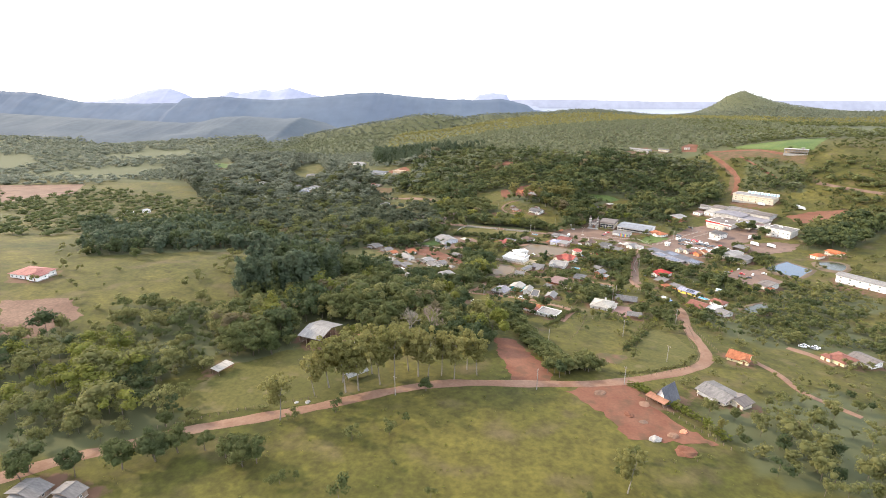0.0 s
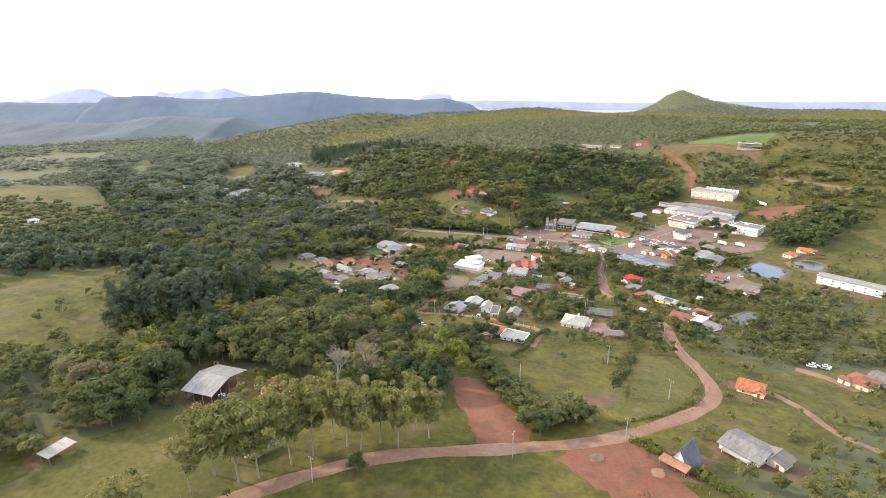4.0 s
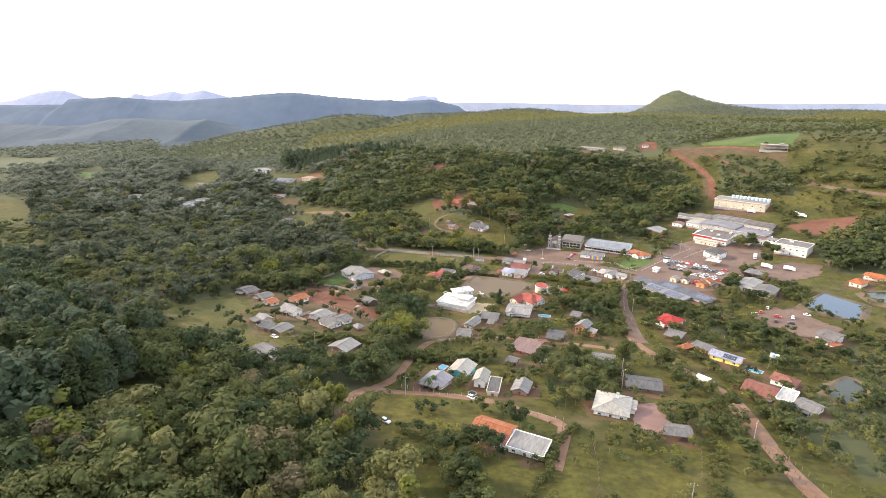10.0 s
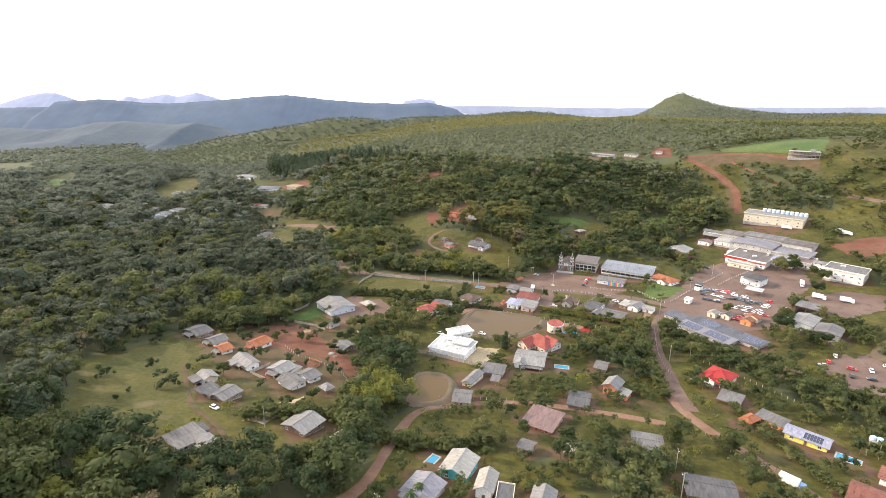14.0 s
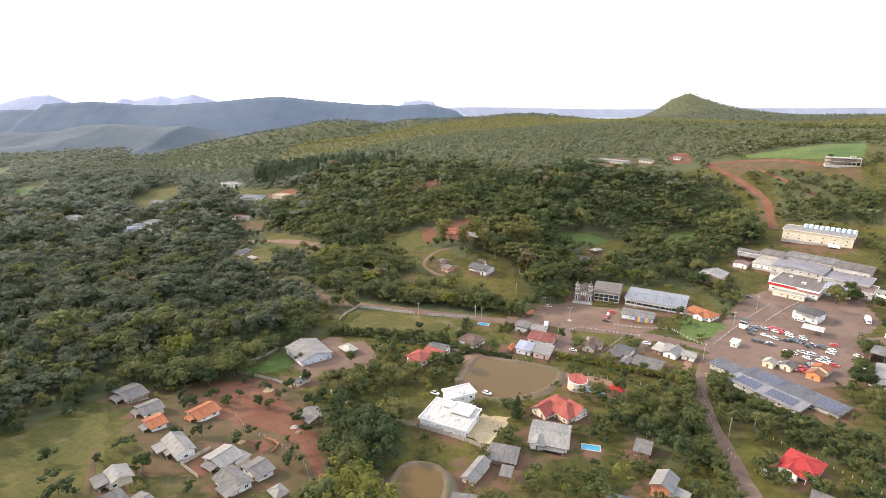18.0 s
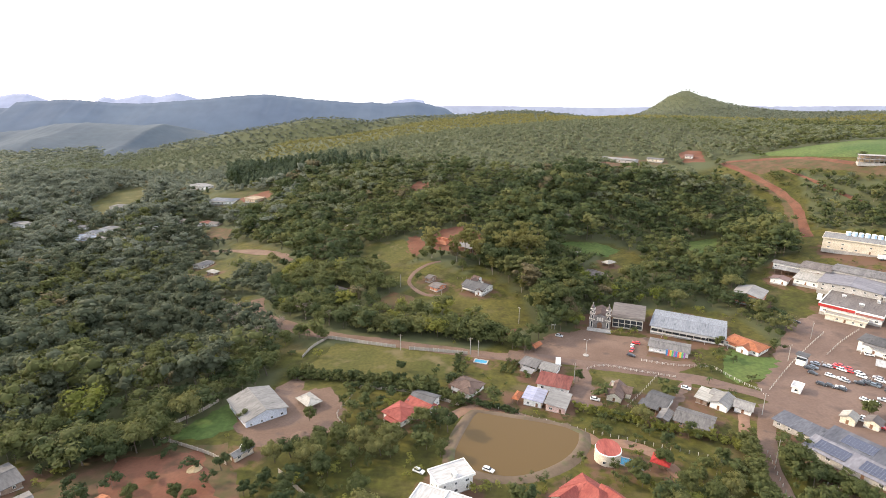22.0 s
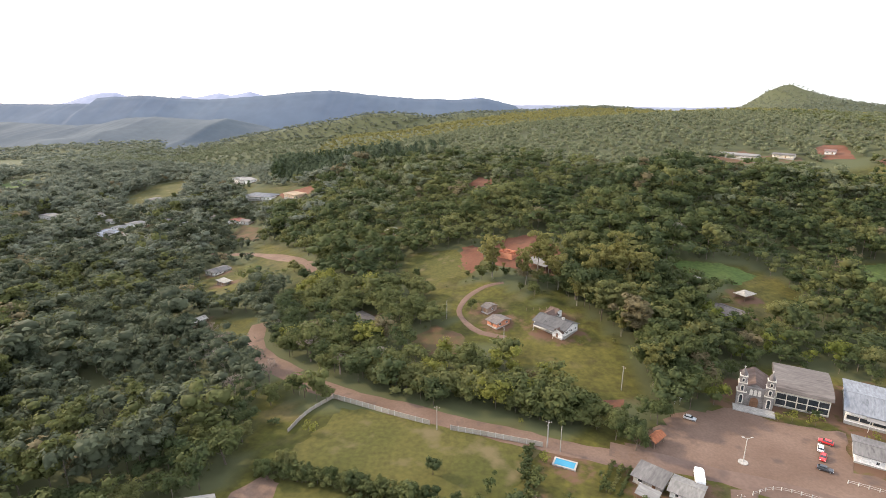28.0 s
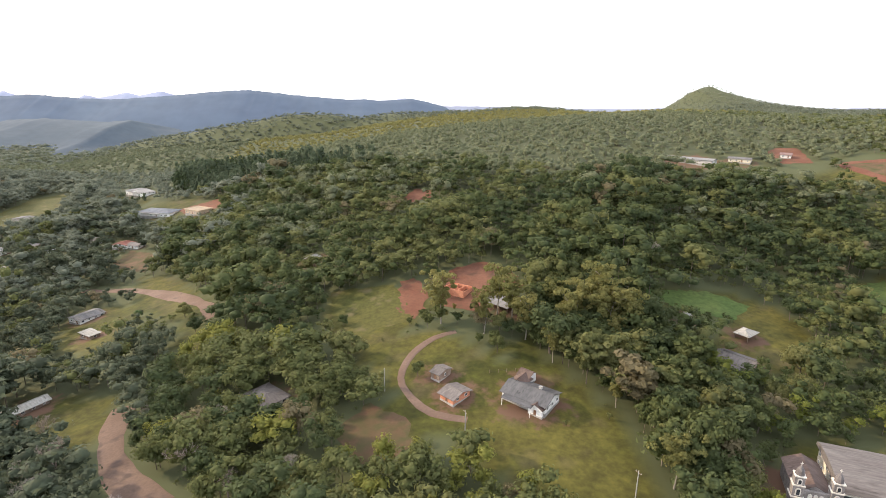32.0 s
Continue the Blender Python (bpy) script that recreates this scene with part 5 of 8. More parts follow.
house(228.7, 429.3, -49, 12.4, 20.0, 4.5, "gable", "b", 1, "lightgrey", "white", "workshop")
house(244.9, 449.5, -48, 13.3, 14.0, 5.0, "flat", "b", 0, "grey", "open", "canopy_shelter")
house(232.2, 414.1, -46, 12.6, 16.0, 4.5, "gable", "b", 1, "grey", "greywall", "workshop")
house(243.3, 878.4, -45, 40.0, 14.0, 3.0, "gable", "a", 0.9, "lightgrey", "greywall", "factory_hall", "on the hill")
house(281.0, 870.0, -40, 18.0, 10.0, 3.0, "gable", "a", 0.9, "grey", "beige", "workshop", "on the hill road")
house(318.0, 868.0, -40, 9.0, 8.0, 2.8, "gable", "a", 1.2, "pinkbrown", "offwhite", "house", "on the hill road")
house(296.6, 344.0, -49, 41.1, 13.0, 6.0, "gable", "a", 1, "lightgrey", "white", "long_hall")
house(301.1, 422.4, -60, 8.6, 12.0, 3.1, "hip", "b", 1.5, "brightorange", "cream", "house")
house(320.1, 430.2, -50, 15.3, 9.0, 3.1, "hip", "a", 1.5, "brightorange", "cream", "house")
house(219.9, 337.9, -56, 10.4, 14.0, 4.0, "gable", "a", 1, "greybrown", "white", "house")
house(216.7, 329.5, -68, 4.0, 7.5, 2.4, "mono", "b", 0.4, "orange", "open", "shelter")
house(-85.6, 155.2, -18, 13.8, 20.0, 5.0, "gable", "a", 2.2, "lightgrey", "open", "open_barn", "sheltering blue barrels")
house(-62.6, 154.4, -25, 9.8, 9.4, 2.6, "hip", "a", 1.7, "terracotta", "white", "house", "beside the barn")
house(-57.0, 117.4, -45, 4.0, 10.5, 2.5, "gable", "b", 1, "whitesheet", "open", "shelter")
house(-117.9, 115.3, -22, 5.2, 8.8, 2.6, "mono", "b", 0.4, "cream", "open", "shelter")
house(75.9, 117.3, -49, 7.4, 9.5, 1.6, "gable", "b", 5.5, "slate", "white", "chalet", "over an A-frame")
house(100.2, 125.5, -55, 14.2, 13.2, 2.6, "gable", "a", 1.4, "grey", "cream", "house")
house(130.1, 176.0, -37, 10.8, 11.2, 2.6, "gable", "a", 2, "orange", "paleyellow", "house")
house(190.0, 191.8, -62, 11.2, 12.0, 3.1, "hip", "b", 1.8, "brownred", "paleyellow", "house")
house(204.3, 195.0, -61, 13.3, 12.0, 3.1, "gable", "a", 1.2, "greybrown", "white", "house")
house(-127.4, 36.5, -11, 9.6, 5.8, 2.6, "gable", "b", 1.2, "grey", "wood", "shed")
house(-140.2, 35.7, -9, 11.8, 7.2, 2.6, "gable", "b", 1.2, "grey", "wood", "shed")
house(-285.0, 200.9, -8, 22.0, 15.0, 3.2, "hip", "b", 1.8, "pinkred", "white", "house")
house(-447.5, 510.6, -13, 15.0, 10.0, 2.6, "gable", "b", 1.5, "whitesheet", "white", "house")
house(-447.7, 543.5, -14, 13.2, 10.0, 2.6, "gable", "b", 1.5, "whitesheet", "white", "house")
house(53.2, 595.8, -40, 17.5, 12.1, 3.2, "gable", "a", 1.8, "darkgrey", "white", "house", chimney=(3.0, 1.0, 0.5))
house(53.9, 605.9, -45, 5.5, 5.7, 3.0, "gable", "a", 1.2, "brown", "white", "house")
house(27.8, 598.6, -47, 7.7, 9.9, 2.4, "gable", "a", 1.1, "greybrown", "brick", "house")
house(23.6, 610.9, -43, 4.9, 7.7, 2.6, "gable", "a", 1.0, "greybrown", "wood", "shed")
house(-38.7, 607.4, -42, 14.1, 12.4, 2.6, "hip", "b", 1.5, "greybrown", "white", "house")
house(-136.0, 626.6, -32, 6.6, 16.4, 2.4, "gable", "b", 1, "cream", "wood", "shed")
house(-175.5, 734.9, -28, 11.7, 16.0, 2.6, "gable", "b", 1, "grey", "white", "house")
house(-155.3, 703.1, -30, 10.0, 6.7, 2.6, "mono", "b", 0.4, "cream", "wood", "shed")
house(52.5, 656.2, -48, 15.5, 12.0, 3.0, "gable", "a", 1.0, "lightgrey", "open", "shelter")
house(152.4, 636.7, -57, 6.7, 9.0, 2.6, "hip", "b", 1.2, "cream", "open", "pavilion")
house(137.3, 617.3, -53, 14.4, 11.4, 2.6, "gable", "a", 1.4, "greybrown", "pinkwall", "house")
house(-234.2, 964.3, -14, 35.4, 20.0, 4.0, "hip", "a", 2, "bluegrey", "white", "large_house")
house(-189.8, 946.0, -31, 21.3, 16.0, 4.0, "flat", "b", 0, "sand", "sandwall", "house")
house(-45.5, 740.1, -19, 7.3, 9.0, 2.6, "gable", "b", 1, "cream", "wood", "shed")
house(-342.4, 891.9, -9, 18.8, 14.0, 4.0, "gable", "b", 1, "lightgrey", "white", "house")
house(-354.4, 883.2, -11, 15.8, 11.0, 2.6, "gable", "b", 1, "bluegrey", "white", "house")
house(-289.1, 888.5, -18, 9.7, 11.7, 2.6, "gable", "b", 1, "whitesheet", "white", "house")
house(-451.9, 908.0, -14, 21.1, 12.0, 4.0, "gable", "b", 1, "lightgrey", "white", "house")
house(-383.6, 993.5, -11, 20.2, 14.0, 4.0, "gable", "b", 1, "grey", "beige", "house")
house(-228.7, 882.1, -10, 15.0, 12.0, 3.1, "gable", "b", 1.2, "brownred", "white", "house")
house(-253.6, 833.4, -18, 12.5, 12.2, 2.6, "gable", "b", 1, "greybrown", "wood", "house")
house(-303.2, 1070.5, -35, 37.6, 16.0, 5.0, "gable", "b", 1.4, "lightgrey", "white", "house")
house(133.9, 650.6, -70, 3.2, 5.1, 2.6, "gable", "b", 1, "cream", "wood", "shed")

# small homes scattered in the valley woods
for place in ((-378, 905, -12, "grey", "white"), (-328, 858, -14, "lightgrey", "beige"), (-215, 876, -20, "greybrown", "offwhite"), (-632, 1222, -10, "lightgrey", "white"), (-600, 1223, -12, "cream", "white"),
              (-352, 862, -60, "bluegrey", "greywall"), (-316, 905, -15, "grey", "wood"), (-410, 930, -12, "lightgrey", "offwhite"), (-262, 905, -18, "grey", "white"), (-300, 850, -30, "lightgrey", "greywall")):
    house(place[0], place[1], place[2], 12, 10, 2.8, "gable", "a", 1.3, place[3], place[4], "house", "in the valley woods")

# ---- the church with its two towers ----
STONE = surface("dark_stone", (0.16, 0.14, 0.125), (0.24, 0.21, 0.19), 0.4, 3, 0.9, 0.3, stain=(0.11, 0.10, 0.09))
TRIM = surface("pale_trim", (0.50, 0.45, 0.38), (0.60, 0.55, 0.47), 0.5, 3, 0.85, 0.1)
CAP = surface("dark_cap", (0.10, 0.085, 0.08), (0.15, 0.13, 0.12), 0.5, 3, 0.7, 0.1)


def arch(bm, x, y, z, wide, tall, deep):
    """An upright panel with a round head."""
    n = 8
    ring = [(x - wide / 2, z), (x + wide / 2, z)] + [(x + wide / 2 * math.cos(math.pi * k / n), z + tall - wide / 2 + wide / 2 * math.sin(math.pi * k / n)) for k in range(n + 1)]
    a, b = [bm.verts.new((u, y - deep, v)) for u, v in ring], [bm.verts.new((u, y + deep, v)) for u, v in ring]
    bm.faces.new(a)
    bm.faces.new(b[::-1])
    for k in range(len(ring)):
        bm.faces.new((a[k], b[k], b[(k + 1) % len(ring)], a[(k + 1) % len(ring)]))
    bmesh.ops.recalc_face_normals(bm, faces=bm.faces[:])


def church(x, y, turn):
    e = tagged(base("church", x, y, turn), "small dark stone church with two capped towers beside a square", "church")
    half = 4.3
    for s in (-1, 1):
        bm = bmesh.new()
        for k, (wide, z0, z1) in enumerate(((2.9, -2, 5.2), (2.6, 5.2, 8.6), (2.3, 8.6, 11.2))):
            box(bm, s * half - wide / 2, s * half + wide / 2, -wide / 2, wide / 2, z0, z1)
        tower = part("tower", bm, STONE, e)
        for z, wide in ((5.1, 3.2), (8.5, 2.9), (11.1, 2.6)):
            part("cornice", boxed(s * half - wide / 2, s * half + wide / 2, -wide / 2, wide / 2, z, z + 0.3), TRIM, tower)
        for z, tall, wide in ((0.8, 3.6, 1.5), (5.8, 2.2, 1.3), (9.1, 1.6, 1.1)):
            bm = bmesh.new()
            arch(bm, s * half, -1.48 if z < 5 else -1.33 if z < 9 else -1.18, z, wide, tall, 0.06)
            part("arch_trim", bm, TRIM, tower)
            bm = bmesh.new()
            arch(bm, s * half, -1.56 if z < 5 else -1.41 if z < 9 else -1.26, z + 0.15, wide * 0.6, tall - 0.5, 0.03)
            part("arch_window", bm, GLASS, tower)
        bm = bmesh.new()
        pipe(bm, (s * half, 0, 11.4), (s * half, 0, 12.6), 1.15, 0.95, 8)
        pipe(bm, (s * half, 0, 12.6), (s * half, 0, 14.0), 0.95, 0.08, 8)
        cap = part("tower_cap", bm, CAP, tower)
        bm = bmesh.new()
        box(bm, s * half - 0.06, s * half + 0.06, -0.06, 0.06, 13.9, 15.0)
        box(bm, s * half - 0.35, s * half + 0.35, -0.06, 0.06, 14.5, 14.63)
        part("cross", bm, TRIM, tower)
    part("facade", boxed(-half + 1.3, half - 1.3, -0.6, 0.2, -2, 7.2), STONE, e)
    bm = bmesh.new()
    arch(bm, 0, -0.7, 0.0, 2.6, 3.6, 0.08)
    part("portal", bm, DOORWOOD, e)
    for u in (-1.3, 0, 1.3):
        bm = bmesh.new()
        arch(bm, u, -0.68, 4.3, 0.95, 2.2, 0.07)
        part("facade_arch", bm, TRIM, e)
    part("nave", body_mesh(8.4, 14, 6.0, 2.2, "b", "gable"), STONE, e).location = (0, 7.4, 0)
    for s in (-1, 1):
        pts = [(0, 0.4, 8.35), (0, 14.8, 8.35), (s * 4.7, 14.8, 5.9), (s * 4.7, 0.4, 5.9)]
        part("roof_slope", slab(pts, 0.14), roof_material("brown", "b"), e)
    part("forecourt_step", boxed(-6.5, 6.5, -6, -1.5, -2, 0.25), CONCRETE, e)
    TAKEN.append((x, y + 5, 11))


church(117.6, 547.8, -22)

# ---- vehicles ----
PAINT = {k: surface("paint_" + k, a, tuple(v * 1.05 for v in a), 0.5, 3, 0.3, 0, coat=0.6) for k, a in
         {"w": (0.72, 0.72, 0.70), "r": (0.50, 0.03, 0.03), "d": (0.035, 0.037, 0.042), "s": (0.36, 0.37, 0.38), "g": (0.13, 0.16, 0.19), "b": (0.12, 0.22, 0.42)}.items()}
TAIL = surface("tail_lamp", (0.35, 0.02, 0.02), (0.4, 0.03, 0.03), 1, 4, 0.3, 0)
CARWORD = {"w": "white", "r": "red", "d": "black", "s": "silver", "g": "dark grey", "b": "blue"}


def loft(profile, half, taper):
    """A closed shape from a side profile of (x, z, narrowing)."""
    bm = bmesh.new()
    a = [bm.verts.new((x, -(half - n * taper), z)) for x, z, n in profile]
    b = [bm.verts.new((x, half - n * taper, z)) for x, z, n in profile]
    bm.faces.new(a)
    bm.faces.new(b[::-1])
    for k in range(len(profile)):
        bm.faces.new((a[k], b[k], b[(k + 1) % len(profile)], a[(k + 1) % len(profile)]))
    bmesh.ops.recalc_face_normals(bm, faces=bm.faces[:])
    bmesh.ops.bevel(bm, geom=bm.edges[:], offset=0.05, segments=1, affect="EDGES")
    return bm


def wheel_mesh(r, wide):
    key = "wheel%.2f" % r
    if key not in SHARED:
        bm = bmesh.new()
        pipe(bm, (0, -wide / 2, 0), (0, wide / 2, 0), r, r, 14)
        me = bpy.data.meshes.new("wheel")
        bm.to_mesh(me)
        bm.free()
        me.materials.append(RUBBER)
        bm = bmesh.new()
        pipe(bm, (0, -wide / 2 - 0.02, 0), (0, wide / 2 + 0.02, 0), r * 0.6, r * 0.6, 10)
        rim = bpy.data.meshes.new("rim")
        bm.to_mesh(rim)
        bm.free()
        rim.materials.append(STEEL)
        SHARED[key] = (me, rim)
    return SHARED[key]


CARS = {}


def car(x, y, turn, tone):
    if tone in CARS:
        t = pose(x, y, at(x, y) + 0.17, 0, 0, turn)
        return copy_thing(CARS[tone], t)
    e = tagged(base("car", x, y, turn, z=at(x, y) + 0.17), CARWORD[tone] + " hatchback car standing on the paved ground", "car", "parked cars")
    lower = [(-2.05, 0.3, 0), (2.05, 0.3, 0), (2.1, 0.55, 0), (1.95, 0.8, 0.3), (0.95, 0.95, 0.3), (-1.7, 0.98, 0.3), (-2.05, 0.85, 0.2)]
    part("car_body", loft(lower, 0.86, 0.2), PAINT[tone], e)
    cabin = [(-1.85, 0.93, 0), (1.0, 0.93, 0), (0.35, 1.38, 1), (-1.35, 1.40, 1)]
    c = part("cabin", loft(cabin, 0.78, 0.16), GLASS, e)
    part("car_roof", loft([(-1.42, 1.37, 0), (0.42, 1.37, 0), (0.25, 1.46, 1), (-1.25, 1.47, 1)], 0.64, 0.08), PAINT[tone], c)
    tyre, rim = wheel_mesh(0.31, 0.2)
    for u in (-1.3, 1.3):
        for v in (-0.78, 0.78):
            w = share("wheel", tyre, e, pose(u, v, 0.31))
            share("rim", rim, w)
    for v in (-0.6, 0.6):
        part("headlight", boxed(2.0, 2.09, v - 0.18, v + 0.18, 0.58, 0.72), FRAME, e)
        part("tail_light", boxed(-2.1, -2.0, v - 0.15, v + 0.15, 0.6, 0.8), TAIL, e)
    CARS[tone] = e
    return e


def truck(x, y, turn, tone):
    key = "truck" + tone
    if key in CARS:
        return copy_thing(CARS[key], pose(x, y, at(x, y) + 0.17, 0, 0, turn))
    e = tagged(base("truck", x, y, turn, z=at(x, y) + 0.17), CARWORD[tone] + " box truck parked in a yard", "truck", "parked trucks")
    part("cargo_box", boxed(-4.0, 1.9, -1.2, 1.2, 0.95, 3.3, 0.06), PAINT["w"], e)
    cab = part("cab", loft([(2.0, 0.5, 0), (3.9, 0.5, 0), (3.9, 1.5, 0), (3.6, 2.5, 0.5), (2.0, 2.6, 0.5)], 1.12, 0.15), PAINT[tone], e)
    part("windscreen", boxed(3.72, 3.9, -0.9, 0.9, 1.55, 2.2), GLASS, cab)
    part("chassis", boxed(-3.9, 3.7, -0.5, 0.5, 0.55, 0.95), RUBBER, e)
    tyre, rim = wheel_mesh(0.48, 0.3)
    for u in (-2.8, -1.7, 2.9):
        for v in (-0.95, 0.95):
            w = share("wheel", tyre, e, pose(u, v, 0.48))
            share("rim", rim, w)
    CARS[key] = e
    return e


car(202.3, 493.2, -47, "g")
car(198.3, 488.2, -51, "d")
car(209.5, 493.4, 134, "s")
car(212.0, 492.0, -52, "r")
car(213.4, 489.6, -54, "w")
car(215.3, 487.9, 127, "r")
car(204.3, 485.0, -53, "w")
car(207.1, 481.5, 132, "w")
car(201.1, 474.5, 130, "w")
car(217.3, 482.7, -53, "w")
car(222.0, 478.0, -48, "w")
car(211.9, 477.3, 135, "d")
car(216.7, 474.7, -51, "g")
car(218.6, 468.6, -59, "d")
car(223.8, 467.0, -57, "d")
car(203.6, 463.8, -57, "w")
car(205.5, 461.8, 133, "w")
car(210.7, 463.0, 135, "s")
car(212.3, 461.0, 130, "w")
car(214.3, 459.0, 126, "s")
car(209.0, 456.1, 120, "w")
car(213.3, 452.1, -59, "w")
car(217.4, 453.4, 127, "s")
car(215.0, 449.4, 129, "w")
car(232.6, 468.8, 136, "r")
car(227.3, 462.9, 125, "w")
car(224.2, 460.2, 133, "w")
car(189.8, 453.8, 62, "w")
car(191.0, 449.8, 133, "w")
car(194.2, 445.1, -51, "r")
car(197.7, 442.4, -57, "r")
car(206.0, 446.8, -45, "s")
car(208.7, 441.2, 127, "s")
car(200.7, 439.0, -50, "s")
car(216.6, 446.8, -46, "r")
car(236.4, 501.6, -32, "w")
car(225.3, 544.5, 55, "d")
car(226.9, 541.4, -34, "d")
car(207.1, 479.9, 125, "s")
car(216.1, 477.8, 131, "d")
car(221.7, 470.2, -55, "s")
car(130.7, 527.3, 144, "r")
car(127.3, 524.0, 60, "w")
car(125.4, 519.4, -125, "r")
car(122.8, 513.8, -32, "d")
car(91.6, 473.3, -24, "w")
car(134.9, 480.4, -35, "w")
car(91.9, 537.1, -31, "s")
car(15.7, 428.2, -32, "w")
car(39.8, 428.1, -33, "w")
car(21.6, 266.1, -37, "w")
car(-10.8, 242.8, -40, "w")
car(-75.0, 331.6, -32, "w")
car(138.3, 362.4, -36, "s")
car(204.7, 380.2, 150, "s")
car(210.2, 383.5, 63, "r")
car(218.2, 389.6, 56, "w")
car(215.4, 375.0, -36, "r")
car(210.0, 368.0, 59, "d")
car(216.3, 363.7, 150, "d")
car(222.9, 372.2, -119, "w")
car(233.8, 375.6, -30, "w")
car(180.0, 210.9, -26, "w")
car(185.8, 209.5, -35, "s")
car(228.7, 443.5, 125, "w")
car(228.9, 446.9, -52, "s")
car(132.2, 366.8, -122, "s")
car(182.8, 212.8, -32, "w")
car(188.5, 211.9, -31, "w")
car(199.8, 492.8, -49, "d")
car(205.7, 496.7, 133, "s")
car(215.1, 493.7, 119, "r")
car(216.7, 490.4, 133, "r")
car(218.6, 485.5, -56, "w")
car(223.1, 480.4, 126, "s")
car(218.1, 475.3, 129, "d")
car(214.6, 477.2, 128, "d")
car(220.8, 470.6, 130, "d")
car(225.2, 468.6, 124, "d")
car(195.3, 478.4, -51, "d")
car(197.9, 476.6, -56, "d")
car(200.6, 473.4, 129, "d")
car(214.3, 460.6, 128, "s")
car(217.6, 454.9, 121, "s")
car(200.3, 445.9, 121, "r")
car(206.5, 448.8, 131, "s")
car(206.7, 442.8, 128, "s")
car(190.6, 454.5, 123, "s")
car(192.2, 451.8, 125, "w")
car(230.8, 450.6, -52, "d")
car(235.2, 455.0, -52, "w")
truck(83.4, 505.3, 75, "w")
truck(266.3, 470.2, -45, "w")
truck(278.3, 461.4, -40, "w")
truck(271.3, 494.7, -120, "w")
truck(226.7, 574.2, 60, "w")
truck(258.1, 566.9, 50, "w")
truck(329.3, 605.3, -30, "w")
truck(360.4, 582.9, -40, "w")
truck(361.9, 576.4, -45, "w")
truck(126.9, 287.3, -50, "b")

# ---- poles, lamps, signs, fences, garden walls ----
WIRE = surface("wire", (0.04, 0.04, 0.04), (0.06, 0.06, 0.06), 1, 4, 0.6, 0)


def pole(x, y, turn=0.0, tall=9.0):
    e = tagged(base("utility_pole", x, y, turn), "grey concrete utility pole with a crossarm", "pole", "utility poles")
    key = "pole%.0f" % tall
    if key not in SHARED:
        bm = bmesh.new()
        pipe(bm, (0, 0, -1), (0, 0, tall), 0.17, 0.11, 8)
        shaft = bpy.data.meshes.new("shaft")
        bm.to_mesh(shaft)
        bm.free()
        shaft.materials.append(CONCRETE)
        SHARED[key] = shaft
    share("shaft", SHARED[key], e)
    share("crossarm", shared_box("crossarm", (2.0, 0.12, 0.12), WOOD), e, pose(0, 0, tall - 0.7))
    for u in (-0.85, 0.0, 0.85):
        share("insulator", shared_box("insulator", (0.1, 0.1, 0.2), FRAME), e, pose(u, 0, tall - 0.58))


def street_lamp(x, y):
    e = tagged(base("street_lamp", x, y), "tall white lamp post on a round planted island", "lamp", "lamp posts")
    bm = bmesh.new()
    pipe(bm, (0, 0, -0.5), (0, 0, 8.5), 0.16, 0.09, 8)
    part("lamp_post", bm, POSTWHITE, e)
    for s in (-1, 1):
        bm = bmesh.new()
        pipe(bm, (0, 0, 8.3), (s * 1.3, 0, 8.9), 0.05, 0.05, 6)
        a = part("arm", bm, POSTWHITE, e)
        part("lamp_head", boxed(s * 1.3 - 0.35, s * 1.3 + 0.35, -0.14, 0.14, 8.85, 9.0), POSTWHITE, a)
    bm = bmesh.new()
    pipe(bm, (0, 0, -0.3), (0, 0, 0.35), 1.5, 1.4, 16)
    part("island", bm, CONCRETE, e)


def fence(label, points, gap=2.4, tall=1.2, wide=0.16, material=POSTWHITE, rails=2, rail_material=None):
    """Posts along a line over the ground, joined by rails or wires."""
    line, run, places = spline(points, 0.6), 0.0, []
    last = line[0]
    places.append(last)
    for p in line[1:]:
        run += (p - last).length
        last = p
        if run >= gap:
            places.append(p)
            run = 0.0
    x0, y0 = places[0].x, places[0].y
    e = tagged(base("fence", x0, y0), label, "fence", "fences")
    z0 = at(x0, y0)
    me = shared_box("fence_post%.2f%.2f" % (tall, wide) + material.name, (wide, wide, tall + 0.4), material)
    tops = []
    for p in places:
        z = at(p.x, p.y)
        share("fence_post", me, e, pose(p.x - x0, p.y - y0, z - z0 - 0.4))
        tops.append(Vector((p.x - x0, p.y - y0, z - z0)))
    for k in range(rails):
        bm = bmesh.new()
        up = Vector((0, 0, tall * (0.9 - 0.42 * k)))
        r, ring = (0.03 if rail_material else 0.012), None
        for a in tops:
            now = [bm.verts.new(a + up + Vector(c) * r) for c in ((1, 1, 0), (0, 0, 1.4), (-1, -1, 0), (0, 0, -1.4))]
            if ring:
                for q in range(4):
                    bm.faces.new((ring[q], ring[(q + 1) % 4], now[(q + 1) % 4], now[q]))
            ring = now
        part("rail", bm, rail_material or WIRE, e)


PANELWALL = surface("wall_panel", (0.30, 0.255, 0.205), (0.38, 0.33, 0.27), 0.3, 2, 0.9, 0.15, vary=0.12, stain=(0.24, 0.20, 0.16))


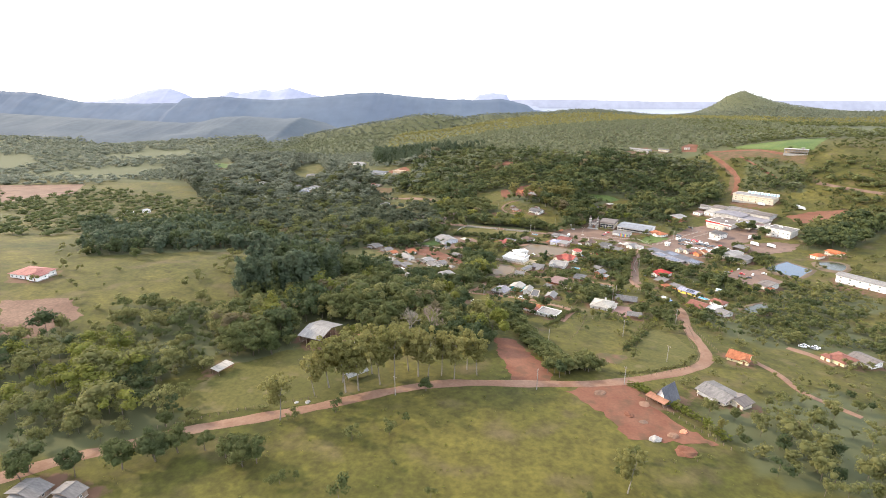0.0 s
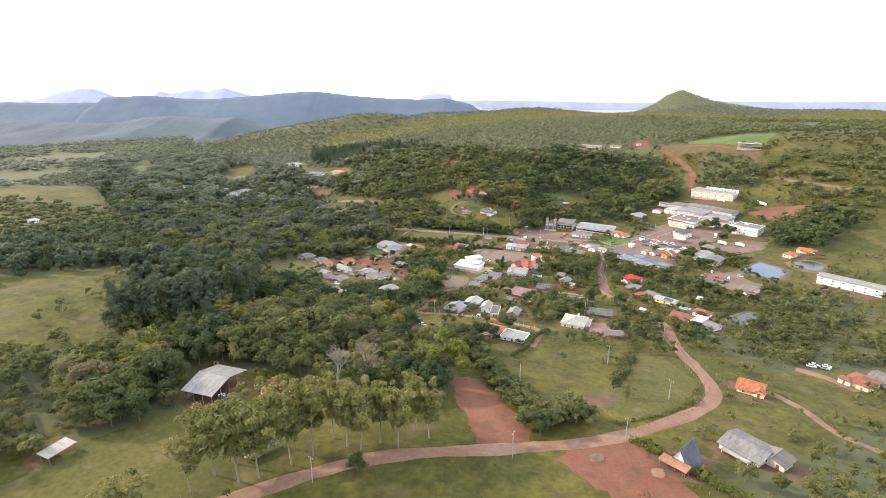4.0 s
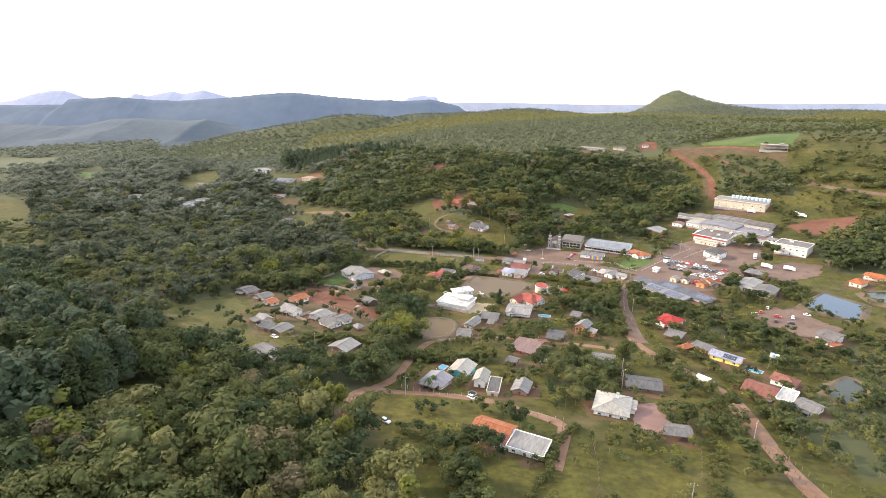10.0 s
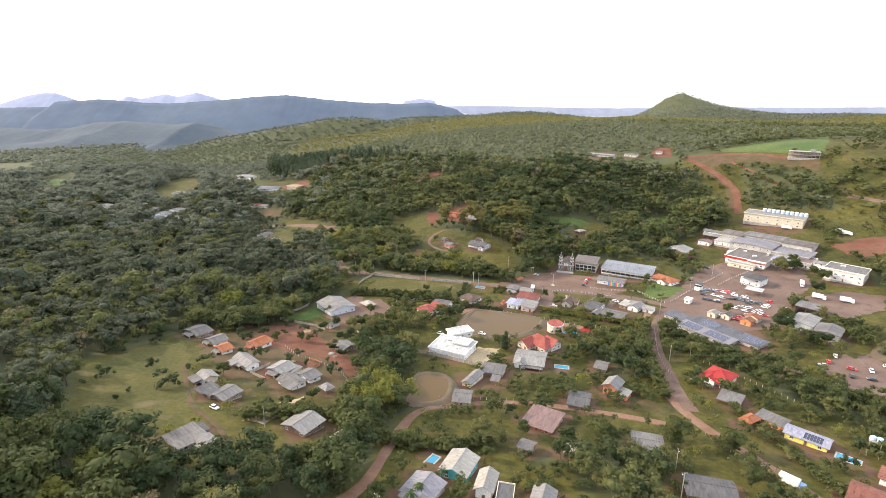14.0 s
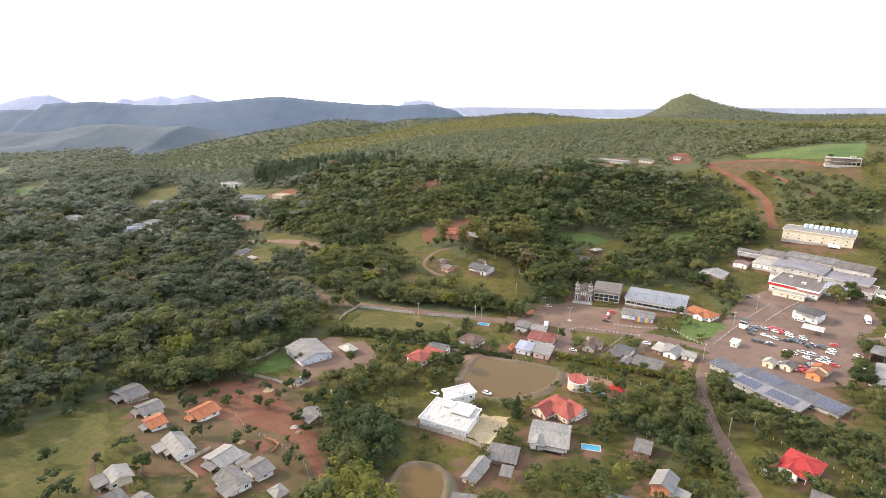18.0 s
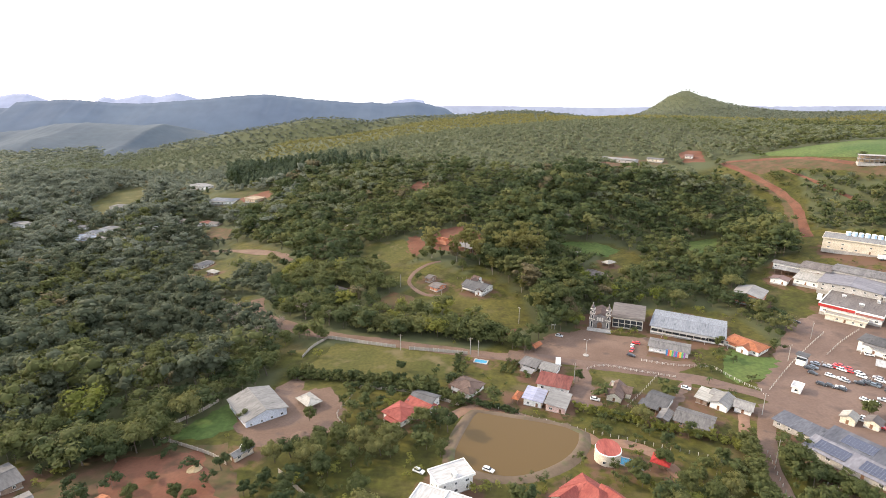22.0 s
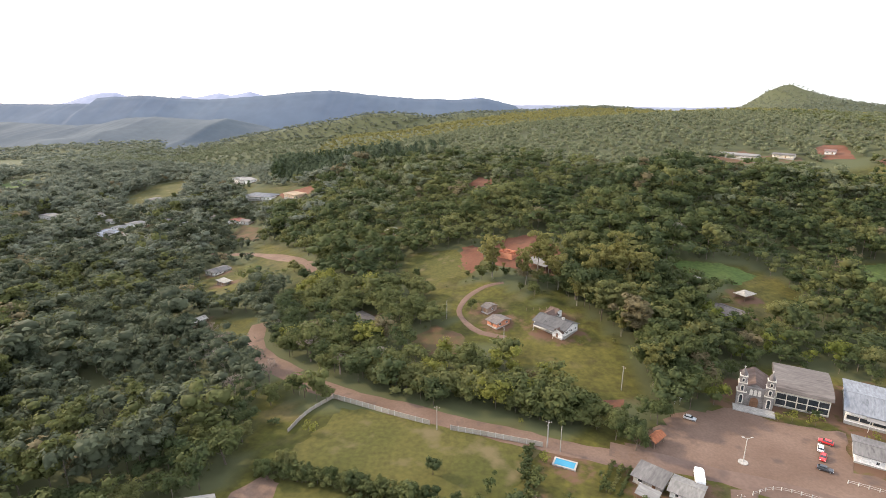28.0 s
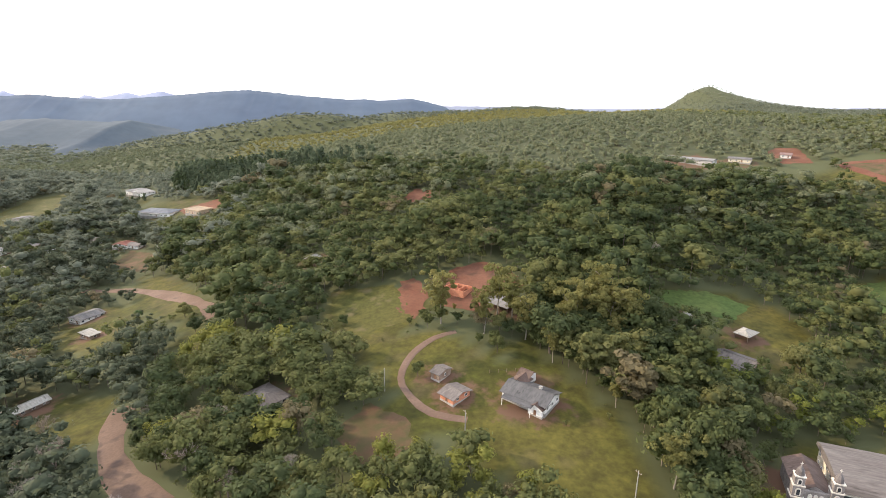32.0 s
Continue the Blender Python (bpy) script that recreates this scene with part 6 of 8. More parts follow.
def garden_wall(label, points, tall=1.8, material=PANELWALL):
    """A wall of upright concrete panels between posts."""
    line, run, places = spline(points, 0.5), 0.0, []
    last = line[0]
    places.append(last)
    for p in line[1:]:
        run += (p - last).length
        last = p
        if run >= 2.5:
            places.append(p)
            run = 0.0
    x0, y0 = places[0].x, places[0].y
    z0 = at(x0, y0)
    e = tagged(base("garden_wall", x0, y0), label, "wall", "garden walls")
    panel = shared_box("wall_panel%.1f" % tall, (2.5, 0.10, tall + 0.5), material)
    post = shared_box("wall_post%.1f" % tall, (0.2, 0.2, tall + 0.75), POSTWHITE)
    for a, b in zip(places, places[1:]):
        c, way = (a + b) / 2, b - a
        turn = math.degrees(math.atan2(way.y, way.x))
        share("wall_panel", panel, e, pose(c.x - x0, c.y - y0, at(c.x, c.y) - z0 - 0.5, 0, 0, turn))
        share("wall_post", post, e, pose(a.x - x0, a.y - y0, at(a.x, a.y) - z0 - 0.6, 0, 0, turn))


pole(116.6, 234.6, 38, 10)
pole(-4.9, 266.5, -34, 9)
pole(31.6, 170.1, 77, 9)
pole(75.4, 195.7, -22, 10)
pole(61.1, 128.5, -29, 9)
pole(41.8, 518.2, -7, 9)
pole(155.5, 457.8, -43, 10)
pole(45.4, 515.3, 83, 9)
pole(195.4, 501.1, 21, 9)
pole(221.6, 522.2, 76, 10)
pole(3.6, 605.0, 88, 9)
pole(29.6, 579.6, -66, 9)
pole(72.5, 552.6, -64, 10)
pole(41.5, 517.0, 63, 9)
pole(6.3, 523.5, -8, 9)
pole(86.7, 488.9, -5, 10)
pole(92.4, 295.6, 82, 9)
pole(145.0, 394.5, -33, 9)
pole(86.8, 279.8, 22, 10)
pole(89.2, 161.4, -47, 9)
pole(-51.5, 318.5, -70, 9)
pole(141.2, 427.2, -4, 10)
pole(132.5, 390.6, 76, 9)
pole(-37.1, 104.1, -35, 9)
pole(21.9, 116.4, 55, 10)
street_lamp(100.3, 515.8)
fence("white post fence along the village street", [(96.6, 501.3), (105.4, 503.8), (121.1, 497.1), (136.0, 490.3)], 2.2, 1.3, 0.2, POSTWHITE, 2, POSTWHITE)
fence("white post fence along the village street", [(156.8, 498.9), (160.3, 488.1), (163.7, 479.5), (167.2, 474.9)], 2.2, 1.3, 0.2, POSTWHITE, 2, POSTWHITE)
fence("white post fence along the village street", [(170.6, 476.3), (190.2, 493.9), (211.6, 511.6), (232.8, 527.8)], 2.2, 1.3, 0.2, POSTWHITE, 2, POSTWHITE)
fence("wire fence on pale concrete posts", [(34.9, 473.1), (47.6, 467.5), (59.6, 461.4), (74.6, 453.4), (92.3, 445.0), (108.9, 437.2), (124.3, 429.8)], 2.6, 1.5, 0.18, POSTWHITE)
fence("white post fence along the village street", [(217.6, 504.8), (235.2, 517.7), (253.5, 528.8)], 2.2, 1.3, 0.2, POSTWHITE, 2, POSTWHITE)
fence("white post fence along the village street", [(209.4, 497.2), (213.8, 490.1), (219.9, 479.2)], 2.2, 1.3, 0.2, POSTWHITE, 2, POSTWHITE)
fence("wire fence on weathered timber posts round a field", [(122.7, 230.5), (113.7, 189.0), (107.0, 169.2), (96.3, 154.4), (79.5, 143.1), (64.1, 135.4)], 3.0, 1.3, 0.16, WOOD)
fence("wire fence on weathered timber posts round a field", [(125.2, 260.1), (116.9, 218.1), (111.0, 187.0), (111.8, 173.7)], 3.0, 1.3, 0.16, WOOD)
fence("wire fence on weathered timber posts round a field", [(124.0, 232.5), (123.4, 201.3), (123.1, 183.8)], 3.0, 1.3, 0.16, WOOD)
fence("wire fence on pale concrete posts", [(150.7, 415.0), (170.6, 384.0), (182.9, 353.0), (194.0, 330.2)], 2.6, 1.5, 0.18, POSTWHITE)
fence("wire fence on weathered timber posts round a field", [(126.9, 311.8), (127.9, 279.7), (128.8, 256.4)], 3.0, 1.3, 0.16, WOOD)
fence("wire fence on pale concrete posts", [(35.8, 259.4), (44.3, 252.4), (53.9, 248.2)], 2.6, 1.5, 0.18, POSTWHITE)
fence("wire fence on pale concrete posts", [(-7.0, 275.5), (1.4, 270.7), (13.8, 267.6), (19.5, 269.0)], 2.6, 1.5, 0.18, POSTWHITE)
fence("wire fence on pale concrete posts", [(142.1, 433.2), (129.3, 395.6), (126.3, 373.4)], 2.6, 1.5, 0.18, POSTWHITE)
fence("wire fence on weathered timber posts round a field", [(-121.4, 72.2), (-95.1, 86.7), (-69.0, 98.3)], 3.0, 1.3, 0.16, WOOD)
fence("wire fence on weathered timber posts round a field", [(66.2, 124.4), (76.1, 102.6), (89.4, 82.6)], 3.0, 1.3, 0.16, WOOD)
fence("white post fence along the village street", [(-13.5, 457.1), (-17.9, 466.3), (-15.0, 475.6), (-12.7, 483.6)], 2.2, 1.3, 0.2, POSTWHITE, 2, POSTWHITE)
fence("wire fence on weathered timber posts round a field", [(41.3, 610.9), (53.8, 611.5)], 3.0, 1.3, 0.16, WOOD)
fence("white post fence along the village street", [(126.0, 508.4), (139.4, 502.3), (156.3, 498.9)], 2.2, 1.3, 0.2, POSTWHITE, 2, POSTWHITE)
fence("white post fence along the village street", [(103.8, 467.7), (118.9, 483.6), (126.7, 492.4)], 2.2, 1.3, 0.2, POSTWHITE, 2, POSTWHITE)
fence("wire fence on weathered timber posts round a field", [(61.0, 271.6), (51.8, 241.5), (43.9, 215.3)], 3.0, 1.3, 0.16, WOOD)
fence("wire fence on weathered timber posts round a field", [(106.6, 273.4), (96.2, 231.7), (86.6, 211.1)], 3.0, 1.3, 0.16, WOOD)
fence("wire fence on pale concrete posts", [(13.6, 349.5), (35.5, 349.0), (65.0, 347.5)], 2.6, 1.3, 0.18, POSTWHITE)
fence("wire fence on pale concrete posts", [(148.8, 387.7), (160.0, 366.0), (168.0, 345.0)], 2.6, 1.3, 0.18, POSTWHITE)
fence("wire fence on pale concrete posts", [(115.2, 320.0), (121.0, 299.4)], 2.6, 1.3, 0.18, POSTWHITE)
fence("wire fence on weathered timber posts round a field", [(62.0, 243.0), (58.0, 222.0), (52.0, 200.0), (44.0, 180.0)], 3.0, 1.3, 0.16, WOOD)
garden_wall("long wall of pale concrete panels", [(-33.7, 542.1), (-9.1, 531.1), (5.2, 525.6)], 1.9)
garden_wall("long wall of pale concrete panels", [(10.9, 523.7), (40.7, 516.9)], 1.9)
garden_wall("long wall of pale concrete panels", [(-32.2, 429.1), (-13.8, 410.3), (9.0, 399.7), (28.1, 388.9), (39.3, 379.8)], 1.9)
garden_wall("long wall of pale concrete panels", [(-81.8, 451.0), (-59.8, 440.3), (-49.9, 432.6)], 1.5)
garden_wall("long wall of pale concrete panels", [(-85.0, 457.3), (-74.8, 472.0), (-69.6, 482.9)], 1.5)
garden_wall("long wall of pale concrete panels", [(-1.2, 310.2), (9.8, 307.7)], 1.5)
garden_wall("long wall of pale concrete panels", [(-10.8, 487.7), (12.6, 482.3), (32.6, 471.3)], 1.5)
garden_wall("long wall of pale concrete panels", [(-34.1, 542.1), (-40.5, 532.0), (-43.8, 518.6)], 1.5)

BRICKWALL = wall_material("brick")
garden_wall("low wall of bare red brick round a yard", [(-73.6, 369.9), (-67.4, 382.0)], 1.5, BRICKWALL)
garden_wall("low wall of bare red brick round a yard", [(-72.6, 369.0), (-63.5, 361.7)], 1.5, BRICKWALL)
garden_wall("low wall of bare red brick round a yard", [(-50.8, 389.8), (-44.4, 385.6), (-45.8, 378.1)], 1.0, BRICKWALL)
fence("wire fence on pale concrete posts", [(-67.0, 405.8), (-57.3, 393.6), (-51.0, 390.2)], 2.2, 1.5, 0.18, POSTWHITE)
fence("wire fence on pale concrete posts", [(-44.0, 385.0), (-33.0, 374.5), (-27.0, 362.0)], 2.2, 1.5, 0.18, POSTWHITE)

# ---- single things of the village ----
def round_tower(x, y):
    e = tagged(base("round_tower", x, y), "round beige pool house with a sloping red roof", "pool house")
    bm = bmesh.new()
    pipe(bm, (0, 0, -1.5), (0, 0, 4.4), 4.6, 4.6, 32)
    part("tower_wall", bm, wall_material("beige"), e)
    bm = bmesh.new()
    low, high = [], []
    for k in range(32):
        c, v = math.cos(6.2832 * k / 32), math.sin(6.2832 * k / 32)
        low.append(bm.verts.new((4.3 * c, 4.3 * v, 4.45 + 0.12 * 4.3 * (v + 1))))
        high.append(bm.verts.new((4.3 * c, 4.3 * v, 4.60 + 0.12 * 4.3 * (v + 1))))
    bm.faces.new(high)
    bm.faces.new(low[::-1])
    for k in range(32):
        bm.faces.new((low[k], low[(k + 1) % 32], high[(k + 1) % 32], high[k]))
    part("tower_roof", bm, roof_material("red", "a"), e)
    bm = bmesh.new()
    for k in range(32):
        a, b = 6.2832 * k / 32, 6.2832 * (k + 1) / 32
        pipe(bm, (4.5 * math.cos(a), 4.5 * math.sin(a), 4.5), (4.5 * math.cos(b), 4.5 * math.sin(b), 4.5), 0.2, 0.2, 4)
    part("rim_band", bm, FRAME, e)
    for k in range(3):
        window(e, -2.6 + 2.6 * k, -4.62 + (0.55 if k != 1 else 0), 1.2, 0, 1.1, 1.1)
    TAKEN.append((x, y, 6))


POOLWATER = water_material("pool_water", (0.04, 0.22, 0.33), 0.08)


def pool(x, y, turn, w, d):
    e = tagged(base("swimming_pool", x, y, turn), "turquoise swimming pool with a pale stone rim", "pool", "swimming pools")
    for s in (-1, 1):
        part("pool_rim", boxed(-w / 2 - 0.5, w / 2 + 0.5, s * (d / 2 + 0.25) - 0.25, s * (d / 2 + 0.25) + 0.25, -0.8, 0.35), CONCRETE, e)
        part("pool_rim", boxed(s * (w / 2 + 0.25) - 0.25, s * (w / 2 + 0.25) + 0.25, -d / 2, d / 2, -0.8, 0.352), CONCRETE, e)
    bm = bmesh.new()
    box(bm, -w / 2, w / 2, -d / 2, d / 2, -0.8, 0.25)
    part("pool_surface", bm, POOLWATER, e)
    TAKEN.append((x, y, max(w, d) / 2 + 1))


def heap(x, y, r, tall, material, label):
    rng = random.Random(int(x * 3 + y))
    bm = bmesh.new()
    bmesh.ops.create_icosphere(bm, subdivisions=3, radius=1.0)
    for v in bm.verts:
        n = 1 + 0.35 * noise.noise(v.co * 2.2 + Vector((x, y, 0)))
        v.co = Vector((v.co.x * r * n, v.co.y * r * 0.8 * n, (max(v.co.z, -0.15)) * tall * n))
    me = bpy.data.meshes.new("heap")
    bm.to_mesh(me)
    bm.free()
    me.materials.append(material)
    ob = new("heap", me)
    ob.matrix_world = pose(x, y, at(x, y), 0, 0, rng.uniform(0, 90))
    tagged(ob, label, "heap", "heaps of material")


def water_tower(x, y):
    e = tagged(base("water_tower", x, y, -40), "small steel water tower with a pale blue tank", "tower")
    for u in (-1.6, 1.6):
        for v in (-1.1, 1.1):
            bm = bmesh.new()
            pipe(bm, (u * 1.15, v * 1.15, -1), (u, v, 6.2), 0.11, 0.09, 6)
            part("leg", bm, CONCRETE, e)
    part("platform", boxed(-2.1, 2.1, -1.6, 1.6, 6.2, 6.4), CONCRETE, e)
    for u in (-1.0, 1.0):
        bm = bmesh.new()
        pipe(bm, (u, 0, 6.4), (u, 0, 7.7), 0.85, 0.95, 16)
        pipe(bm, (u, 0, 7.7), (u, 0, 8.0), 0.95, 0.3, 16)
        part("tank", bm, TANKBLUE, e)


TANKBLUE = surface("tank_blue", (0.42, 0.55, 0.66), (0.52, 0.64, 0.74), 0.5, 3, 0.5, 0.05, vary=0.08)


def storage_tanks(x, y, turn, z, count, gap):
    """A row of round tanks on a hall's roof."""
    first = None
    way = Vector((math.cos(radians(turn)), math.sin(radians(turn)), 0))
    for k in range(count):
        p = Vector((x, y, z)) + way * gap * k
        m = pose(p.x, p.y, p.z)
        if first is None:
            first = tagged(base("storage_tank", p.x, p.y, z=p.z), "round pale blue storage tank on a flat roof", "tank", "tanks on the roof")
            bm = bmesh.new()
            pipe(bm, (0, 0, 0), (0, 0, 2.6), 1.55, 1.6, 18)
            part("shell", bm, TANKBLUE, first)
            bm = bmesh.new()
            pipe(bm, (0, 0, 2.6), (0, 0, 3.0), 1.65, 1.2, 18)
            part("lid", bm, FRAME, first)
        else:
            copy_thing(first, m)


def solar_array(x, y, turn, z, tilt, columns, rows, w=1.0, d=1.65):
    e = new("solar_array")
    e.matrix_world = pose(x, y, z, tilt[0], tilt[1], turn)
    tagged(e, "dark blue solar panels in rows on a roof", "solar panel", "solar arrays")
    cell = shared_box("solar_cell", (w - 0.05, d - 0.05, 0.05), PANEL)
    rim = shared_box("solar_rim", (w - 0.01, d - 0.01, 0.04), STEEL)
    for i in range(columns):
        for j in range(rows):
            m = pose((i - (columns - 1) / 2) * w, (j - (rows - 1) / 2) * d, 0.14)
            p = share("panel", cell, e, m)
            share("panel_rim", rim, p, pose(0, 0, -0.012))


def concrete_frame(x, y, turn, w, d):
    e = tagged(base("building_shell", x, y, turn), "unfinished concrete building shell on the red hillside", "building")
    for z in (0.2, 3.6, 7.0):
        part("floor_slab", boxed(-w / 2, w / 2, -d / 2, d / 2, z - (2.5 if z < 1 else 0), z + 0.4), CONCRETE, e)
    col = shared_box("column", (0.6, 0.6, 3.2), CONCRETE)
    n = 9
    for z in (0.5, 3.9):
        for i in range(n):
            for v in (-d / 2 + 0.6, d / 2 - 0.6):
                share("column", col, e, pose(-w / 2 + 0.8 + (w - 1.6) * i / (n - 1), v, z))
    part("back_wall", boxed(-w / 2 + 1, w / 2 - 1, d / 2 - 2.4, d / 2 - 2.0, 0, 7), wall_material("sandwall"), e)
    part("stair_core", boxed(w * 0.18, w * 0.33, -d / 4, d / 4, 7.4, 9.4), CONCRETE, e)


def brick_shell(x, y, turn, w, d):
    e = tagged(base("unfinished_house", x, y, turn), "roofless house of raw orange brick on red earth", "house")
    m = wall_material("brick")
    for s in (-1, 1):
        part("brick_wall", boxed(-w / 2, w / 2, s * d / 2 - 0.1, s * d / 2 + 0.1, -1.5, 2.6), m, e)
        part("brick_wall", boxed(s * w / 2 - 0.1, s * w / 2 + 0.1, -d / 2 + 0.1, d / 2 - 0.1, -1.5, 2.3), m, e)
    for u in (-w / 6, w / 5):
        part("partition", boxed(u - 0.1, u + 0.1, -d / 2 + 0.1, d / 2 - 0.1, -1.5, 2.4), m, e)
    part("cross_wall", boxed(-w / 6 + 0.1, w / 5 - 0.1, -0.1, 0.1, -1.5, 2.2), m, e)
    part("floor_slab", boxed(-w / 2 + 0.1, w / 2 - 0.1, -d / 2 + 0.1, d / 2 - 0.1, -1, 0.1), CONCRETE, e)
    TAKEN.append((x, y, max(w, d) / 2))


def sign_board(x, y, turn):
    e = tagged(base("sign_board", x, y, turn), "tall white sign board on two posts at the roadside", "sign")
    for u in (-0.8, 0.8):
        part("sign_post", boxed(u - 0.08, u + 0.08, -0.08, 0.08, -1, 3), STEEL, e)
    p = part("board", boxed(-1.3, 1.3, -0.12, 0.12, 2.6, 7.4), FRAME, e)
    for k, z in enumerate((6.6, 6.0, 4.8, 4.3)):
        part("writing_bar", boxed(-0.9, 0.9 - 0.3 * (k % 2), -0.135, -0.121, z, z + 0.28), TANKBLUE if k < 2 else CAP, p)


def trampoline(x, y):
    e = tagged(base("trampoline", x, y), "round black trampoline on a lawn", "trampoline", "trampolines")
    bm = bmesh.new()
    pipe(bm, (0, 0, 0.72), (0, 0, 0.78), 1.5, 1.5, 18)
    part("mat", bm, RUBBER, e)
    bm = bmesh.new()
    for k in range(18):
        a, b = 6.2832 * k / 18, 6.2832 * (k + 1) / 18
        pipe(bm, (1.7 * math.cos(a), 1.7 * math.sin(a), 0.76), (1.7 * math.cos(b), 1.7 * math.sin(b), 0.76), 0.14, 0.14, 4)
    part("padding", bm, STEEL, e)
    for k in range(4):
        a = 6.2832 * k / 4
        bm = bmesh.new()
        pipe(bm, (1.6 * math.cos(a), 1.6 * math.sin(a), -0.2), (1.6 * math.cos(a), 1.6 * math.sin(a), 0.7), 0.05, 0.05, 5)
        part("leg", bm, STEEL, e)


def gatehouse(x, y, turn):
    e = tagged(base("gatehouse", x, y, turn), "small white gatehouse with a glazed upper floor", "booth")
    part("lower_floor", boxed(-2, 2, -2, 2, -1, 3.0), wall_material("white"), e)
    part("glazing", boxed(-1.9, 1.9, -1.9, 1.9, 3.0, 4.2), GLASS, e)
    part("upper_floor", boxed(-2, 2, -2, 2, 4.2, 5.2), wall_material("paleblue"), e)
    part("booth_roof", boxed(-2.6, 2.6, -2.6, 2.6, 5.2, 5.5), roof_material("darkgrey", "a"), e)
    TAKEN.append((x, y, 4))


STRIPES = [(0.06, 0.20, 0.42), (0.55, 0.12, 0.10), (0.60, 0.42, 0.08), (0.10, 0.35, 0.18), (0.32, 0.14, 0.34)]


def painted_front(x, y, turn, z, count):
    """A boarded front in bright upright stripes."""
    e = tagged(base("painted_screen", x, y, turn, z=z), "board screen painted in bright upright rainbow stripes", "screen")
    for k in range(count):
        tone = STRIPES[k % 5]
        m = surface("stripe_%d" % (k % 5), tone, tuple(min(1, v * 1.2) for v in tone), 0.6, 3, 0.8, 0.1)
        part("stripe_board", boxed(k * 0.9, k * 0.9 + 0.86, -0.06, 0.06, -0.5, 3.3), m, e)


def band(x, y, turn, w, z, tall, tone, label, name="roof_sign_band"):
    e = new(name)
    e.matrix_world = pose(x, y, z, 0, 0, turn)
    tagged(e, label, "sign band")
    part("band_panel", boxed(-w / 2, w / 2, -0.15, 0.15, 0, tall), roof_material(tone, "a"), e)
    part("band_edge", boxed(-w / 2, w / 2, -0.2, 0.2, tall, tall + 0.12), FRAME, e)


def rooftop_box(x, y, z, turn, w, d, h, label):
    e = new("roof_unit")
    e.matrix_world = pose(x, y, z, 0, 0, turn)
    tagged(e, label, "roof unit", "units on flat roofs")
    part("casing", boxed(-w / 2, w / 2, -d / 2, d / 2, 0, h, 0.04), FRAME, e)
    part("grille", boxed(-w / 2 + 0.15, w / 2 - 0.15, -d / 2 - 0.02, -d / 2 + 0.05, 0.15, h - 0.15), STEEL, e)


def barrel(x, y):
    ob = base("barrel", x, y)
    tagged(ob, "blue plastic barrel under the barn roof", "barrel", "blue barrels")
    bm = bmesh.new()
    pipe(bm, (0, 0, 0), (0, 0, 0.45), 0.38, 0.42, 12)
    pipe(bm, (0, 0, 0.45), (0, 0, 0.95), 0.42, 0.38, 12)
    part("drum", bm, PAINT["b"], ob)
    bm = bmesh.new()
    pipe(bm, (0, 0, 0.95), (0, 0, 1.0), 0.40, 0.38, 12)
    part("lid", bm, FRAME, ob)


def hall_front(x, y, turn, z, w, low, tall, bays, rows, label):
    """A glazed front: dark panes between posts and rails, set before a wall."""
    e = tagged(base("glazed_front", x, y, turn, z), label, "facade")
    for k in range(bays + 1):
        u = -w / 2 + w * k / bays
        part("post", boxed(u - 0.14, u + 0.14, -0.22, 0, low - 0.2, low + tall), TRIM, e)
    for r in range(rows + 1):
        v = low + tall * r / rows
        part("rail", boxed(-w / 2, w / 2, -0.18, 0, v - 0.16, v + 0.16), TRIM, e)
    for k in range(bays):
        for r in range(rows):
            u, v = -w / 2 + w * k / bays, low + tall * r / rows
            part("pane", boxed(u + 0.15, u + w / bays - 0.15, -0.08, 0, v + 0.17, v + tall / rows - 0.17), GLASS, e)


round_tower(83.2, 433.1)
house(100.5, 428.2, -35, 6.5, 6.0, 2.8, "hip", "a", 1.6, "brightred", "open", "pavilion", "beside a pool")
pool(10.3, 299.5, 55, 5, 2.8)
pool(75.5, 384.7, -15, 6.5, 3)
pool(46.1, 509.6, -20, 6, 3)
pool(90.8, 430.3, -25, 8, 4)
pool(158.2, 303.2, -45, 7, 3.5)
heap(62.8, 85.6, 2.4, 1.1, CONCRETE, "grey gravel heap dumped on red earth")
heap(70.2, 89.0, 2.2, 0.9, CLAY, "pale earth heap beside a building plot")
heap(65.3, 111.2, 2.6, 0.4, CLAY, "low pale clay heap on red earth")
heap(71.8, 79.5, 4.0, 1.0, REDEARTH, "heap of dug red earth")
heap(48.7, 117.9, 3.0, 0.5, BROWNSOIL, "dark burnt brush pile on red earth")
heap(-71.5, 95.0, 1.3, 0.6, CONCRETE, "pale boulders at the roadside")
heap(-75.9, 94.2, 1.0, 0.5, CONCRETE, "pale boulders at the roadside")
heap(-48.5, 444.8, 2.0, 1.4, FRAME, "white heap of building stone")
heap(-61.5, 431.5, 2.6, 0.8, SAND, "pale heap of sand on red earth")
heap(-41.5, 398.5, 1.8, 0.9, CONCRETE, "heap of pale rubble beside the lane")
heap(-39.0, 394.5, 1.5, 0.7, WOOD, "heap of old boards beside the lane")
heap(-58.5, 386.5, 1.6, 0.5, SAND, "pale heap of sand on red earth")
heap(57.0, 101.5, 2.2, 0.8, REDEARTH, "heap of dug red earth")
heap(61.5, 97.0, 1.6, 0.5, GRAVEL, "grey gravel heap dumped on red earth")
heap(75.0, 92.5, 1.7, 0.8, wall_material("brick"), "stack of red bricks on a building plot")
heap(-29.7, 449.6, 4.5, 1.3, GRAVEL, "heap of gravel in a yard")
water_tower(169.0, 305.7)
sign_board(90.6, 545.9, -10)
trampoline(21.9, 270.0)
trampoline(106.3, 463.1)
concrete_frame(428, 742, -30, 30, 11)
